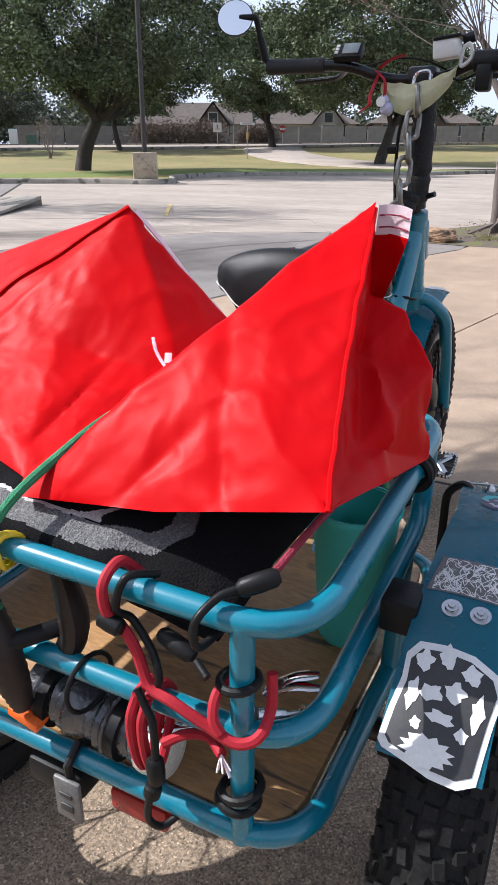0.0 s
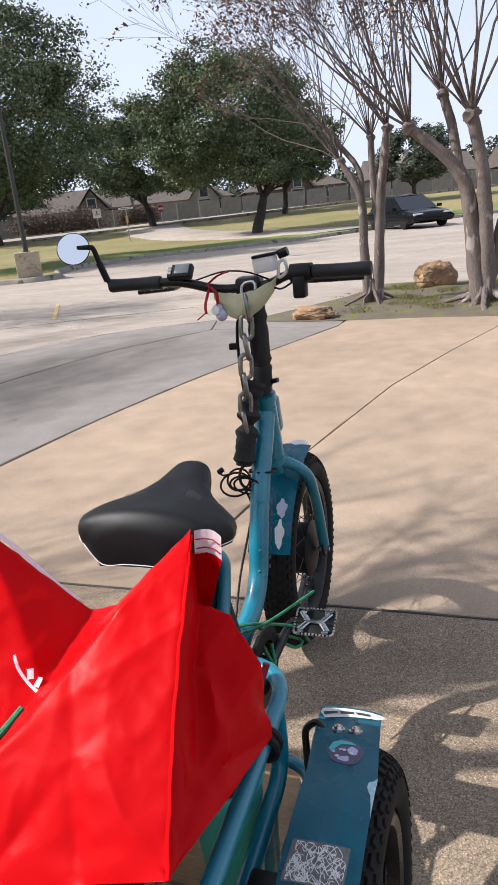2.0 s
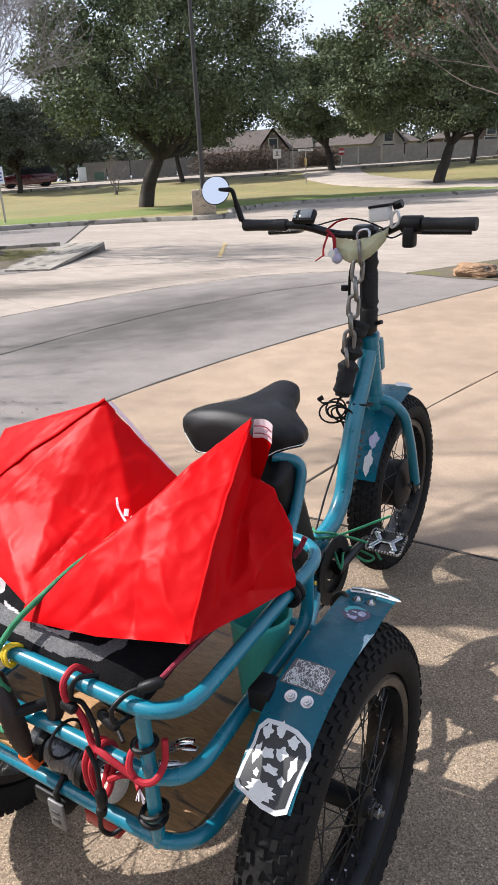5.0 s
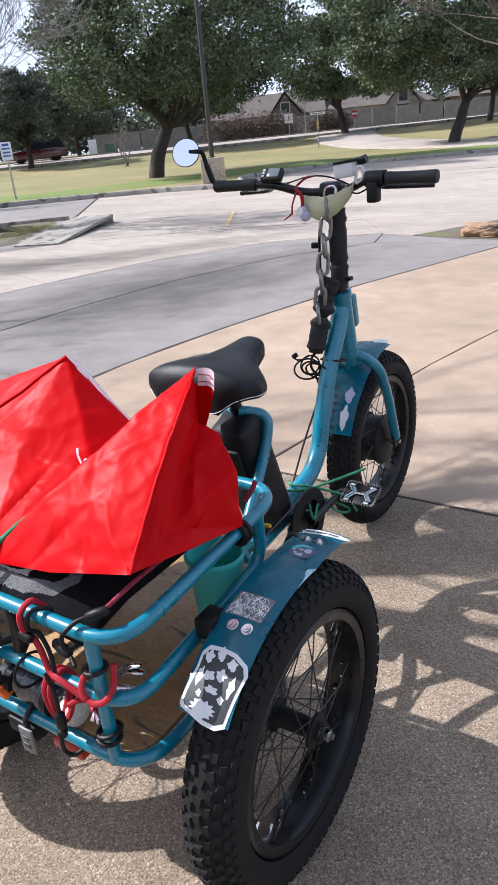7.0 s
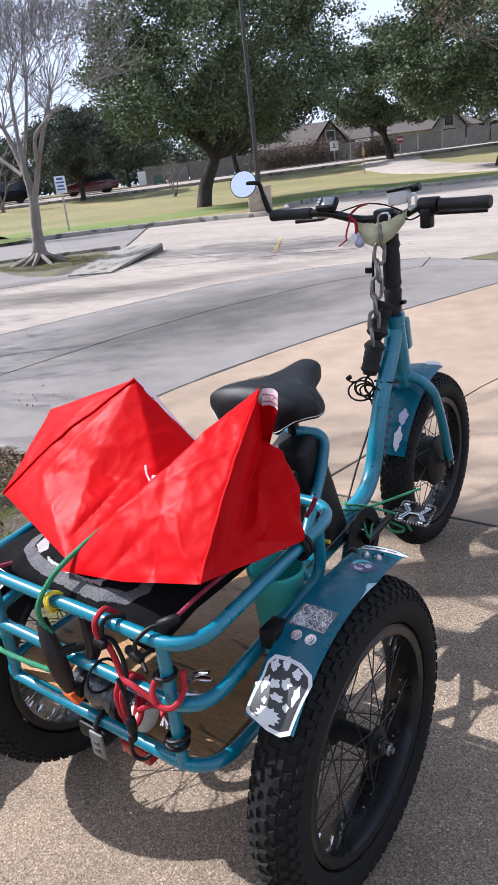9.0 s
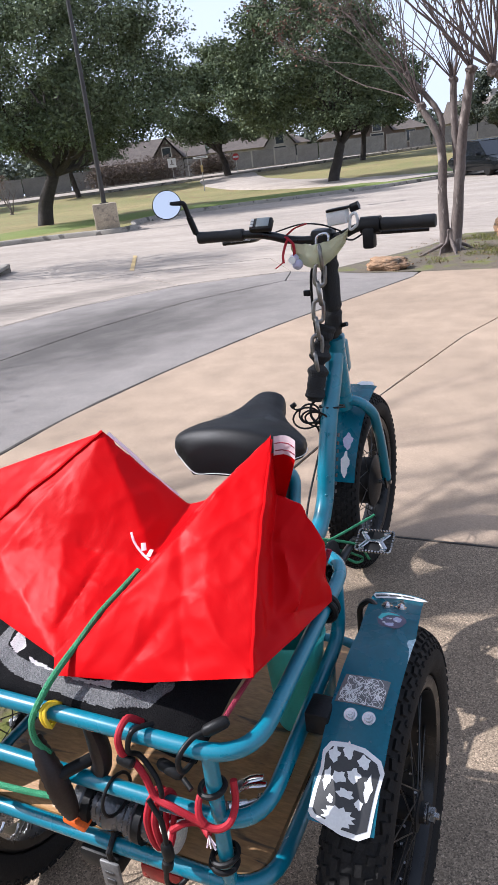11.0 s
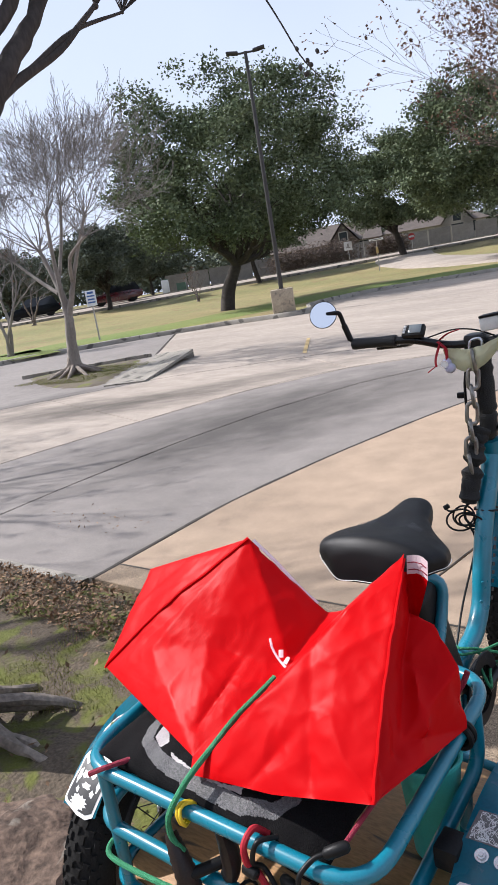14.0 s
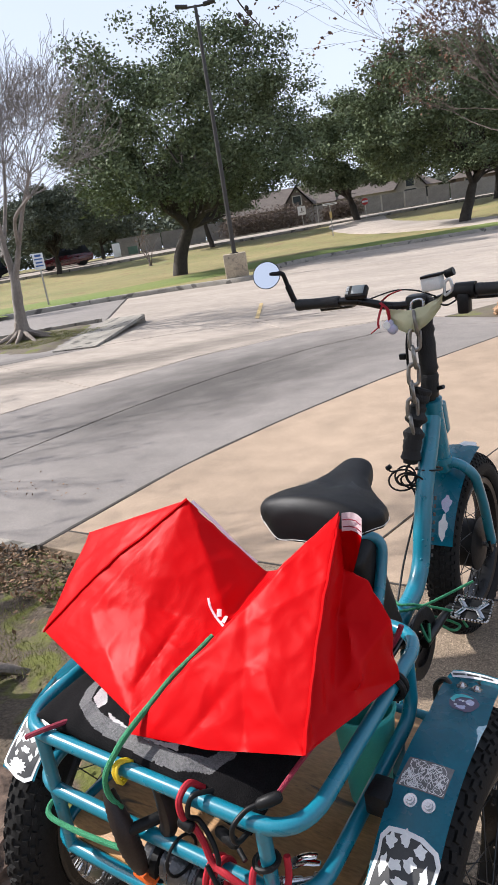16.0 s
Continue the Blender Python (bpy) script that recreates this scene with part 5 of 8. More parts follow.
def fence_panel_mesh(seed):
    """One 2.4 m panel of upright boards, edge to edge."""
    front, w = [], 0.15
    for j in range(16):
        x, d = -1.2 + w * j, 0.004 * ((j * 7 + seed * 3) % 3)
        front += [(x, 0.0), (x + 0.012, 0.0), (x + 0.012, -0.016 - d), (x + w, -0.016 - d)]
    bm = prism(bmesh.new(), front + [(1.2, 0.05), (-1.2, 0.05)], 0.0, 1.9)
    return finish(bm, "fence_panel", FENCE_WOOD, False)


def fence_run():
    f = thing("board_fence", "long weathered grey board fence behind the street", "fence")
    meshes = [fence_panel_mesh(k) for k in range(3)]
    for a, b in zip(FENCE, FENCE[1:]):
        a, b = Vector(a), Vector(b)
        d = b - a
        k = int(d.length / 2.42)
        for i in range(k):
            p = a.lerp(b, (i + 0.5) / k)
            o = part("fence_panel", meshes[i % 3], None, f)
            o.location = (p.x, p.y, 0.1 + rise(p.x, p.y) + 0.04 * noise.noise((p.x * 0.3, p.y * 0.3, 3)))
            o.rotation_euler = (0, 0, math.atan2(d.y, d.x))


fence_run()


def house(at, turn, w, d, wall, label, seed, gable=True):
    h = thing("house", label, "house", at, turn, group="houses behind the fence")
    r = random.Random(seed)
    ht, up = 2.5, 2.7
    part("wall", boxed((w, d, ht), (0, 0, ht / 2)), wall, h, smooth=False)
    bm = bmesh.new()
    o = 0.5
    e = 0.0 if gable else d * 0.45
    v = [bm.verts.new(p) for p in ((-w / 2 - o, -d / 2 - o, ht), (w / 2 + o, -d / 2 - o, ht), (w / 2 + o, d / 2 + o, ht), (-w / 2 - o, d / 2 + o, ht),
                                   (-w / 2 - o + e, 0, ht + up), (w / 2 + o - e, 0, ht + up))]
    for f in ((0, 1, 5, 4), (2, 3, 4, 5), (0, 4, 3), (1, 2, 5), (3, 2, 1, 0)):
        bm.faces.new([v[i] for i in f])
    roof = part("roof", bm, ROOF, h, smooth=False)
    part("chimney", boxed((0.9, 0.7, 2.4), (w * r.uniform(-0.2, 0.25), 0.4, ht + up - 0.2)), SIGN_WHITE if seed < 3 else wall, roof, smooth=False)
    # front gable with an upper window
    bm = bmesh.new()
    gx, gw = w * r.uniform(-0.25, 0.25), 4.2
    v = [bm.verts.new(p) for p in ((gx - gw / 2, -d / 2 - 1.2, ht), (gx + gw / 2, -d / 2 - 1.2, ht), (gx, -d / 2 - 1.2, ht + 2.6),
                                   (gx - gw / 2, 0, ht), (gx + gw / 2, 0, ht), (gx, 0, ht + 2.6))]
    for f in ((0, 2, 5, 3), (1, 4, 5, 2)):
        bm.faces.new([v[i] for i in f])
    part("gable_roof", bm, ROOF, h, smooth=False)
    bm = bmesh.new()
    v = [bm.verts.new(p) for p in ((gx - gw / 2 + .2, -d / 2 - 1.0, 0), (gx + gw / 2 - .2, -d / 2 - 1.0, 0), (gx + gw / 2 - .2, -d / 2 - 1.0, ht), (gx, -d / 2 - 1.0, ht + 2.3), (gx - gw / 2 + .2, -d / 2 - 1.0, ht))]
    bm.faces.new(v)
    bmesh.ops.solidify(bm, geom=bm.faces[:], thickness=0.3)
    part("gable_wall", bm, wall, h, smooth=False)
    for x, z, ww, hh, y in ((gx, ht + 0.7, 1.0, 1.1, -d / 2 - 1.02), (-w * 0.36, 1.7, 1.2, 1.3, -d / 2 - 0.02), (w * 0.36, 1.7, 1.2, 1.3, -d / 2 - 0.02), (gx, 1.6, 1.5, 1.4, -d / 2 - 1.02)):
        win = part("window", boxed((ww + 0.24, 0.08, hh + 0.24), (x, y, z)), SIDING, h, smooth=False)
        part("pane", boxed((ww, 0.04, hh), (x, y - 0.03, z)), WINDOW_GLASS, win, smooth=False)
    return h


house(on_lawn(-53.0, 87.5), 30, 14, 10, BRICK_FAR, "brown brick house with a shingled gable roof", 1)
house(on_lawn(-40.5, 95.0), 25, 13, 10, SIDING, "pale house with a brown shingled roof", 2, False)
house(on_lawn(-26.5, 101.5), 22, 13, 10, BRICK_FAR, "brick house with a shingled hip roof", 3, False)
house(on_lawn(-10.0, 110.0), 20, 14, 10, SIDING, "pale house with a brown shingled roof", 4)
house(on_lawn(8.0, 117.0), 18, 14, 10, BRICK_FAR, "brick house with a brown shingled roof", 5)
house(on_lawn(28.0, 124.0), 18, 14, 10, SIDING, "pale house with a shingled roof", 6)


def loft(bm, sections, close_ends=True):
    rows = [[bm.verts.new(p) for p in s] for s in sections]
    for a, b in zip(rows, rows[1:]):
        for i in range(len(a) - 1):
            bm.faces.new((a[i], a[i + 1], b[i + 1], b[i]))
    if close_ends:
        bm.faces.new(rows[0][::-1])
        bm.faces.new(rows[-1])
    return bm


def car(name, at, turn, paint, label, length=4.75, width=1.88, height=1.4, suv=False):
    """A parked car, nose along +x of its own frame."""
    c = thing(name, label, "car", at, turn, group="parked cars")
    L, W = length, width
    deck = 0.98 if suv else 0.80
    prof = [(-L / 2, 0.50, 0.62), (-L / 2 + 0.06, 0.42, deck - 0.04), (-L * 0.36, 0.24, deck + 0.02), (-L * 0.1, 0.2, deck + 0.01), (L * 0.12, 0.2, deck),
            (L * 0.2, 0.2, deck - 0.02), (L * 0.40, 0.22, deck - 0.12), (L * 0.465, 0.24, deck - 0.17), (L / 2 - 0.03, 0.28, deck - 0.26), (L / 2, 0.34, 0.50)]
    bm = bmesh.new()
    secs = []
    for x, lo, hi in prof:
        w = W / 2 * (0.93 if abs(x) > L * 0.45 else 1.0)
        secs.append([(x, -w * 0.94, lo), (x, -w, lo + (hi - lo) * 0.35), (x, -w * 0.985, lo + (hi - lo) * 0.75), (x, -w * 0.86, hi), (x, 0, hi + 0.03),
                     (x, w * 0.86, hi), (x, w * 0.985, lo + (hi - lo) * 0.75), (x, w, lo + (hi - lo) * 0.35), (x, w * 0.94, lo), (x, 0, lo - 0.02)])
    for s in secs:
        s.append(s[0])
    loft(bm, [s[:-1] for s in secs], True)
    bmesh.ops.subdivide_edges(bm, edges=bm.edges[:], cuts=2, use_grid_fill=True, smooth=0.6)
    # close the belly
    bmesh.ops.holes_fill(bm, edges=bm.edges[:], sides=0)
    part("body", bm, paint, c)
    rl, rf = (-L * 0.46, L * 0.10) if suv else (-L * 0.38, L * 0.06)
    fl = L * 0.26 if not suv else L * 0.24
    bm = bmesh.new()
    w = W / 2
    sec = [[(rl - (0.0 if suv else 0.25), -w * 0.86, deck), (rl - (0.0 if suv else 0.25), w * 0.86, deck)],
           [(rl + 0.32, -w * 0.70, height - 0.04), (rl + 0.32, w * 0.70, height - 0.04)],
           [((rl + rf) / 2, -w * 0.72, height), ((rl + rf) / 2, w * 0.72, height)],
           [(rf - 0.1, -w * 0.70, height - 0.06), (rf - 0.1, w * 0.70, height - 0.06)],
           [(fl - 0.05, -w * 0.84, deck - 0.02), (fl - 0.05, w * 0.84, deck - 0.02)]]
    loft(bm, sec, False)
    part("windscreen", bm, CAR_GLASS, c, smooth=False)
    for s in (-1, 1):
        bm = bmesh.new()
        pts = [(q[0][0], s * abs(q[0][1]) * 1.005, q[0][2]) for q in sec]
        bm.faces.new([bm.verts.new(p) for p in pts])
        part("side_window", bm, CAR_GLASS, c, smooth=False)
    bm = bmesh.new()
    loft(bm, [[(q[0][0], q[0][1] * 0.98, q[0][2] + 0.012), (q[0][0], 0, q[0][2] + 0.03), (q[0][0], q[1][1] * 0.98, q[1][2] + 0.012)] for q in sec[1:4]], False)
    part("roof", bm, paint, c)
    wr = 0.36 if suv else 0.34
    for x in (-L * 0.30, L * 0.31):
        for s in (-1, 1):
            bm = lathe(bmesh.new(), [(wr * 0.62, -0.11), (wr * 0.95, -0.11), (wr, -0.08), (wr, 0.08), (wr * 0.95, 0.11), (wr * 0.62, 0.11)], 24, "y", (x, s * (W / 2 - 0.14), wr))
            wh = part("wheel", bm, RUBBER, c)
            bm = lathe(bmesh.new(), [(0.0, s * 0.10), (0.06, s * 0.105), (0.07, s * 0.06), (wr * 0.5, s * 0.05), (wr * 0.63, s * 0.10), (wr * 0.63, -s * 0.09)], 20, "y", (x, s * (W / 2 - 0.14), wr))
            for k in range(5):
                a = 2 * math.pi * k / 5
                box(bm, (0.05, 0.03, wr * 0.55), (x + math.sin(a) * wr * 0.33, s * (W / 2 - 0.14 + 0.085), wr + math.cos(a) * wr * 0.33), 0.0, Matrix.Rotation(a, 4, "Y"))
            part("rim", bm, BLACK_METAL, wh)
    for s in (-1, 1):
        part("headlight", boxed((0.16, 0.42, 0.11), (L / 2 - 0.13, s * W * 0.34, deck - 0.24), 0.03), LIGHT_LENS, c)
        part("tail_light", boxed((0.08, 0.40, 0.13), (-L / 2 + 0.06, s * W * 0.34, deck - 0.14), 0.03), RED_PLASTIC, c)
        part("door_mirror", boxed((0.14, 0.2, 0.13), (L * 0.19, s * (W / 2 + 0.08), deck + 0.06), 0.03), paint, c)
    part("grille", boxed((0.06, W * 0.6, 0.18), (L / 2 - 0.02, 0, deck - 0.34), 0.02), BLACK, c)
    part("bumper", boxed((0.12, W * 0.9, 0.16), (L / 2 - 0.05, 0, 0.38), 0.04), BLACK, c)
    return c


car("sports_car", (-3.38, 33.5, 0.0), -58, CAR_BLACK, "black two-door sports car parked on the lot", 5.0, 1.98, 1.40)
car("parked_suv", (-47.6, 42.4, 0.22 + rise(-47.6, 42.4)), 237, CAR_RED, "maroon compact estate car standing on the street", 4.6, 1.85, 1.7, True)
car("parked_suv", (-51.8, 36.6, 0.22 + rise(-51.8, 36.6)), 237, CAR_BLACK, "black estate car standing on the street", 4.6, 1.85, 1.7, True)

# an added, unseen wall behind the camera closes the place and blocks some sky
solo("shop_wall", boxed((40, 0.4, 5.5), (0, -14, 2.75)), UNSEEN_WALL, "plain pale wall added out of view behind the paved strip", "wall", kind="structure", smooth=False)
# ---- tricycle ----
TRIKE_AT = (-0.45, 0.72, 0.017)
trike = thing("cargo_tricycle", "teal fat-tyred electric cargo tricycle standing on concrete", "tricycle", TRIKE_AT)
WR, WZ = 0.298, 0.281          # wheel radius, axle height in the tricycle's frame
AXLE_F = (0.0, 1.226, 0.284)


def tyre_mesh():
    bm = bmesh.new()
    c, r = WR - 0.052, 0.047
    prof = []
    for k in range(19):
        a = radians(-118 + 236 * k / 18)
        prof.append((c + r * math.cos(a) * 0.98, r * 1.04 * math.sin(a)))
    lathe(bm, prof + [(prof[-1][0] - 0.004, prof[-1][1] * 0.9), (prof[0][0] - 0.004, prof[0][1] * 0.9)], 72, "x", closed=True)
    return finish(bm, "tyre", RUBBER)


def tread_mesh():
    """Staggered rows of small square knobs."""
    bm = bmesh.new()
    c, r = WR - 0.052, 0.047
    n = 66
    for row, (ang, sx, sy, h) in enumerate(((0, 0.016, 0.015, 0.0065), (18, 0.012, 0.019, 0.006), (-18, 0.012, 0.019, 0.006), (36, 0.013, 0.014, 0.0065), (-36, 0.013, 0.014, 0.0065),
                                            (52, 0.011, 0.019, 0.006), (-52, 0.011, 0.019, 0.006), (66, 0.008, 0.012, 0.0045), (-66, 0.008, 0.012, 0.0045))):
        for k in range(n):
            a = 2 * math.pi * (k + (0.5 if row in (1, 2, 5, 6) else 0.0)) / n
            t = radians(ang)
            m = Matrix.Rotation(a, 4, "X") @ Matrix.Translation((r * 1.04 * math.sin(t), 0, c + r * math.cos(t))) @ Matrix.Rotation(t, 4, "Y") @ Matrix.Rotation(0.2 * (k % 3 - 1), 4, "Z")
            vs = []
            for z, q in ((-0.003, 0.92), (h * 0.62, 0.74)):
                vs.append([bm.verts.new(m @ Vector((x * sx * q / 2, y * sy * q / 2, z))) for x, y in ((-1, -1), (1, -1), (1, 1), (-1, 1))])
            bm.faces.new(vs[1])
            for i in range(4):
                bm.faces.new((vs[0][i], vs[0][(i + 1) % 4], vs[1][(i + 1) % 4], vs[1][i]))
    return finish(bm, "tread", RUBBER)


def rim_mesh():
    ri = WR - 0.097
    bm = lathe(bmesh.new(), [(ri + 0.012, -0.034), (ri + 0.016, -0.036), (ri + 0.010, -0.040), (ri - 0.004, -0.036), (ri - 0.010, -0.02), (ri - 0.010, 0.02), (ri - 0.004, 0.036), (ri + 0.010, 0.040), (ri + 0.016, 0.036), (ri + 0.012, 0.034), (ri - 0.002, 0.0)], 60, "x", closed=True)
    return finish(bm, "rim", BLACK_METAL)


def hub_mesh(motor):
    bm = bmesh.new()
    if motor:
        lathe(bm, [(0.0, -0.05), (0.03, -0.05), (0.075, -0.042), (0.086, -0.036), (0.086, -0.03), (0.078, -0.028), (0.078, 0.028), (0.086, 0.03), (0.086, 0.036), (0.075, 0.042), (0.03, 0.05), (0.0, 0.05)], 36, "x")
    else:
        lathe(bm, [(0.0, -0.058), (0.016, -0.058), (0.018, -0.045), (0.032, -0.043), (0.032, -0.037), (0.02, -0.033), (0.018, 0.033), (0.032, 0.037), (0.032, 0.043), (0.018, 0.045), (0.016, 0.058), (0.0, 0.058)], 28, "x")
    return finish(bm, "hub", BLACK)


def spoke_mesh(r0, side, lean):
    bm = bmesh.new()
    r1 = WR - 0.105
    a = lean
    p = Vector((side, math.sin(a) * r0, math.cos(a) * r0))
    q = Vector((side * 0.35, 0.0, r1))
    tube(bm, [p, q], 0.0013, 5)
    tube(bm, [q.lerp(p, 0.09), q], 0.0024, 5)
    return finish(bm, "spoke", SPOKE)


TYRE_ME, TREAD_ME, RIM_ME = tyre_mesh(), tread_mesh(), rim_mesh()
NIPPLE_ME = finish(tubes(([(0, 0, WR - 0.124), (0, 0, WR - 0.105)], 0.0027, 6)), "spoke_nipple", CHROME)


def wheel(at, motor=False, side=1):
    w = part("wheel", RIM_ME, None, trike)
    w.location = at
    part("tyre", TYRE_ME, None, w, "knobbly black fat tyre")
    tagged(part("tread", TREAD_ME, None, w), "rows of small square rubber knobs", kind="stuff")
    part("hub", hub_mesh(motor), None, w)
    r0 = 0.082 if motor else 0.030
    off = 0.033 if motor else 0.040
    kinds = [spoke_mesh(r0, s * off, s2 * (0.55 if motor else 1.15)) for s in (-1, 1) for s2 in (-1, 1)]
    for k in range(36):
        s = part("spoke", kinds[k % 4], None, w)
        s.rotation_euler = (2 * math.pi * k / 36, 0, 0)
        t = part("spoke_nipple", NIPPLE_ME, None, w)
        t.rotation_euler = s.rotation_euler
        t.location = (0.006 * (-1 if k % 4 < 2 else 1), 0, 0)
    if motor:
        bm = tubes(([(-0.09, 0, 0), (0.09, 0, 0)], 0.007, 10), ([(0.062, 0, 0), (0.078, 0, 0)], 0.013, 6), ([(-0.078, 0, 0), (-0.062, 0, 0)], 0.013, 6))
        disc = lathe(bmesh.new(), [(0.05, -0.060), (0.08, -0.060), (0.08, -0.062), (0.05, -0.062)], 36, "x", closed=True)
        part("brake_disc", disc, STEEL, w)
    else:
        bm = tubes(([(side * 0.03, 0, 0), (side * 0.075, 0, 0)], 0.006, 10), ([(side * 0.056, 0, 0), (side * 0.068, 0, 0)], 0.0125, 6), ([(side * 0.05, 0, 0), (side * 0.056, 0, 0)], 0.017, 14))
        disc = lathe(bmesh.new(), [(0.05, -side * 0.066), (0.08, -side * 0.066), (0.08, -side * 0.068), (0.05, -side * 0.068)], 36, "x", closed=True)
        part("brake_disc", disc, STEEL, w)
    part("axle_nut", bm, CHROME, w)
    return w


WHEEL_U = 0.38
wheel((WHEEL_U, 0, WZ), side=1)
wheel((-0.342, -0.045, WZ), side=-1)
wheel(AXLE_F, True)

# main frame
MAIN = spline([(0, 1.005, 0.785), (0, 0.965, 0.71), (0, 0.905, 0.61), (0, 0.858, 0.50), (0, 0.826, 0.41), (0, 0.765, 0.355), (0, 0.68, 0.335), (0, 0.60, 0.30), (0, 0.45, 0.285)], 6)
part("main_tube", tubes((MAIN, [0.026 - 0.0015 * min(1, i / 14) for i in range(len(MAIN))], 18)), TEAL, trike)
bm = tubes(([(0, 1.002, 0.825), (0, 1.045, 0.635)], 0.029, 18), ([(0, 1.000, 0.833), (0, 1.004, 0.815)], 0.032, 18), ([(0, 1.041, 0.652), (0, 1.045, 0.632)], 0.032, 18))
box(bm, (0.052, 0.03, 0.10), (0, 1.052, 0.765), 0.008, Matrix.Rotation(radians(12.7), 4, "X"))
part("head_tube", bm, TEAL, trike)
part("seat_tube", tubes(([(0, 0.585, 0.29), (0, 0.50, 0.50), (0, 0.455, 0.63)], 0.019, 14)), TEAL, trike)
part("seat_post", tubes(([(0, 0.458, 0.62), (0, 0.43, 0.71)], 0.0145, 12), ([(0, 0.461, 0.615), (0, 0.454, 0.64)], 0.024, 14)), BLACK_METAL, trike)
for s in (-1, 1):
    part("seat_stay", tubes((rounded([(s * 0.004, 0.44, 0.672), (s * 0.06, 0.485, 0.655), (s * 0.062, 0.455, 0.575), (s * 0.075, 0.36, 0.48), (s * 0.10, 0.25, 0.40), (s * 0.10, 0.06, 0.31)], 0.05, 6), 0.0135, 12)), TEAL, trike)
    part("chain_stay", tubes((rounded([(s * 0.03, 0.60, 0.27), (s * 0.10, 0.45, 0.27), (s * 0.16, 0.10, 0.28), (s * 0.16, 0.0, 0.28)], 0.08, 5), 0.0125, 12)), TEAL, trike)
bm = boxed((0.105, 0.115, 0.36), (0, 0.485, 0.49), 0.03, Matrix.Rotation(radians(20), 4, "X"), 3)
box(bm, (0.07, 0.012, 0.20), (0, 0.415, 0.50), 0.006, Matrix.Rotation(radians(20), 4, "X"))
part("battery", bm, BLACK, trike, "black battery pack behind the seat tube")
part("axle_housing", tubes(([(-0.325, 0, WZ), (0.325, 0, WZ)], 0.016, 14), ([(-0.06, 0, WZ), (0.06, 0, WZ)], 0.05, 20), ([(-0.315, 0, WZ), (-0.28, 0, WZ)], 0.03, 14), ([(0.28, 0, WZ), (0.315, 0, WZ)], 0.03, 14)), BLACK_METAL, trike)

# fork and front mudguard
bm = tubes(([(0, 1.040, 0.655), (0, 1.062, 0.605)], 0.026, 14))
for s in (-1, 1):
    tube(bm, rounded([(0, 1.048, 0.632), (s * 0.045, 1.062, 0.622), (s * 0.080, 1.088, 0.580), (s * 0.080, 1.155, 0.46), (s * 0.076, 1.222, 0.300)], 0.05, 6), 0.0155, 14)
part("fork", bm, TEAL, trike)
for s in (-1, 1):
    part("fork_dropout", boxed((0.007, 0.04, 0.05), (s * 0.076, 1.224, 0.292), 0.002, Matrix.Rotation(radians(25), 4, "X")), BLACK_METAL, trike)


def arc_patch(bm, centre, radius, a0, a1, u0, u1, na=24, nu=4, crown=0.004, thick=0.0, shape=None):
    """A patch of mudguard: degrees from forward (+y) over the top."""
    rows = []
    for i in range(na + 1):
        a = radians(a0 + (a1 - a0) * i / na)
        row = []
        for j in range(nu + 1):
            q = j / nu * 2 - 1
            u = (u0 + u1) / 2 + (u1 - u0) / 2 * q
            rr = radius - crown * q * q
            if shape:
                dr, du = shape(a0 + (a1 - a0) * i / na, u)
                rr, u = rr + dr, u + du
            row.append(bm.verts.new((u, centre[1] + rr * math.cos(a), centre[2] + rr * math.sin(a))))
        rows.append(row)
    faces = []
    for a, b in zip(rows, rows[1:]):
        for j in range(nu):
            faces.append(bm.faces.new((a[j], a[j + 1], b[j + 1], b[j])))
    if thick:
        bmesh.ops.solidify(bm, geom=faces, thickness=thick)
    return bm


def flare(a, u):
    """The rear mudguards straighten out towards their front ends."""
    k = max(0.0, (82 - a) / 30)
    return 0.029 * k ** 1.5, -math.copysign(0.019, u) * k


part("front_fender", arc_patch(bmesh.new(), AXLE_F, 0.338, 90, 156, -0.058, 0.058, 28, 6, 0.006, 0.003), TEAL_FENDER, trike)


def fender_outline(parent, u_mid, pts, lift, mat, name, label="", centre=(0, 0, WZ), radius=0.318):
    """A sticker that lies on the curved mudguard: outline in (across, degrees)."""
    bm = bmesh.new()
    dense = []
    n = len(pts)
    for i in range(n):
        a, b = Vector(pts[i]), Vector(pts[(i + 1) % n])
        for k in range(3):
            dense.append(a.lerp(b, k / 3))
    f = bm.faces.new([bm.verts.new((p.x, p.y, 0)) for p in dense])
    bmesh.ops.triangulate(bm, faces=[f])
    bmesh.ops.subdivide_edges(bm, edges=[e for e in bm.edges if abs(e.verts[0].co.y - e.verts[1].co.y) > 2.5 or abs(e.verts[0].co.x - e.verts[1].co.x) > 0.012], cuts=5)
    bmesh.ops.triangulate(bm, faces=bm.faces[:])
    bmesh.ops.subdivide_edges(bm, edges=[e for e in bm.edges if abs(e.verts[0].co.y - e.verts[1].co.y) > 2.5 or abs(e.verts[0].co.x - e.verts[1].co.x) > 0.012], cuts=3)
    bmesh.ops.triangulate(bm, faces=bm.faces[:])
    for v in bm.verts:
        u, a = v.co.x, radians(v.co.y)
        u *= 0.87
        rr = radius + lift - 0.004 * (u / 0.045) ** 2
        if radius == 0.318:
            dr, du = flare(math.degrees(a), u_mid)
            rr, u = rr + dr, u + du
        v.co = Vector((u_mid + u, centre[1] + rr * math.cos(a), centre[2] + rr * math.sin(a)))
    return part(name, bm, mat, parent, label, smooth=False)


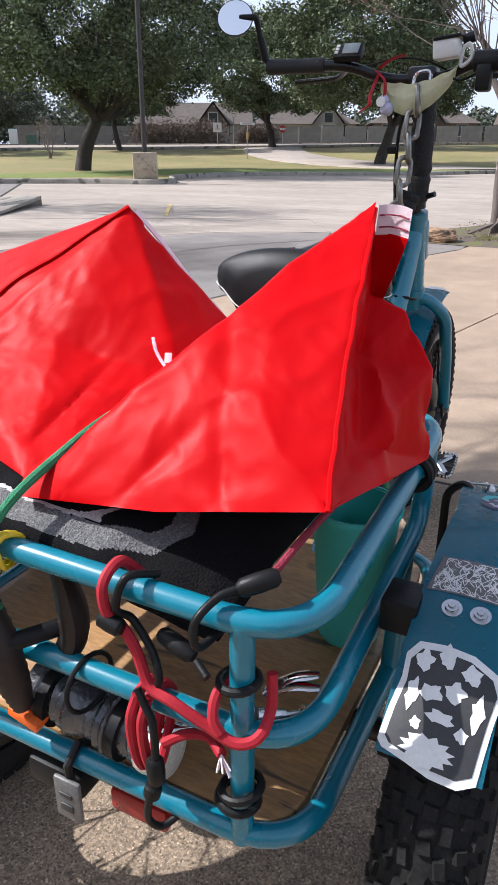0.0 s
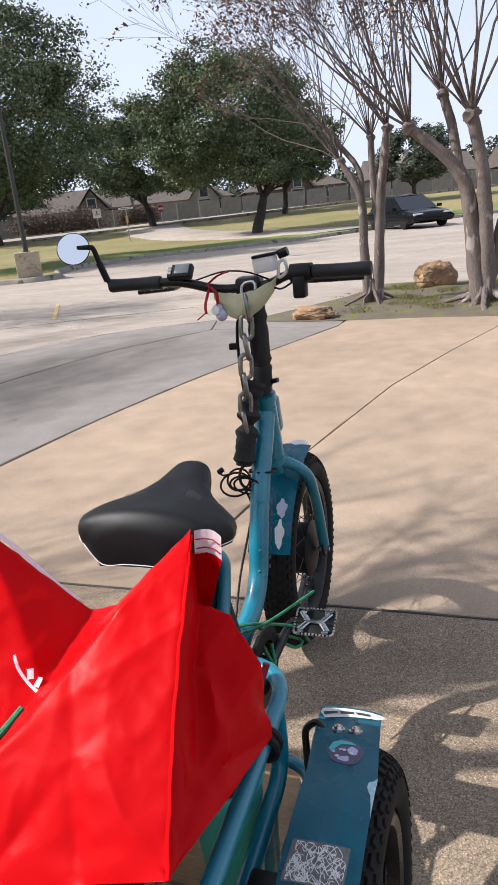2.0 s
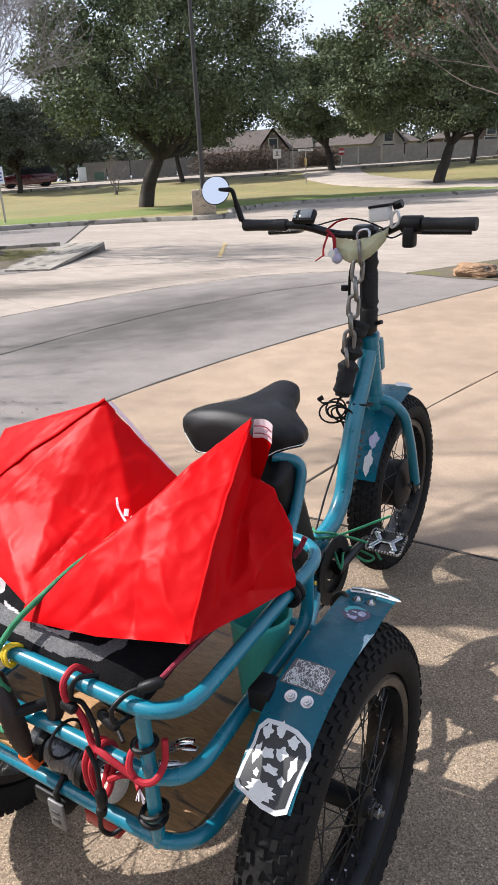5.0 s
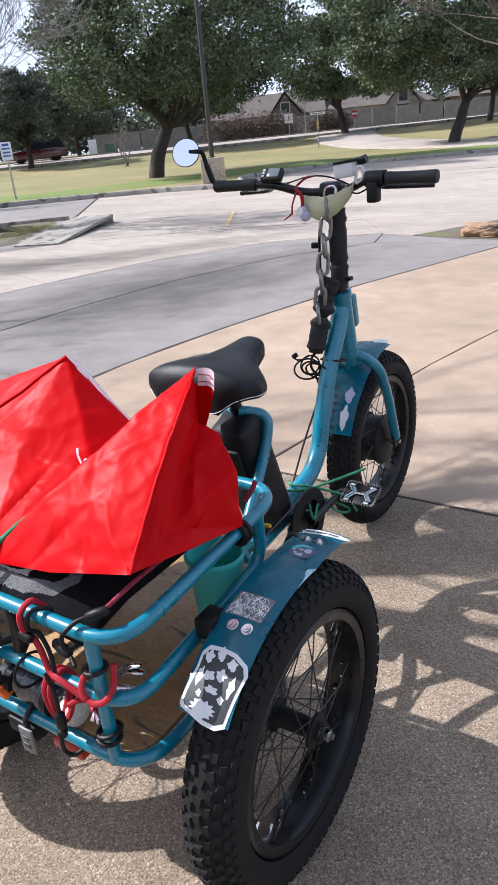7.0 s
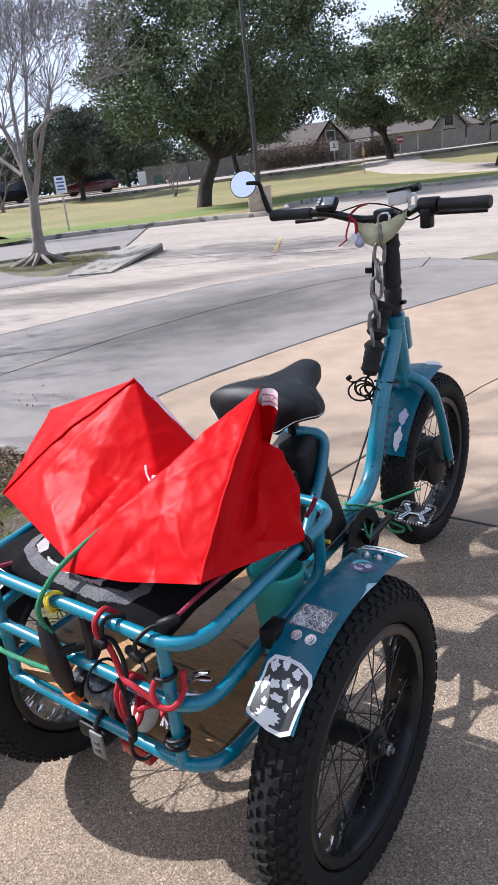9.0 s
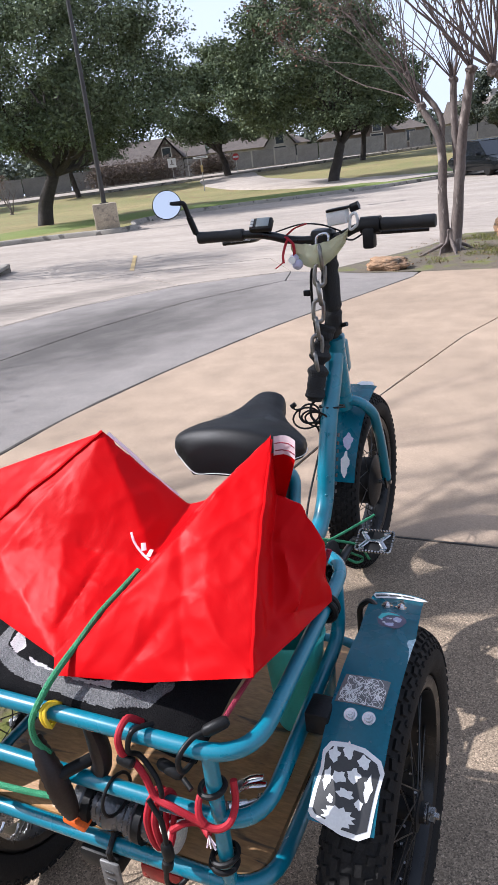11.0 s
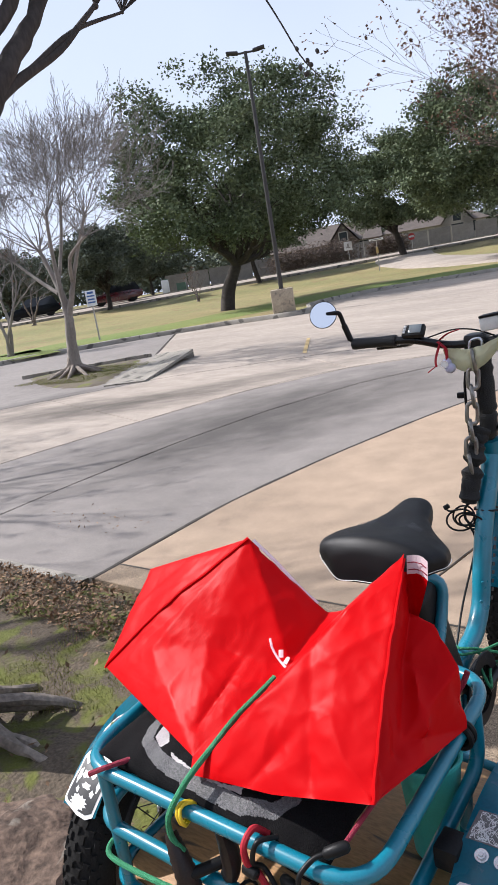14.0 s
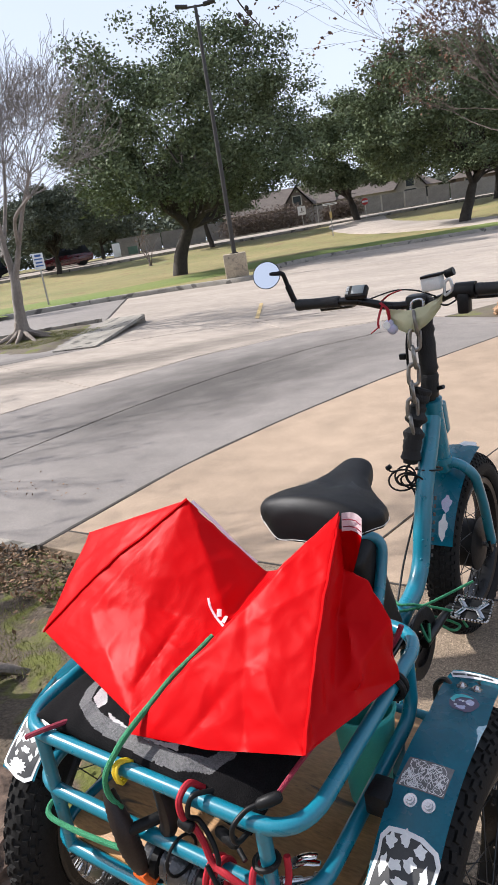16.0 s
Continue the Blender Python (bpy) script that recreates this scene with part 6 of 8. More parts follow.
def ellipse(cx, cy, rx, ry, n=16, wob=0.0, seed=0):
    return [(cx + rx * math.cos(2 * math.pi * k / n) * (1 + wob * math.sin(k * 2.3 + seed)), cy + ry * math.sin(2 * math.pi * k / n) * (1 + wob * math.sin(k * 1.7 + seed))) for k in range(n)]


def burst(cx, cy, rx, ry, n=11, k0=0.72):
    return [(cx + rx * (1 if k % 2 else k0) * math.cos(math.pi * k / n), cy + ry * (1 if k % 2 else k0) * math.sin(math.pi * k / n)) for k in range(2 * n)]


FEND_A0, FEND_A1, FEND_R, FEND_U, FEND_W = 52.0, 138.0, 0.318, 0.371, 0.045


def fender_fixings(f, um, s):
    """Clamp block and strut that hold the mudguard."""
    box_bm = boxed((0.036, 0.045, 0.036), (s * 0.312, -0.115, 0.558), 0.004)
    part("bracket", box_bm, BLACK, f)
    part("strut", tubes((rounded([(um - s * 0.03, 0.125, WZ + 0.290), (s * 0.315, 0.150, 0.578), (s * 0.295, 0.150, 0.56), (s * 0.295, 0.150, 0.47), (s * 0.30, 0.12, 0.40)], 0.012, 4), 0.0055, 8)), BLACK_METAL, f)
    return f


def rear_fender(s):
    um = s * FEND_U if s > 0 else -0.333
    f = part("rear_fender", arc_patch(bmesh.new(), (0, 0, WZ), FEND_R, FEND_A0, FEND_A1, um - FEND_W, um + FEND_W, 32, 6, 0.004, 0.0028, flare), TEAL_FENDER, trike,
             "teal mudguard covered with stickers")
    for a, us in ((112.3, (-0.013, 0.013)), (66, (-0.012, 0.012))):
        for u in us:
            t = radians(a)
            b = part("bolt", lathe(bmesh.new(), [(0.0, 0.0065), (0.003, 0.0065), (0.0035, 0.0045), (0.006, 0.0045), (0.0066, 0.001), (0.0095, 0.001), (0.0095, -0.002), (0.0, -0.002)], 18, "z"), CHROME, f)
            dr, du = flare(a, um)
            b.matrix_local = Matrix.Translation((um + u + du, (FEND_R + dr) * math.cos(t), WZ + (FEND_R + dr) * math.sin(t))) @ Matrix.Rotation(t - math.pi / 2, 4, "X")
    # black-and-white die-cut sticker: plain patches
    base = [(-0.046, 137.2), (-0.052, 136.2), (-0.049, 131), (-0.044, 126), (-0.046, 122), (-0.036, 119.6), (-0.010, 119.2), (0.020, 119.6), (0.046, 121.5), (0.054, 124), (0.050, 129), (0.048, 133), (0.046, 138), (0.030, 139.4), (0.004, 139.2), (-0.024, 138.0)]
    inner = [(x * 0.88 + 0.0005, 129.3 + (a - 129.3) * 0.88) for x, a in base]
    fender_outline(f, um, base, 0.0008, STICK_WHITE, "sticker", "white die-cut sticker with black patches")
    fender_outline(f, um, inner, 0.0014, STICK_BLACK, "sticker_patch")
    q = random.Random(12)
    for cx, ca, rx, ra in ((-0.026, 122.5, 0.009, 1.6), (-0.004, 121.0, 0.008, 1.9), (0.022, 122.8, 0.009, 1.5), (-0.030, 128.0, 0.006, 2.4), (-0.012, 127.2, 0.011, 1.3), (0.010, 126.2, 0.010, 1.5), (0.034, 128.2, 0.006, 2.6),
                           (0.002, 130.4, 0.013, 1.0), (-0.020, 132.2, 0.005, 0.9), (0.024, 132.0, 0.006, 1.0)):
        fender_outline(f, um, ellipse(cx, ca, rx, ra, 14, 0.28, q.uniform(0, 6)), 0.0020, STICK_WHITE, "sticker_patch")
    fender_outline(f, um, burst(-0.004, 135.6, 0.028, 2.4, 12), 0.0020, STICK_WHITE, "sticker_patch")
    # dark rectangular sticker with pale scribbled lines
    if s < 0:
        bloom = fender_outline(f, um, ellipse(-0.006, 112, 0.030, 7.5, 22, 0.06, 1), 0.0008, STICK_WHITE, "sticker", "oval sticker with a wreath of coloured flowers")
        for k in range(14):
            t = 2 * math.pi * k / 14
            fender_outline(bloom, um, ellipse(-0.006 + 0.020 * math.cos(t), 112 + 5.2 * math.sin(t), 0.0075, 1.5, 9, 0.3, k), 0.0014, (STICK_PINK, STICK_TEAL, FADED_RED, MOSS, STICK_PLUM)[k % 5], "sticker_patch")
        for cx, ca, mt in ((-0.010, 113.5, ORANGE), (0.0, 110.5, STICK_PINK), (-0.012, 109.8, FADED_RED)):
            fender_outline(bloom, um, ellipse(cx, ca, 0.008, 1.7, 10, 0.25, ca), 0.0016, mt, "sticker_patch")
        return fender_fixings(f, um, s)
    rect = fender_outline(f, um, [(-0.047, 109.4), (-0.041, 101.0), (0.035, 101.0), (0.033, 109.4)], 0.0008, STICK_GREY, "sticker", "dark grey sticker with fine pale line drawing")
    r = random.Random(4)
    for k in range(64):
        x, a = r.uniform(-0.038, 0.028), r.uniform(102, 108.6)
        pts = []
        for i in range(6):
            pts.append((x, a))
            x = max(-0.041, min(0.031, x + r.uniform(-0.008, 0.008)))
            a = max(101.5, min(109.0, a + r.uniform(-1.5, 1.5)))
        bm = bmesh.new()
        run = [(um + px * 0.87, (FEND_R + 0.0013 - 0.004 * (px / 0.052) ** 2) * math.cos(radians(pa)), WZ + (FEND_R + 0.0013 - 0.004 * (px / 0.052) ** 2) * math.sin(radians(pa))) for px, pa in pts]
        tube(bm, spline(run, 4), 0.00042, 4, flat=0.5)
        part("line", bm, STICK_WHITE, rect)
    oval = fender_outline(f, um, ellipse(0.002, 75, 0.027, 4.6, 20, 0.05, 2), 0.0008, STICK_PLUM, "sticker", "dark oval sticker with lilac and turquoise swirls")
    fender_outline(oval, um, [(-0.024, 74.6), (-0.018, 72.0), (-0.006, 71.0), (0.010, 71.4), (0.018, 72.2), (0.006, 72.4), (-0.006, 72.8), (-0.014, 74.4), (-0.016, 76.0)], 0.0014, STICK_TEAL, "sticker_patch")
    fender_outline(oval, um, ellipse(0.013, 74.6, 0.008, 1.5, 14, 0.1, 4), 0.0014, STICK_PINK, "sticker_patch")
    fender_outline(oval, um, ellipse(0.000, 77.8, 0.010, 0.8, 12, 0.25, 4), 0.0014, STICK_PINK, "sticker_patch")
    for k in range(7):
        fender_outline(oval, um, ellipse(-0.016 + 0.0055 * k, 75.6 + 1.6 * math.sin(k * 1.9), 0.0030, 0.42, 9, 0.3, k), 0.0016, STICK_WHITE if k % 2 else STICK_PINK, "sticker_patch")
    tip = fender_outline(f, um, [(-0.040, 60.5), (-0.051, 56.5), (-0.049, 53.8), (0.05, 53.8), (0.060, 55.0), (0.046, 57.6), (0.01, 59.0)], 0.0008, STICK_WHITE, "sticker", "white sticker with black waves")
    for k in range(3):
        fender_outline(tip, um, [(-0.042 + 0.027 * k, 58.8 - 0.8 * k), (-0.020 + 0.027 * k, 57.6 - 0.4 * k), (-0.022 + 0.027 * k, 56.4 - 0.4 * k), (-0.046 + 0.027 * k, 56.6 - 0.3 * k)], 0.0014, STICK_BLACK, "sticker_patch")
    # worn silver patch at the outer edge
    fender_outline(f, um, [(s * 0.044, 86.8), (s * 0.040, 85.2), (s * 0.041, 83.6), (s * 0.047, 83.0), (s * 0.0520, 81.5), (s * 0.0520, 93.5), (s * 0.0495, 90), (s * 0.0465, 87.4)], 0.0007, SCRAPE, "worn_patch")
    return fender_fixings(f, um, s)


rear_fender(1)
rear_fender(-1).location.y = -0.045

# cargo basket of bent tubes
RT = 0.0118
ZT, ZM, ZB = 0.619, 0.505, 0.382
VB, UW = -0.280, 0.278
rack = part("top_rail", tubes((rounded([(0.0, 0.165, 0.650), (-UW, 0.165, 0.650), (-UW, VB, ZT), (UW, VB, ZT), (UW, 0.165, 0.650), (0.0, 0.165, 0.650)], 0.075, 8), RT, 14)), TEAL, trike)
part("middle_rail", tubes((rounded([(-UW, 0.085, 0.642), (-UW, 0.085, ZM + 0.04), (-UW, VB, ZM), (UW, VB, ZM), (UW, 0.085, ZM + 0.04), (UW, 0.085, 0.642)], 0.07, 8), RT, 14)), TEAL, trike)
part("bottom_rail", tubes((rounded([(-0.12, 0.27, 0.378), (-UW, 0.27, 0.378), (-UW, VB, ZB), (UW, VB, ZB), (UW, 0.27, 0.378), (0.12, 0.27, 0.378)], 0.075, 8), RT, 14)), TEAL, trike)
for s in (-1, 1):
    part("corner_post", tubes(([(s * 0.222, VB, ZB - 0.006), (s * 0.222, VB, ZT)], 0.0108, 14)), TEAL, trike)
    part("side_post", tubes(([(s * UW, 0.0, 0.378), (s * UW, 0.02, ZM + 0.03)], 0.011, 12)), TEAL, trike)
    part("floor_bearer", tubes(([(s * 0.14, VB + 0.005, ZB - 0.016), (s * 0.14, 0.27, ZB - 0.016)], 0.009, 10)), BLACK_METAL, trike)
    part("rack_leg", tubes(([(s * UW, 0.0, ZB), (s * 0.297, 0.0, WZ + 0.02)], 0.011, 10)), TEAL, trike)
for s in (-1, 1):
    part("front_stay", tubes((rounded([(s * 0.11, 0.165, 0.650), (s * 0.11, 0.21, 0.60), (s * 0.11, 0.24, 0.45), (s * 0.11, 0.27, 0.39)], 0.05, 5), 0.0125, 12)), TEAL, trike)

# saddle
def saddle_mesh():
    bm = bmesh.new()
    rows = []
    N = 40
    for i in range(N + 1):
        t = i / N                      # 0 at the back, 1 at the nose
        v = 0.262 + t * 0.300
        keys = ((0.0, 0.075), (0.08, 0.118), (0.22, 0.138), (0.34, 0.134), (0.46, 0.106), (0.58, 0.074), (0.70, 0.052), (0.82, 0.044), (0.90, 0.038), (0.95, 0.030), (0.985, 0.018), (1.0, 0.004))
        i0 = max(n for n in range(len(keys) - 1) if keys[n][0] <= t)
        (t0, w0), (t1, w1) = keys[i0], keys[i0 + 1]
        w = w0 + (w1 - w0) * (t - t0) / (t1 - t0)
        top = 0.800 + 0.018 * math.cos(math.pi * t) * (1 if t < 0.5 else 0.4) + 0.040 * max(0, t - 0.5)
        if t < 0.1:
            top -= 0.03 * (1 - t / 0.1) ** 2
        if t > 0.9:
            top -= 0.026 * ((t - 0.9) / 0.1) ** 2.4
        deep = 0.062 * (1 - 0.35 * t)
        row = []
        M = 16
        for j in range(M + 1):
            q = j / M * 2 - 1
            x = w * math.sin(q * math.pi / 2)
            groove = 0.008 * math.exp(-(x / 0.020) ** 2) * max(0.0, math.sin(math.pi * min(1, max(0, (t - 0.12) / 0.56))))
            z = top - 0.016 * (x / 0.13) ** 2 - groove - deep * 0.6 * (1 - max(0.0, math.cos(q * math.pi / 2)) ** 0.62)
            row.append((x, v, z))
        for j in range(M, -1, -2):
            q = j / M * 2 - 1
            x = w * math.sin(q * math.pi / 2) * 0.97
            row.append((x, v, top - deep - 0.01 * (x / 0.13) ** 2))
        rows.append([bm.verts.new((p[0] * 1.05 + 0.004 - (p[1] - 0.34) * 0.05, p[1] - 0.004, p[2] + 0.015)) for p in row])
    for a, b in zip(rows, rows[1:]):
        n = len(a)
        for j in range(n):
            bm.faces.new((a[j], a[(j + 1) % n], b[(j + 1) % n], b[j]))
    bm.faces.new(rows[0])
    bm.faces.new(rows[-1][::-1])
    rim = [row[17].co + Vector((0.004, 0, 0.006)) for row in rows[2:24:3]][::-1] + [rows[0][j].co + Vector((0, -0.003, 0.005)) for j in (18, 20, 21, 22, 24)] + [row[25].co + Vector((-0.004, 0, 0.006)) for row in rows[2:24:3]]
    return bm, rim


saddle_bm, saddle_rim = saddle_mesh()
saddle = part("saddle", saddle_bm, VINYL, trike, "wide black vinyl comfort saddle")
part("saddle_piping", tubes((spline(saddle_rim, 4), 0.0008, 6)), STICK_WHITE, saddle, "pale piping along the lower rim")
part("saddle_clamp", boxed((0.06, 0.08, 0.04), (0, 0.435, 0.725), 0.01), BLACK_METAL, saddle)
for s in (-1, 1):
    part("perforation", tubes(*[([(0.002 + s * (0.042 + 0.005 * k), 0.385 - 0.004 * k, 0.8165 - 0.0006 * k), (0.001 + s * (0.042 + 0.005 * k), 0.410 - 0.004 * k, 0.8175 - 0.0006 * k)], 0.0008, 4) for k in range(7)]), STICK_GREY, saddle)

# cranks and pedals
BB = (0.0, 0.625, 0.292)
part("crankset", lathe(bmesh.new(), [(0.03, 0.058), (0.078, 0.058), (0.080, 0.060), (0.078, 0.062), (0.03, 0.062)], 44, "x", (0, BB[1], BB[2]), closed=True), BLACK_METAL, trike, "black chainring")
part("bottom_bracket", tubes(([(-0.06, BB[1], BB[2]), (0.06, BB[1], BB[2])], 0.027, 18)), BLACK_METAL, trike)
part("chain_guard", lathe(bmesh.new(), [(0.060, 0.066), (0.092, 0.066), (0.094, 0.069), (0.092, 0.072), (0.060, 0.072)], 44, "x", (0, BB[1], BB[2]), closed=True), BLACK, trike)
for s in (-1, 1):
    part("crank_arm", tubes(([(s * 0.075, BB[1], BB[2]), (s * 0.085, BB[1] + s * 0.165, BB[2] + 0.012)], [0.014, 0.010], 10)), BLACK_METAL, trike)
    m = Matrix.Translation((s * 0.147, BB[1] + s * 0.166, BB[2] + 0.016)) @ Matrix.Rotation(radians(24 * s), 4, "X")
    bm = tubes(([m @ Vector((-0.062, 0, 0)), m @ Vector((0.05, 0, 0))], 0.010, 10))
    box(bm, (0.094, 0.066, 0.010), (0, 0, 0), 0.003, m)
    ped = part("pedal", bm, BLACK, trike, "black platform pedal with a bright cast centre and toothed edge")
    bm = bmesh.new()
    for p, q in (((-0.036, -0.026), (-0.016, 0.0)), ((-0.036, 0.026), (-0.016, 0.0)), ((0.036, -0.026), (0.016, 0.0)), ((0.036, 0.026), (0.016, 0.0)), ((-0.016, 0), (0.016, 0)), ((-0.038, -0.028), (-0.022, -0.027)), ((0.022, -0.027), (0.038, -0.028)), ((-0.038, 0.028), (-0.022, 0.027)), ((0.022, 0.027), (0.038, 0.028))):
        tube(bm, [m @ Vector((*p, 0.007)), m @ Vector((*q, 0.008))], 0.0075, 8, flat=0.5)
    part("pedal_body", bm, CHROME, ped)
    bm = bmesh.new()
    edge = rounded([(-0.048, -0.036, 0.006), (0.050, -0.036, 0.006), (0.050, 0.036, 0.006), (-0.048, 0.036, 0.006)], 0.010, 3, True)
    for p, q in zip(edge, edge[1:] + edge[:1]):
        k2 = max(1, int((q - p).length / 0.0085))
        for i in range(k2):
            c = m @ p.lerp(q, (i + 0.5) / k2)
            box(bm, (0.0048, 0.0048, 0.006), c, 0, m.to_3x3().to_4x4())
    part("pedal_cage", bm, CHROME, ped)
bm = bmesh.new()
for s in (-1, 1):
    tube(bm, [(0.061, BB[1], BB[2] + s * 0.079), (0.061, 0.0, WZ + s * 0.045)], 0.005, 6, flat=0.7)
part("drive_chain", bm, BLACK_METAL, trike)

# stem, handlebar and what is bolted on
part("stem", tubes((spline([(0, 1.000, 0.83), (0, 0.992, 0.93), (0, 0.988, 1.04), (0, 0.985, 1.10)], 4), 0.0165, 14)), BLACK_METAL, trike)
wrap = bmesh.new()
wob = spline([(0.008, 0.985, 0.86), (0.012, 0.975, 0.95), (0.010, 0.975, 1.06)], 8)
tube(wrap, wob, [0.0245 + 0.006 * noise.noise((i * 0.9, 0, 3)) for i in range(len(wob))], 10)
part("stem_wrap", wrap, TAPE, trike, "black cloth wrapped round the stem")
col = spline([(-0.004, 0.962, 0.875), (-0.016, 0.948, 0.83), (-0.022, 0.930, 0.78), (-0.030, 0.912, 0.72), (-0.036, 0.905, 0.675)], 8)
part("cable_wrap", tubes((col, [0.025 + 0.016 * noise.noise((i * 0.33, 0, 5)) + 0.004 * noise.noise((i * 0.9, 4, 5)) for i in range(len(col))], 10)), TAPE, trike, "bundle of cables in black tape")
part("stem_collar", tubes(([(0, 0.999, 0.842), (0, 0.997, 0.870)], 0.026, 16), ([(0.02, 0.985, 0.865), (0.05, 0.975, 0.875)], 0.006, 8)), BLACK_METAL, trike)
BAR = rounded([(-0.335, 0.915, 1.135), (-0.15, 0.925, 1.133), (-0.075, 0.955, 1.103), (0.05, 0.975, 1.106), (0.105, 0.955, 1.131), (0.294, 0.950, 1.130)], 0.05, 6)
part("handlebar", tubes((BAR, 0.0112, 14)), BLACK_METAL, trike)
part("bar_clamp", boxed((0.062, 0.05, 0.046), (0, 0.977, 1.106), 0.01), BLACK_METAL, trike)


def grip(a, b, rib=0):
    a, b = Vector(a), Vector(b)
    pts, rad = [], []
    for i in range(33):
        t = i / 32
        pts.append(a.lerp(b, t))
        r = 0.0165 - 0.001 * math.sin(t * math.pi)
        if rib and 0.1 < t < 0.75 and i % 2:
            r -= 0.0010
        if i in (0, 32):
            r = 0.0150
        rad.append(r)
    return tubes((pts, rad, 16))


part("grip", grip((-0.338, 0.915, 1.135), (-0.205, 0.922, 1.134), 1), GRIP, trike, "black ribbed rubber grip")
part("grip", grip((0.162, 0.953, 1.131), (0.296, 0.950, 1.130), 1), GRIP, trike, "black ribbed rubber grip")
part("throttle", tubes(([(0.110, 0.954, 1.131), (0.160, 0.953, 1.131)], 0.021, 18)), BLACK, trike)
part("brake_lever", tubes((rounded([(0.10, 0.955, 1.126), (0.13, 0.99, 1.108), (0.27, 1.005, 1.106)], 0.03, 4), 0.006, 8)), BLACK_METAL, trike)
part("shifter", boxed((0.030, 0.034, 0.05), (0.132, 0.945, 1.100), 0.006), BLACK, trike)
part("brake_lever", tubes((rounded([(-0.16, 0.935, 1.126), (-0.19, 0.975, 1.113), (-0.30, 0.985, 1.108)], 0.03, 4), 0.006, 8)), BLACK_METAL, trike)
RX = Matrix.Rotation(radians(48), 4, "X")
disp = part("display", boxed((0.062, 0.036, 0.018), (-0.150, 0.920, 1.155), 0.004, RX), BLACK, trike, "small grey handlebar display")
part("screen", boxed((0.036, 0.027, 0.003), (-0.143, 0.9135, 1.163), 0.001, RX), SCREEN, disp)
for k in range(3):
    part("button", boxed((0.008, 0.007, 0.003), (-0.174, 0.9075 + 0.0065 * k, 1.156 + 0.0066 * k), 0.001, RX), WHITE_PLASTIC, disp)
box_ob = part("white_box", boxed((0.052, 0.040, 0.036), (0.050, 0.955, 1.156), 0.005, Matrix.Rotation(radians(-6), 4, "Y")), WHITE_PLASTIC, trike, "small white box strapped on the stem")
part("box_lid", boxed((0.056, 0.044, 0.007), (0.052, 0.955, 1.176), 0.002, Matrix.Rotation(radians(-6), 4, "Y")), BLACK, box_ob)
part("bracket_ring", tubes((rounded([(0.084, 0.948, 1.158), (0.098, 0.948, 1.166), (0.105, 0.948, 1.136), (0.080, 0.948, 1.120)], 0.01, 3, True), 0.004, 8, True)), WHITE_PLASTIC, trike)
part("bell", tubes(([(0.078, 0.975, 1.173), (0.100, 0.975, 1.180)], 0.011, 10)), BLACK, trike)

MIR = Vector((-0.402, 0.878, 1.230))
part("mirror_arm", tubes((rounded([(-0.332, 0.915, 1.135), (-0.345, 0.906, 1.158), (-0.358, 0.899, 1.220), (-0.358, 0.891, 1.231), (-0.394, 0.884, 1.231)], 0.008, 3), 0.0065, 10),
                                 ([(-0.341, 0.909, 1.148), (-0.352, 0.901, 1.193)], 0.0085, 10)), BLACK, trike)
mir = part("mirror", lathe(bmesh.new(), [(0.0, -0.014), (0.02, -0.012), (0.0385, -0.003), (0.0398, 0.002), (0.0388, 0.003), (0.0378, 0.002), (0.0, 0.002)], 40, "z"), BLACK, trike, "round black handlebar mirror")
part("mirror_glass", lathe(bmesh.new(), [(0.0, 0.0026), (0.0378, 0.0026), (0.0378, 0.0022), (0.0, 0.0022)], 40, "z"), MIRROR, mir, "bright mirror glass")
mir.matrix_local = Matrix.Translation(MIR) @ Vector((0.40, -1.0, 0.42)).to_track_quat("Z", "Y").to_matrix().to_4x4()

# brake and motor cables in loops before the head tube
bm = bmesh.new()
for k, (cx, cy, cz, rr) in enumerate(((-0.050, 0.892, 0.640, 0.030), (-0.058, 0.888, 0.628, 0.036), (-0.040, 0.884, 0.634, 0.026), (-0.030, 0.895, 0.622, 0.034))):
    tube(bm, [(cx + rr * math.cos(2 * math.pi * i / 18), cy + 0.014 * math.sin(2 * math.pi * i / 18 + k), cz + rr * 0.8 * math.sin(2 * math.pi * i / 18)) for i in range(18)], 0.0028, 7, True)
tube(bm, spline([(-0.03, 0.905, 0.68), (-0.045, 0.895, 0.66), (-0.04, 0.885, 0.63), (-0.015, 0.90, 0.61), (0.012, 0.935, 0.645)], 6), 0.004, 7)
tube(bm, spline([(-0.055, 0.89, 0.66), (-0.085, 0.88, 0.655), (-0.092, 0.876, 0.668)], 5), 0.0026, 6)
part("cable_loop", bm, BLACK, trike)
part("cable", tubes((spline([(-0.04, 0.895, 0.62), (-0.02, 0.88, 0.56), (-0.038, 0.80, 0.42), (-0.03, 0.70, 0.32)], 6), 0.003, 7)), BLACK, trike)
part("cable", tubes((spline([(-0.012, 0.99, 1.09), (-0.040, 0.975, 1.02), (-0.042, 0.965, 0.93), (-0.03, 0.945, 0.84)], 6), 0.004, 7)), BLACK, trike)
part("cable", tubes((spline([(0.11, 0.965, 1.110), (0.085, 0.95, 1.098), (0.06, 0.95, 1.105), (0.03, 0.965, 1.11)], 6), 0.0024, 6)), BLACK, trike)
part("cable", tubes((spline([(-0.13, 0.95, 1.13), (-0.06, 0.965, 1.145), (0.0, 0.965, 1.14), (0.05, 0.97, 1.12)], 6), 0.0022, 6)), BLACK, trike)
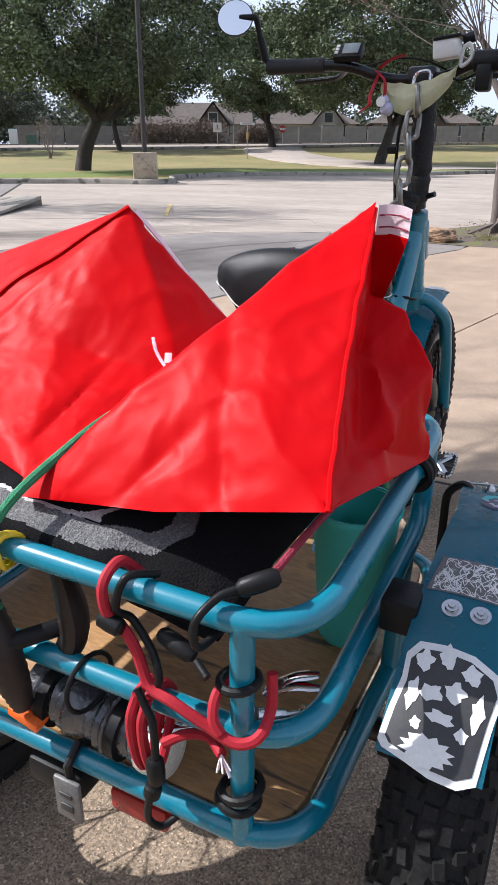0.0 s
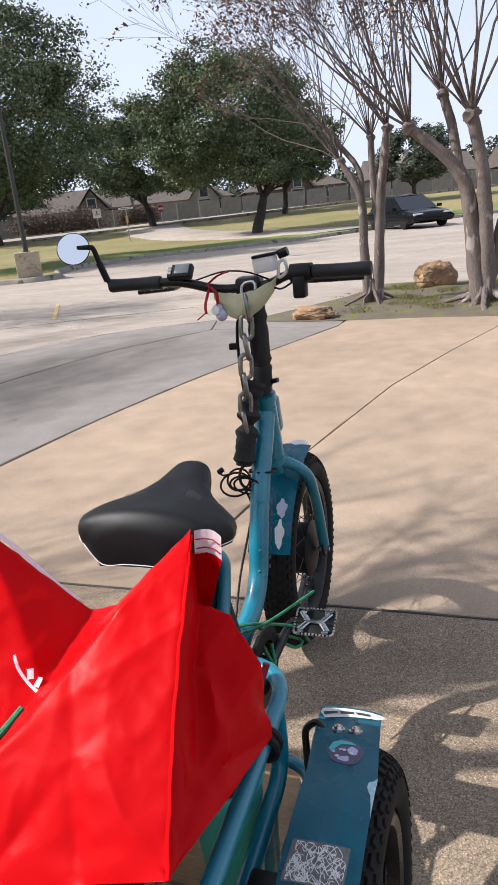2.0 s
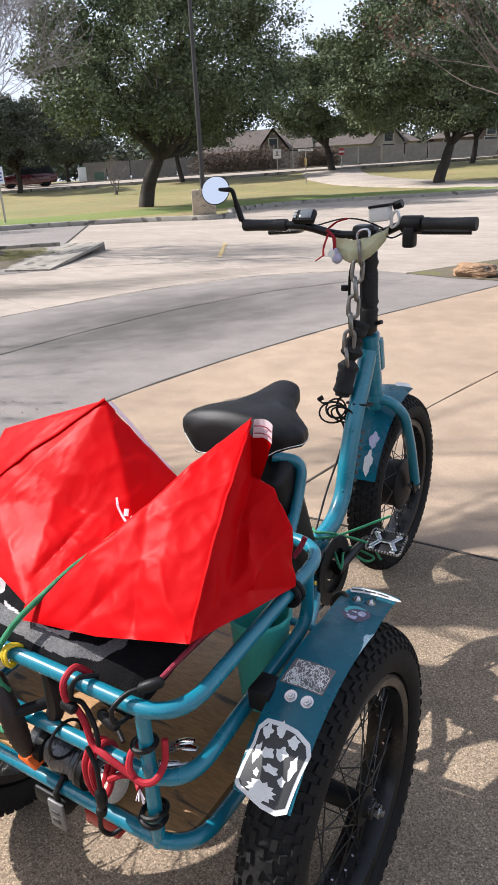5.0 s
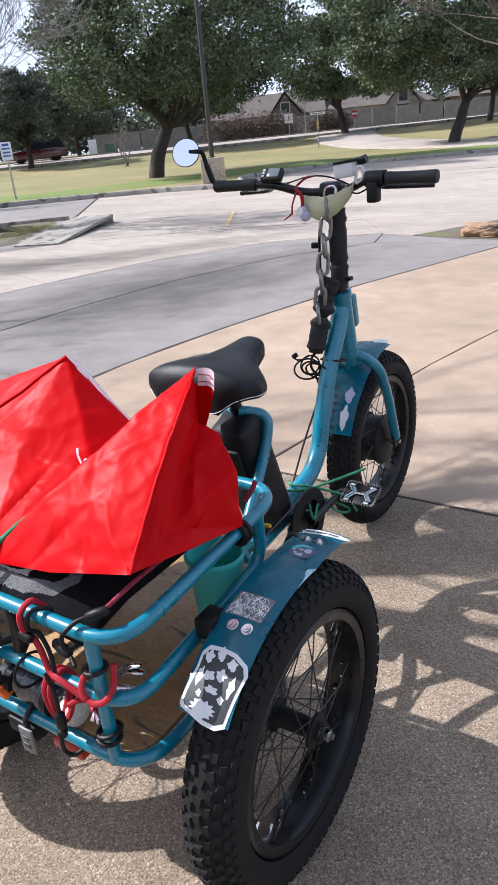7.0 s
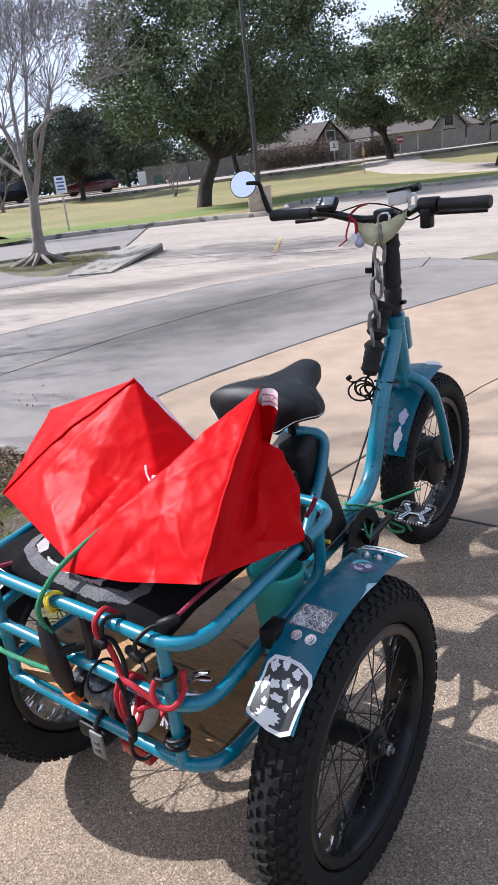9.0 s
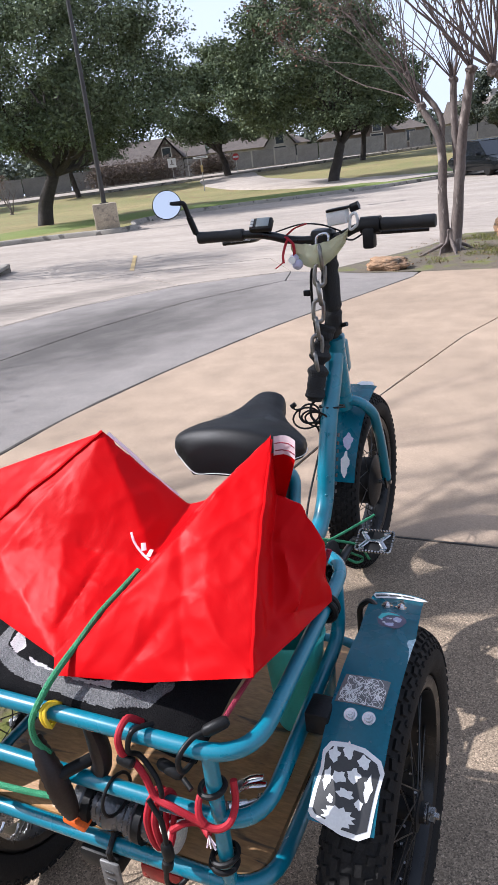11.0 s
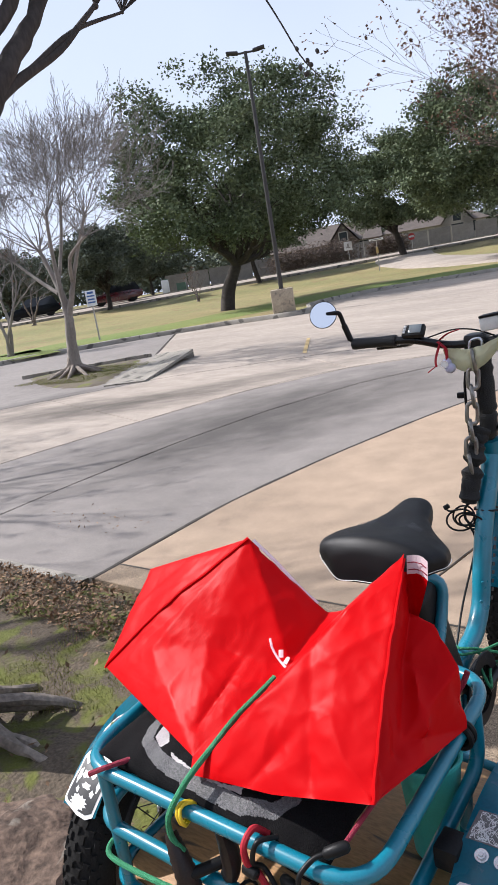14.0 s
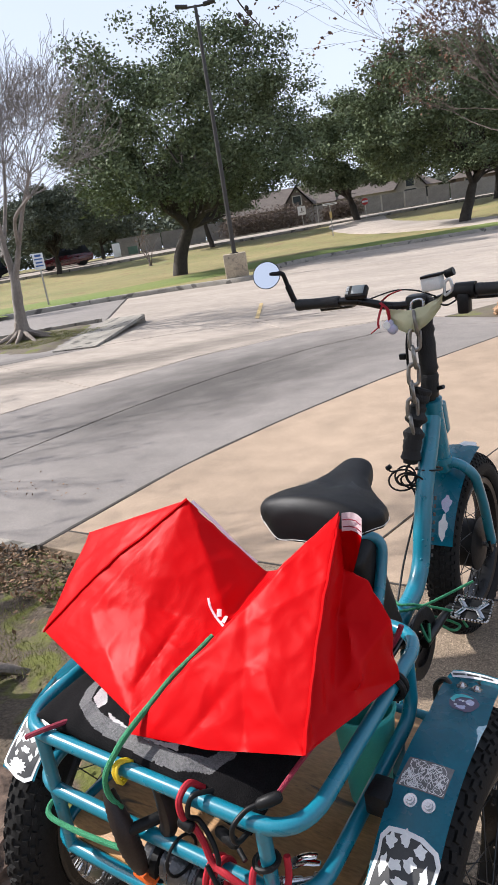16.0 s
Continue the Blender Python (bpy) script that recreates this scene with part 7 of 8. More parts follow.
part("cable_tie", tubes(([(0.03 * math.cos(a / 8 * 2 * math.pi) * 1.25, 0.945 + 0.042 * math.sin(a / 8 * 2 * math.pi), 0.645 - 0.01 * math.sin(a / 8 * 2 * math.pi)) for a in range(8)], 0.003, 6, True)), BLACK, trike)
part("connector", tubes(([(-0.096, 0.875, 0.664), (-0.084, 0.879, 0.672)], 0.007, 8)), BLACK, trike)
part("cable_clip", boxed((0.02, 0.014, 0.016), (-0.052, 0.96, 0.965), 0.003), BLACK, trike)
# bolts and a lettered strip (plain bars) on the main tube
for v, z in ((0.885, 0.585), (0.842, 0.475), (0.818, 0.43)):
    part("frame_bolt", tubes(([(0.014, v - 0.019, z + 0.006), (0.017, v - 0.024, z + 0.007)], 0.004, 8)), TEAL, trike)
for k in range(8):
    z = 0.575 - 0.021 * k
    v = 0.917 - (0.60 - z) * 0.42
    part("lettering", boxed((0.0016, 0.016, 0.010), (0.0240, v + 0.006, z - 0.004), 0.0, Matrix.Rotation(radians(-24), 4, "X")), STICK_BLACK, trike)
# stickers on the front mudguard
for (u, a, ru, ra, mt) in ((0.030, 135, 0.016, 4.2, STICK_PINK), (0.030, 147, 0.014, 6.0, STICK_WHITE), (0.022, 88, 0.030, 4.0, STICK_WHITE)):
    fender_outline(trike, 0.0, ellipse(u, a, ru, ra, 14, 0.22, a), 0.001, mt, "fender_sticker", "", AXLE_F, 0.338)
# ---- cargo and lashings (in the tricycle's own frame) ----
TX, TY, TZ = TRIKE_AT


def loaded(name, bm, mat, label, category, smooth=True, group=""):
    return solo(name, bm, mat, label, category, TRIKE_AT, 0, group, smooth=smooth)


def lashing(name, label, category):
    return thing(name, label, category, TRIKE_AT)


# plywood floor
bm = bmesh.new()
prism(bm, [tuple(p)[:2] for p in rounded([(-0.262, -0.268, 0), (0.262, -0.268, 0), (0.262, 0.25, 0), (-0.262, 0.25, 0)], 0.05, 5, True)], ZB - 0.0065, ZB + 0.0065, 0.003)
board = loaded("plywood_board", bm, [PLYWOOD], "worn varnished plywood floor board in the basket", "board")

# red carrier bag, tied down in the middle
CAGE = dict(A=(0.203, 0.057, 0.918), B=(0.270, -0.229, 0.706), C=(0.293, 0.019, 0.658), D=(-0.034, -0.255, 0.660), E=(0.012, -0.035, 0.728), G=(0.10, 0.098, 0.790),
            H=(0.225, 0.085, 0.665), I=(0.0, 0.15, 0.655), J=(0.12, -0.248, 0.678), K=(-0.056, -0.224, 0.662), Y=(-0.020, -0.125, 0.698), L=(-0.388, -0.115, 0.678), M=(-0.385, 0.045, 0.815),
            N=(-0.128, 0.079, 0.898), O=(-0.33, 0.12, 0.68), P=(0.010, 0.105, 0.757), Q=(0.09, -0.135, 0.795), R=(-0.14, -0.07, 0.754), S=(-0.255, -0.10, 0.735), S1=(0.227, -0.050, 0.845), S2=(0.249, -0.145, 0.774), F1=(0.218, -0.020, 0.770), F2=(0.254, -0.110, 0.712), V=(0.209, 0.040, 0.826), W=(0.248, 0.042, 0.812), X=(0.287, 0.028, 0.757))
bm = bmesh.new()
vs = {k: bm.verts.new(p) for k, p in CAGE.items()}
for f in ("A Q S1", "S1 Q S2", "S2 Q B", "A S1 V", "S1 F1 V", "V F1 W", "S1 S2 F1", "S2 F2 F1", "F1 F2 X", "F1 X W", "S2 B F2", "F2 B C", "F2 C X", "A V G", "V W G", "W H G", "W X H", "X C H", "QJB", "QDJ", "QED", "AEQ", "AGE", "GHI", "EGP", "GIP", "NEP", "NRE", "R E Y", "R Y K", "RKS", "NSR", "SKL", "NLS", "NML", "MOL", "NOM", "NPO", "PIO", "E D Y", "Y D K",
          "LOK", "KOI", "KID", "DIJ", "JIH", "JHC", "JCB"):
    bm.faces.new([vs[k] for k in (f.split() if " " in f else f)])
bmesh.ops.recalc_face_normals(bm, faces=bm.faces[:])
bmesh.ops.subdivide_edges(bm, edges=bm.edges[:], cuts=1, use_grid_fill=True, smooth=0.06)
bmesh.ops.triangulate(bm, faces=bm.faces[:])
for _ in range(4):
    bmesh.ops.subdivide_edges(bm, edges=bm.edges[:], cuts=1, use_grid_fill=True)
bm.normal_update()
base = {v: v.co.copy() for v in bm.verts}
keep = [Vector(CAGE[k]) for k in "ABNLKC"]
for _ in range(3):
    bmesh.ops.smooth_vert(bm, verts=[v for v in bm.verts if min((v.co - k).length for k in keep) > 0.03], factor=0.5, use_axis_x=True, use_axis_y=True, use_axis_z=True)
bm.normal_update()


def along(a, b, t):
    return Vector(CAGE[a]).lerp(Vector(CAGE[b]), t)


# sharp pulled folds: start, end, depth, half-width
FOLDS = [(along("N", "L", 0.52), along("R", "E", 0.35), 0.009, 0.009), (along("N", "L", 0.70), along("R", "E", 0.10), -0.005, 0.012),
         (along("K", "R", 0.25), along("R", "E", 0.5), 0.006, 0.010), (along("N", "L", 0.30), along("N", "P", 0.55), 0.004, 0.012),
         (along("D", "Y", 0.3), along("Q", "A", 0.45), 0.009, 0.009),
         (along("D", "J", 0.3), along("Q", "E", 0.2), -0.006, 0.009), (along("J", "B", 0.4), along("Q", "A", 0.2), 0.007, 0.008),
         (along("J", "D", 0.3), along("Q", "S2", 0.5), 0.006, 0.008), (along("Q", "D", 0.3), along("S1", "A", 0.1), -0.005, 0.010),
         (along("B", "C", 0.12), along("V", "S1", 0.5), 0.020, 0.012), (along("B", "C", 0.5), along("F1", "W", 0.3), -0.014, 0.012),
         (along("X", "C", 0.6), along("F1", "V", 0.1), 0.015, 0.010), (along("W", "X", 0.3), along("F2", "B", 0.2), 0.010, 0.008), (along("A", "V", 0.2), along("F2", "B", 0.2), 0.008, 0.008)]
RIM = [(Vector(CAGE[a]), Vector(CAGE[b])) for a, b in ("LK", "DJ", "JB", "BC", "NM")]


def rim_gap(p):
    best = None
    for a, b in RIM:
        k = max(0.0, min(1.0, (p - a).dot(b - a) / (b - a).length_squared))
        c = a.lerp(b, k)
        if best is None or (p - c).length < best[0]:
            best = ((p - c).length, c)
    return best


for v in bm.verts:
    p = v.co
    soft = noise.noise(p * 9.0)
    fold = 1 - abs(noise.noise(Vector((p.x * 15, p.y * 15, p.z * 9)) + Vector((3, 1, 7))))
    crease = 1 - abs(noise.noise(Vector((p.x * 34, p.y * 34, p.z * 22)) + Vector((1, 8, 2))))
    fine = 1 - abs(noise.noise(Vector((p.x * 30, p.y * 30, p.z * 70)) + Vector((4, 2, 9))))
    dent = 0.0
    for a, b, depth, wide in FOLDS:
        k = max(0.0, min(1.0, (p - a).dot(b - a) / (b - a).length_squared))
        gap = (p - a.lerp(b, k)).length
        if gap < wide * 5:
            dent += 1.25 * depth * math.exp(-gap / wide) * (0.25 + 0.75 * math.sin(math.pi * min(1, 0.12 + k * 0.88)))
    v.co = p + v.normal * (0.0015 * soft + 0.0022 * (fold ** 3 - 0.4) + 0.0010 * (crease ** 4 - 0.25) - dent)
    gap, spot = rim_gap(base[v])
    if gap < 0.024:                 # taut lower hems stay straight
        v.co = v.co.lerp(spot if gap < 0.007 else base[v], 1 - gap / 0.024)
BAG_TREE = BVHTree.FromBMesh(bm)


def on_bag(points, lift=0.002):
    """Points drawn onto the skin of the bag."""
    out = []
    for q in points:
        at, n, _, _ = BAG_TREE.find_nearest(Vector(q))
        out.append(at + n * lift)
    return out


bag = loaded("carrier_bag", bm, RED_BAG, "crumpled shiny red reusable carrier bag tied over a cushion", "bag")


def bag_part(name, bm, mat, label=""):
    return part(name, bm, mat, bag, label)


bag_part("seam", tubes((on_bag(spline([(0.203, 0.052, 0.911), (0.227, -0.05, 0.845), (0.249, -0.145, 0.774), (0.270, -0.229, 0.706)], 10), 0.001), 0.0026, 6, False, True, 0.6)), RED_BAG)
bag_part("seam", tubes((on_bag(spline([(-0.128, 0.077, 0.900), (-0.21, 0.015, 0.835), (-0.31, -0.06, 0.75), (-0.388, -0.115, 0.675)], 10), 0.002), 0.0040, 6, False, True, 0.6)), RED_BAG)
bm = bmesh.new()
for i in range(7):
    t = i / 6
    a = Vector((0.206, 0.058, 0.914)).lerp(Vector((0.243, 0.052, 0.911)), t) + Vector((0, 0.008 * math.sin(t * 3.1), 0.002 * math.sin(t * 3.1)))
    bm.verts.new(a)
    bm.verts.new(a + Vector((-0.001, -0.004, -0.030)))
bm.verts.ensure_lookup_table()
for i in range(6):
    bm.faces.new([bm.verts[k] for k in (2 * i, 2 * i + 1, 2 * i + 3, 2 * i + 2)])
bmesh.ops.solidify(bm, geom=bm.faces[:], thickness=0.003)
for z in (0.904, 0.892):
    bag_part("stitching", tubes(([(0.208, 0.0545, z), (0.218, 0.0575, z + 0.001), (0.230, 0.0565, z), (0.241, 0.0485, z - 0.002)], 0.0009, 6)), FADED_RED, "red stitched line")
bag_part("handle", bm, WHITE_WEB, "pale stitched webbing handle end")
bm = bmesh.new()
for i in range(6):
    t = i / 5
    a = Vector((0.199, 0.052, 0.888)).lerp(Vector((0.243, 0.047, 0.883)), t) + Vector((0, 0.008 * math.sin(t * 3.1), 0))
    b = Vector((0.203, 0.044, 0.812)).lerp(Vector((0.219, 0.042, 0.810)), t) + Vector((0, 0.003 * math.sin(t * 3.1), 0))
    for k in range(4):
        bm.verts.new(a.lerp(b, k / 3) + Vector((0, 0.002 * math.sin(k * 2.0 + i), 0)))
bm.verts.ensure_lookup_table()
for i in range(5):
    for k in range(3):
        bm.faces.new([bm.verts[q] for q in (4 * i + k, 4 * i + k + 1, 4 * i + k + 5, 4 * i + k + 4)])
bmesh.ops.solidify(bm, geom=bm.faces[:], thickness=0.003)
bag_part("strap", bm, RED_BAG)
bag_part("hem", tubes((spline([(-0.122, 0.084, 0.893), (-0.085, 0.094, 0.850), (-0.045, 0.102, 0.800), (-0.012, 0.106, 0.770)], 6), 0.0055, 6, False, True, 0.4)), WHITE_WEB, "white bag hem")


def mark(weights):
    """A run of points on the inner face of the bag's far half, by weights of three corners."""
    n, r, e = (Vector(CAGE[q]) for q in "NRE")
    return on_bag(spline([n * p + r * q + e * (1 - p - q) for p, q in weights], 8), 0.0002)


bag_part("printed_mark", tubes((mark([(0.18, 0.13), (0.11, 0.14), (0.04, 0.11), (-0.02, 0.05)]), 0.0022, 6, False, True, 0.2)), WHITE_WEB, "plain white printed mark")
bag_part("printed_mark", tubes((mark([(0.11, 0.04), (0.05, 0.07)]), 0.0042, 6, False, True, 0.15), (mark([(0.07, -0.02), (0.01, 0.05)]), 0.0050, 6, False, True, 0.15)), WHITE_WEB, "plain white printed mark")

# cushion under the bag
bm = bmesh.new()
W2, D2 = 0.226, 0.146
BAND = [Vector(p) for p in ((-0.150, 0.035), (-0.152, -0.07), (-0.136, -0.104), (-0.09, -0.122), (0.02, -0.129), (0.09, -0.126), (0.130, -0.108), (0.147, -0.080), (0.140, -0.060))]
PALE = [[(-0.136, -0.050), (-0.124, -0.046), (-0.120, -0.066), (-0.098, -0.090), (-0.106, -0.104), (-0.126, -0.094)],
        [(-0.080, -0.104), (-0.03, -0.112), (0.03, -0.114), (0.055, -0.110), (0.088, -0.086), (0.074, -0.106), (0.078, -0.114), (0.02, -0.120), (-0.07, -0.112)]]


def in_outline(x, y, pts):
    hit = False
    for (x0, y0), (x1, y1) in zip(pts, pts[1:] + pts[:1]):
        if (y0 > y) != (y1 > y) and x < x0 + (y - y0) * (x1 - x0) / (y1 - y0):
            hit = not hit
    return hit


rows_t, rows_b = [], []
NX, NY = 260, 170
mats = {}
for side in (1, -1):
    grid = []
    for i in range(NX + 1):
        row = []
        for j in range(NY + 1):
            a, b = i / NX * 2 - 1, j / NY * 2 - 1
            pinch = 1 - 0.05 * (1 - abs(a) ** 2) * 0 - 0.06 * (1 - b * b) * abs(a) ** 6
            x, y = a * W2 * (1 - 0.05 * (1 - a * a) * b * b), b * D2 * (1 - 0.06 * (1 - b * b) * a * a)
            h = 0.037 * (max(0.0, (1 - a ** 4) * (1 - b ** 4))) ** 0.5
            h += (0.006 * noise.noise((x * 12, y * 12, side)) + 0.003 * noise.noise((x * 34, y * 20, side + 4))) * (1 - a ** 4) * (1 - b ** 4)
            sag = 0.032 * max(0.0, min(1.0, (a - 0.35) / 0.5)) * max(0.0, -b - 0.3) + 0.006 * max(0.0, -b) * noise.noise((x * 26, 0, 2))
            row.append(bm.verts.new((x, y, side * h - sag)))
        grid.append(row)
    for i in range(NX):
        for j in range(NY):
            f = bm.faces.new((grid[i][j], grid[i + 1][j], grid[i + 1][j + 1], grid[i][j + 1]))
            if side == -1:
                continue
            c = f.calc_center_median()
            q = Vector((c.x, c.y))
            gap = 1.0
            for p0, p1 in zip(BAND, BAND[1:]):
                k = max(0.0, min(1.0, (q - p0).dot(p1 - p0) / (p1 - p0).length_squared))
                gap = min(gap, (q - p0.lerp(p1, k)).length)
            if gap < 0.0108 + 0.002 * noise.noise((c.x * 60, c.y * 60, 0)):
                f.material_index = 1
            elif any(in_outline(c.x, c.y, pts) for pts in PALE):
                f.material_index = 2
bmesh.ops.remove_doubles(bm, verts=bm.verts[:], dist=0.0003)
bmesh.ops.transform(bm, matrix=Matrix.Translation((-0.022, -0.124, 0.624)) @ Matrix.Rotation(radians(1.5), 4, "X") @ Matrix.Rotation(radians(2), 4, "Y") @ Matrix.Rotation(radians(-2), 4, "Z"), verts=bm.verts[:])
loaded("cushion", bm, [PILLOW, PILLOW_GREY, PILLOW_WHITE], "black cushion with a grey and white knitted band on the basket", "cushion")

# aqua bucket-like tumbler
bm = lathe(bmesh.new(), [(0.0, 0.0), (0.036, 0.0), (0.039, 0.004), (0.052, 0.175), (0.054, 0.178), (0.054, 0.186), (0.050, 0.186), (0.036, 0.008), (0.0, 0.008)], 36, "z", (0.212, 0.035, ZB + 0.007))
tumbler = loaded("plastic_tumbler", bm, AQUA, "tall aqua plastic tumbler standing on the board", "tumbler")
part("rim", lathe(bmesh.new(), [(0.0525, 0.181), (0.0555, 0.181), (0.0562, 0.1845), (0.0555, 0.188), (0.0525, 0.188)], 36, "z", (0.212, 0.035, ZB + 0.007), closed=True), AQUA, tumbler, "rolled aqua rim")

# green cord over the bag
def cord(name, runs, mat, label, r=0.0048, extra=None):
    c = lashing(name, label, "bungee" if name == "bungee" else "rope")
    for pts in runs:
        part("strand", tubes((spline(pts, 8), r, 8)), mat, c)
    return c


cord("bungee", [[(-0.030, -0.300, 0.560), (-0.044, -0.306, 0.585), (-0.044, -0.304, 0.618), (-0.030, -0.286, 0.652), (-0.018, -0.262, 0.676)]
     + on_bag([(-0.018, -0.215, 0.700), (-0.012, -0.165, 0.710), (-0.004, -0.110, 0.720), (0.004, -0.072, 0.735)], 0.004)],
     GREEN_CORD, "green woven elastic cord pulled over the bag")
ring = [(-0.027 + 0.004 * math.sin(k), -0.285 + 0.0165 * math.cos(2 * math.pi * k / 14), ZT + 0.0165 * math.sin(2 * math.pi * k / 14)) for k in range(14)]
loaded("yellow_band", tubes((ring, 0.0032, 8, True), ([(q[0] + 0.006, q[1], q[2]) for q in ring], 0.0028, 8, True)), YELLOW, "yellow band round the top rail", "band")
cord("bungee", [[(-0.205, -0.262, 0.484), (-0.230, -0.270, 0.478), (-0.240, -0.288, 0.470), (-0.228, -0.302, 0.463), (-0.18, -0.304, 0.462), (-0.10, -0.303, 0.468), (-0.03, -0.300, 0.474)]], GREEN_CORD, "green cord looped on the corner post")
cord("bungee", [[(-0.225, -0.305, 0.628), (-0.20, -0.285, 0.636), (-0.16, -0.24, 0.64), (-0.11, -0.21, 0.65)]], FADED_RED, "faded red cord hooked on the top rail", 0.0045)
cord("bungee", [[(0.245, 0.100, 0.655), (0.254, 0.108, 0.672), (0.260, 0.116, 0.690)], ], FADED_RED, "faded red cord at the basket front", 0.005)
cord("bungee", [[(0.05, 0.66, 0.335), (0.10, 0.60, 0.32), (0.06, 0.72, 0.31), (0.105, 0.80, 0.25), (0.10, 0.74, 0.27), (0.03, 0.70, 0.345)],
                      [(-0.03, 0.70, 0.355), (0.0, 0.665, 0.368), (0.04, 0.69, 0.36), (0.10, 0.78, 0.30), (0.12, 0.82, 0.235)],
                      [(-0.03, 0.66, 0.35), (0.0, 0.64, 0.362), (0.05, 0.70, 0.355), (0.13, 0.86, 0.355)]], GREEN_CORD, "green elastic cord tangled round the frame by the crank", 0.0038)

cord("bungee", [[(0.13, 0.135, 0.585), (0.17, 0.148, 0.578), (0.22, 0.155, 0.572), (0.258, 0.155, 0.576)]], YELLOW, "yellow cord behind the tumbler", 0.004)

# the red rope lashed round the corner post, with hooks
red = cord("red_rope", [
    [(0.112, -0.262, 0.622), (0.104, -0.280, 0.642), (0.102, -0.302, 0.632), (0.106, -0.306, 0.608), (0.118, -0.300, 0.590), (0.132, -0.302, 0.572), (0.146, -0.306, 0.545), (0.172, -0.308, 0.538), (0.204, -0.304, 0.522), (0.228, -0.302, 0.514), (0.244, -0.292, 0.520), (0.246, -0.274, 0.536), (0.243, -0.266, 0.566)],
    [(0.204, -0.270, 0.552), (0.203, -0.292, 0.545), (0.206, -0.302, 0.530), (0.214, -0.304, 0.520)]]
    + [[(x, -0.300, 0.522), (x - 0.002, -0.309, 0.500), (x - 0.001, -0.307, 0.462), (x, -0.298, 0.436), (x + 0.001, -0.285, 0.440), (x, -0.268, 0.470), (x, -0.262, 0.500), (x + 0.001, -0.280, 0.524), (x, -0.300, 0.522)] for x in (0.127, 0.139)]
    + [[(0.142, -0.285, 0.458), (0.162, -0.278, 0.472), (0.185, -0.276, 0.478), (0.206, -0.288, 0.478)]], RED_CORD, "red braided rope lashed round the corner post", 0.0050)
cord("red_rope", [[(0.235, -0.262, 0.652), (0.245, -0.20, 0.668), (0.255, -0.13, 0.678)]], FADED_RED, "thin red cord stretched to a hook", 0.0035)
part("frayed_end", tubes(*[([(0.205, -0.288, 0.478), (0.212 + 0.007 * math.cos(k), -0.296 + 0.005 * math.sin(k), 0.466 + 0.003 * (k % 3))], 0.0010, 4) for k in range(10)]), WHITE_WEB, red, "frayed pale fibres")


def hook(at, pts, barrel, label="black plastic-coated cord hook"):
    h = lashing("cord_hook", label, "hook")
    part("hook_wire", tubes((spline(pts, 8), 0.0037, 10)), BLACK, h)
    a, b = Vector(barrel[0]), Vector(barrel[1])
    part("ferrule", tubes(([a, a.lerp(b, 0.12), a.lerp(b, 0.5), a.lerp(b, 0.88), b], [0.005, 0.0080, 0.0086, 0.0080, 0.005], 14)), BLACK, h)
    return h


hook(0, [(0.20, -0.262, 0.600), (0.193, -0.300, 0.598), (0.193, -0.305, 0.625), (0.203, -0.285, 0.640), (0.218, -0.270, 0.645)], [(0.215, -0.275, 0.645), (0.243, -0.255, 0.655)])
hook(0, [(0.135, -0.268, 0.632), (0.122, -0.296, 0.640), (0.115, -0.304, 0.612), (0.122, -0.292, 0.596), (0.145, -0.298, 0.575), (0.155, -0.304, 0.555), (0.150, -0.302, 0.538)], [(0.098, -0.306, 0.600), (0.122, -0.306, 0.594)])
hook(0, [(0.185, -0.292, 0.575), (0.200, -0.30, 0.570)], [(0.145, -0.285, 0.585), (0.182, -0.29, 0.577)])
hook(0, [(0.132, -0.305, 0.535), (0.142, -0.308, 0.520), (0.150, -0.310, 0.505), (0.152, -0.312, 0.462), (0.150, -0.308, 0.448)], [(0.151, -0.312, 0.470), (0.152, -0.312, 0.440)])
hook(0, [(0.148, -0.308, 0.440), (0.142, -0.312, 0.415), (0.138, -0.310, 0.385), (0.145, -0.300, 0.368), (0.155, -0.285, 0.372)], [(0.146, -0.309, 0.432), (0.144, -0.311, 0.418)])


def ring_round(name, centre, r, axis, mat, label, wire=0.0036, tilt=0.0, n=20):
    pts = []
    for k in range(n):
        a = 2 * math.pi * k / n
        c, s = r * math.cos(a), r * math.sin(a)
        pts.append({"z": (centre[0] + c, centre[1] + s, centre[2] + tilt * c), "x": (centre[0] + tilt * c, centre[1] + c, centre[2] + s), "y": (centre[0] + c, centre[1] + tilt * c, centre[2] + s)}[axis])
    return loaded(name, tubes((pts, wire, 8, True)), mat, label, "cord")


ring_round("elastic_loop", (0.219, VB, 0.560), 0.0165, "z", BLACK, "black elastic loop on the corner post", 0.004, 0.12)
ring_round("elastic_loop", (0.221, VB, 0.440), 0.018, "z", BLACK, "black elastic loop on the corner post", 0.004, 0.2)
ring_round("elastic_loop", (0.219, VB - 0.002, 0.428), 0.018, "z", BLACK, "black elastic loop on the corner post", 0.004, -0.1)
ring_round("elastic_loop", (0.053, VB + 0.002, 0.488), 0.030, "x", BLACK, "black elastic loop round the middle rail", 0.0026, 0.1)
ring_round("rubber_band", (UW, 0.022, 0.636), 0.018, "y", BLACK, "black rubber band round the side rail", 0.0055)
ring_round("rubber_band", (UW, 0.034, 0.637), 0.018, "y", BLACK, "black rubber band round the side rail", 0.0055)

# multi-tool, pliers and a crinkled roll held behind the middle rail
roll = bmesh.new()
tube(roll, spline([(-0.032, -0.262, 0.440), (0.04, -0.262, 0.434), (0.112, -0.262, 0.428)], 14), [0.029 + 0.003 * math.sin(i * 0.7) + 0.002 * math.sin(i * 2.9) for i in range(29)], 18)
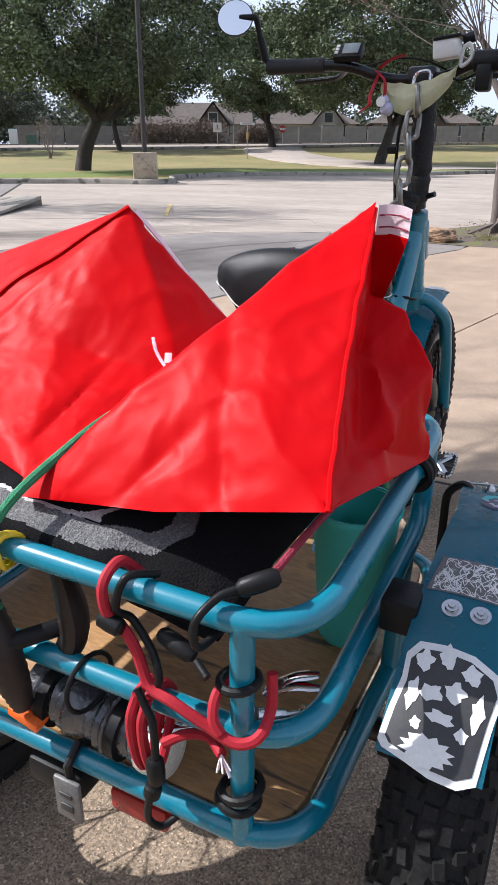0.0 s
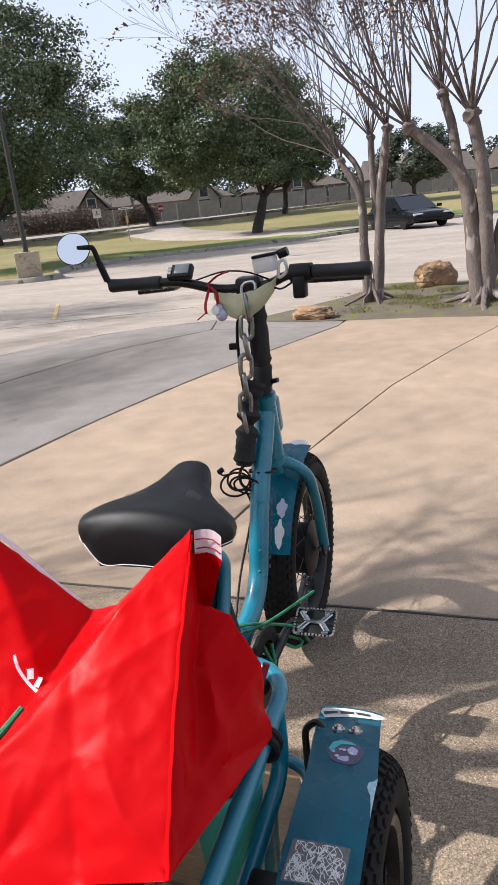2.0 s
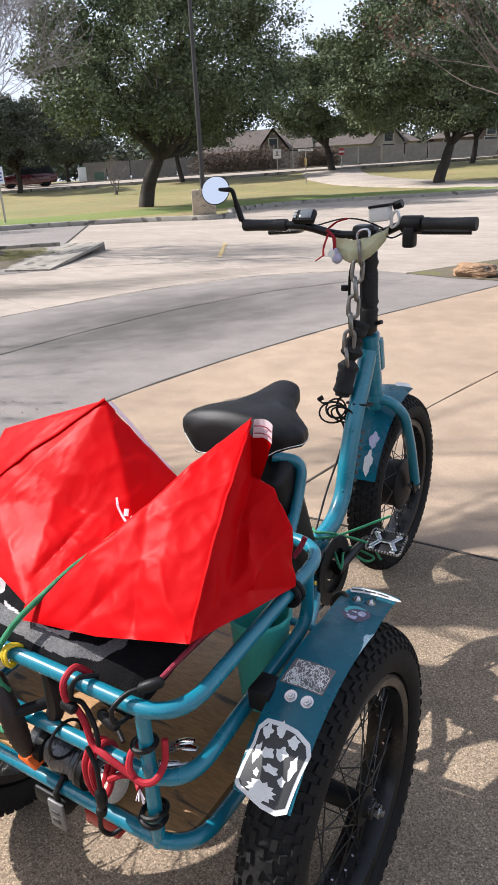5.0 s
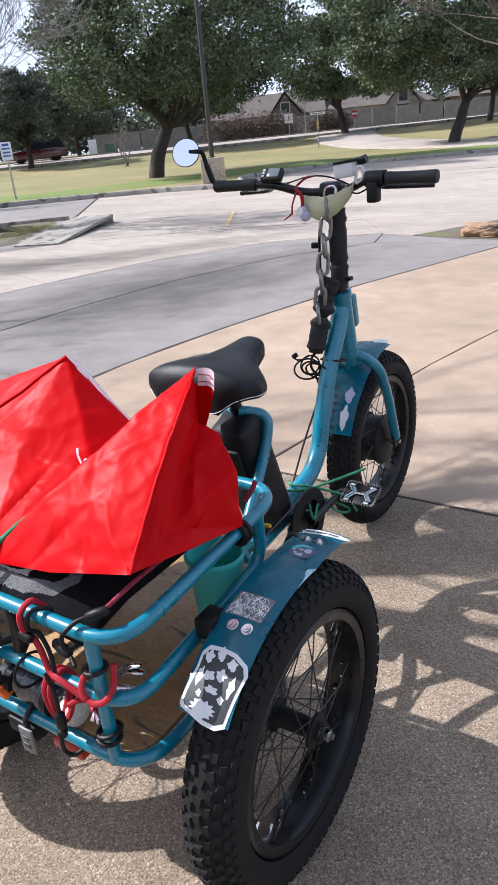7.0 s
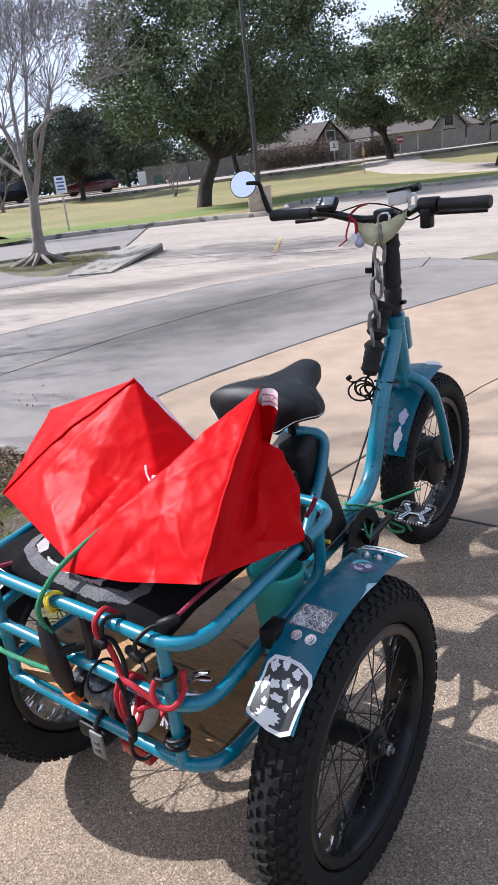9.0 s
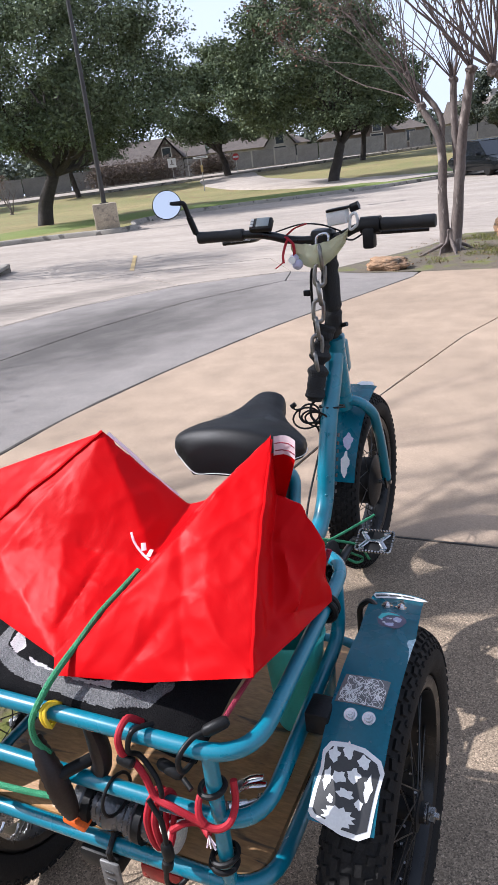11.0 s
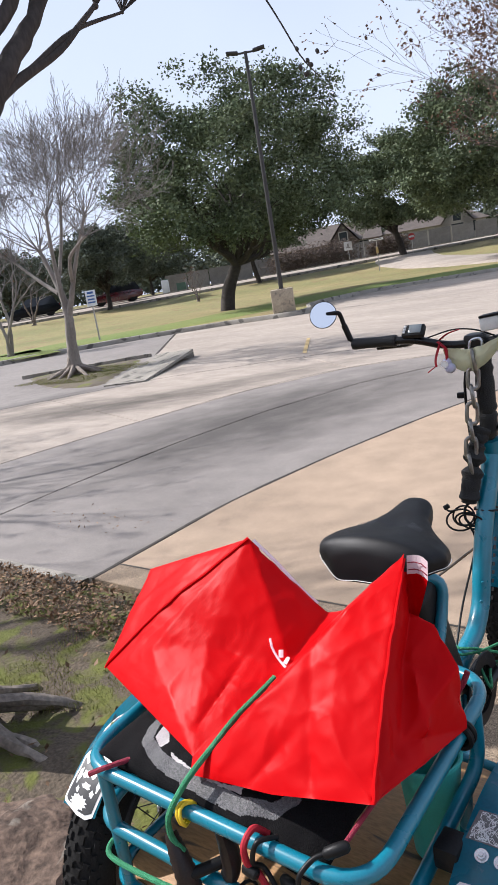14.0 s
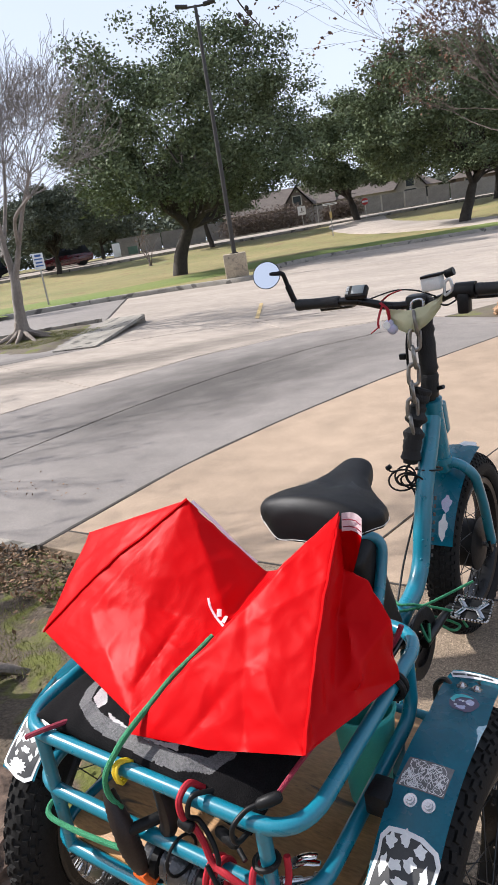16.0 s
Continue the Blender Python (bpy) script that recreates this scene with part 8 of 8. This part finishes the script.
for v in roll.verts:
    v.co += v.co.normalized() * 0.004 * noise.noise(v.co * 60)
film = loaded("film_roll", roll, BAGGIE, "roll wrapped in crinkled dark plastic film", "roll")
for x in (-0.012, 0.075):
    part("tape_band", tubes(([(x, -0.262, 0.4365 - 0.06 * (x + 0.02)), (x + 0.012, -0.262, 0.4358 - 0.06 * (x + 0.02))], 0.0335, 20)), BLACK, film, "black tape band")
loaded("bottle", tubes(([(0.108, -0.266, 0.426), (0.114, -0.266, 0.426), (0.138, -0.266, 0.428), (0.142, -0.266, 0.428)], [0.026, 0.028, 0.026, 0.012], 18)), TAN_TUBE, "pale round end of a small container", "container")
pl = lashing("pliers", "steel locking pliers tied to the corner post", "pliers")
part("jaw", tubes((spline([(0.11, -0.268, 0.452), (0.145, -0.266, 0.462), (0.18, -0.264, 0.482), (0.205, -0.262, 0.502)], 5), [0.009 - 0.0002 * i for i in range(16)], 8, False, True, 0.5)), CHROME, pl)
part("handle", tubes((spline([(0.232, -0.258, 0.535), (0.254, -0.250, 0.553), (0.276, -0.244, 0.560)], 5), [0.006, 0.007, 0.007, 0.007, 0.006, 0.006, 0.006, 0.006, 0.006, 0.005, 0.004], 8, False, True, 0.45)), CHROME, pl)
part("handle", tubes((spline([(0.232, -0.254, 0.530), (0.254, -0.246, 0.541), (0.276, -0.240, 0.543)], 5), [0.006, 0.007, 0.007, 0.007, 0.006, 0.006, 0.006, 0.006, 0.006, 0.005, 0.004], 8, False, True, 0.45)), CHROME, pl)
part("bolt", tubes(([(0.228, -0.268, 0.516), (0.246, -0.248, 0.505)], 0.0068, 10), ([(0.246, -0.248, 0.505), (0.258, -0.230, 0.498)], 0.004, 10), ([(0.258, -0.230, 0.498), (0.263, -0.222, 0.494)], 0.008, 10)), CHROME, pl)
clamp = lashing("spring_clamp", "dark brown plastic spring clamp with an orange pad on the rail", "clamp")
part("jaw", tubes((spline([(-0.052, -0.300, 0.585), (-0.038, -0.306, 0.56), (-0.024, -0.310, 0.53), (-0.019, -0.309, 0.50), (-0.018, -0.304, 0.468), (-0.020, -0.298, 0.442)], 6), [0.009 + 0.008 * math.sin(i / 30 * 3.1) + 0.0012 * (i % 2) for i in range(31)], 12, False, True, 0.7)), CLAMP_BROWN, clamp)
part("jaw", tubes((spline([(0.006, -0.258, 0.612), (0.020, -0.258, 0.565), (0.024, -0.262, 0.525), (0.008, -0.272, 0.490)], 6), [0.013 + 0.013 * math.sin(i / 18 * 3.1) for i in range(19)], 12, False, True, 0.6)), CLAMP_BROWN, clamp)
part("pivot", tubes(([(-0.020, -0.308, 0.528), (0.014, -0.264, 0.532)], 0.009, 14)), BLACK, clamp)
part("pad", boxed((0.040, 0.020, 0.012), (-0.020, -0.294, 0.428), 0.003, Matrix.Rotation(radians(14), 4, "Y")), ORANGE, clamp, "orange rubber pad")

# rear light hung under the bottom rail
lamp = lashing("rear_light", "dark rear light clipped under the bottom rail", "light")
part("bracket", tubes(([(0.03, VB + 0.02, ZB + 0.004), (0.03, VB, ZB + 0.018), (0.03, VB - 0.018, ZB + 0.004), (0.03, VB - 0.016, ZB - 0.02)], 0.005, 8)), BLACK, lamp)
part("strap", boxed((0.034, 0.006, 0.055), (0.030, VB - 0.022, ZB - 0.038), 0.003), STICK_GREY, lamp)
part("slot", boxed((0.016, 0.002, 0.006), (0.030, VB - 0.026, ZB - 0.030), 0.001), STICK_BLACK, lamp)
part("slot", boxed((0.016, 0.002, 0.010), (0.030, VB - 0.026, ZB - 0.047), 0.001), STICK_BLACK, lamp)
part("body", boxed((0.075, 0.045, 0.034), (-0.002, VB + 0.012, ZB - 0.040), 0.008), BLACK, lamp)
part("lens", boxed((0.070, 0.04, 0.030), (0.10, VB + 0.02, ZB - 0.042), 0.005), RED_PLASTIC, lamp)
part("crossbar", tubes(([(-0.05, VB + 0.015, ZB - 0.030), (0.15, VB + 0.015, ZB - 0.030)], 0.008, 8)), BLACK, lamp)

# heavy chain hanging from the stem
chain = lashing("steel_chain", "heavy galvanised steel chain hanging on the stem", "chain")


def link(length, width, wire):
    pts = []
    for k in range(16):
        a = 2 * math.pi * k / 16
        c, s = math.cos(a), math.sin(a)
        pts.append((width / 2 * c, 0, (length - width) / 2 * (1 if s > 0.01 else -1 if s < -0.01 else 0) + width / 2 * s))
    return finish(tubes((pts, wire, 8, True)), "link", CHAIN_STEEL)


LINK = link(0.058, 0.028, 0.0056)
top, bottom = Vector((0.000, 0.940, 1.062)), Vector((-0.024, 0.912, 0.782))
for k in range(7):
    o = part("link", LINK, None, chain)
    p = top.lerp(bottom, k / 6)
    o.location = p
    o.rotation_euler = (radians(-5), radians(5), radians(28 if k % 2 else 112))
part("shackle", tubes((rounded([(-0.014, 0.945, 1.055), (-0.012, 0.955, 1.115), (0.022, 0.955, 1.120), (0.020, 0.943, 1.058)], 0.014, 5), 0.0048, 8)), CHROME, chain)

# cream cloth sling on the bar
bm = bmesh.new()
grid = []
for i in range(25):
    t = i / 24
    c = Vector((-0.082 + 0.158 * t, 0.946 - 0.020 * math.sin(math.pi * t), 1.098 + 0.022 * t - 0.044 * math.sin(math.pi * t) ** 0.7))
    row = []
    for j in range(9):
        q = j / 8 * 2 - 1
        w = 0.027 * (0.55 + 0.6 * math.sin(math.pi * t))
        row.append(bm.verts.new(c + Vector((0.004 * q, 0.010 * q * q + 0.004 * noise.noise((i * 0.5, j * 0.6, 1)), w * q + 0.004 * noise.noise((i * 0.4, j * 0.4, 5))))))
    grid.append(row)
for a, b in zip(grid, grid[1:]):
    for j in range(8):
        bm.faces.new((a[j], a[j + 1], b[j + 1], b[j]))
bmesh.ops.solidify(bm, geom=bm.faces[:], thickness=0.002)
loaded("cloth_sling", bm, CREAM, "pale cream cloth tied round the stem", "cloth")

# red ribbon with a small charm
rib = lashing("ribbon_charm", "red ribbon with a small white and purple charm on the bar", "ornament")
for pts in ([(-0.085, 0.935, 1.125), (-0.06, 0.93, 1.140), (-0.03, 0.935, 1.148)], [(-0.085, 0.935, 1.118), (-0.100, 0.93, 1.075), (-0.100, 0.928, 1.052)], [(-0.10, 0.928, 1.055), (-0.122, 0.925, 1.040)], [(-0.09, 0.932, 1.12), (-0.07, 0.93, 1.10), (-0.068, 0.93, 1.07)]):
    part("ribbon", tubes((spline(pts, 6), 0.0085, 6, False, True, 0.2)), RED_CORD, rib)
bm = bmesh.new()
for at, rr in (((-0.070, 0.932, 1.062), 0.013), ((-0.062, 0.932, 1.047), 0.015)):
    b = bmesh.ops.create_icosphere(bm, subdivisions=2, radius=rr)
    bmesh.ops.translate(bm, verts=b["verts"], vec=at)
part("charm", bm, STICK_PINK, rib)
part("charm_tag", tubes(([(-0.072, 0.917, 1.060), (-0.072, 0.921, 1.060)], 0.010, 12)), STICK_WHITE, rib)
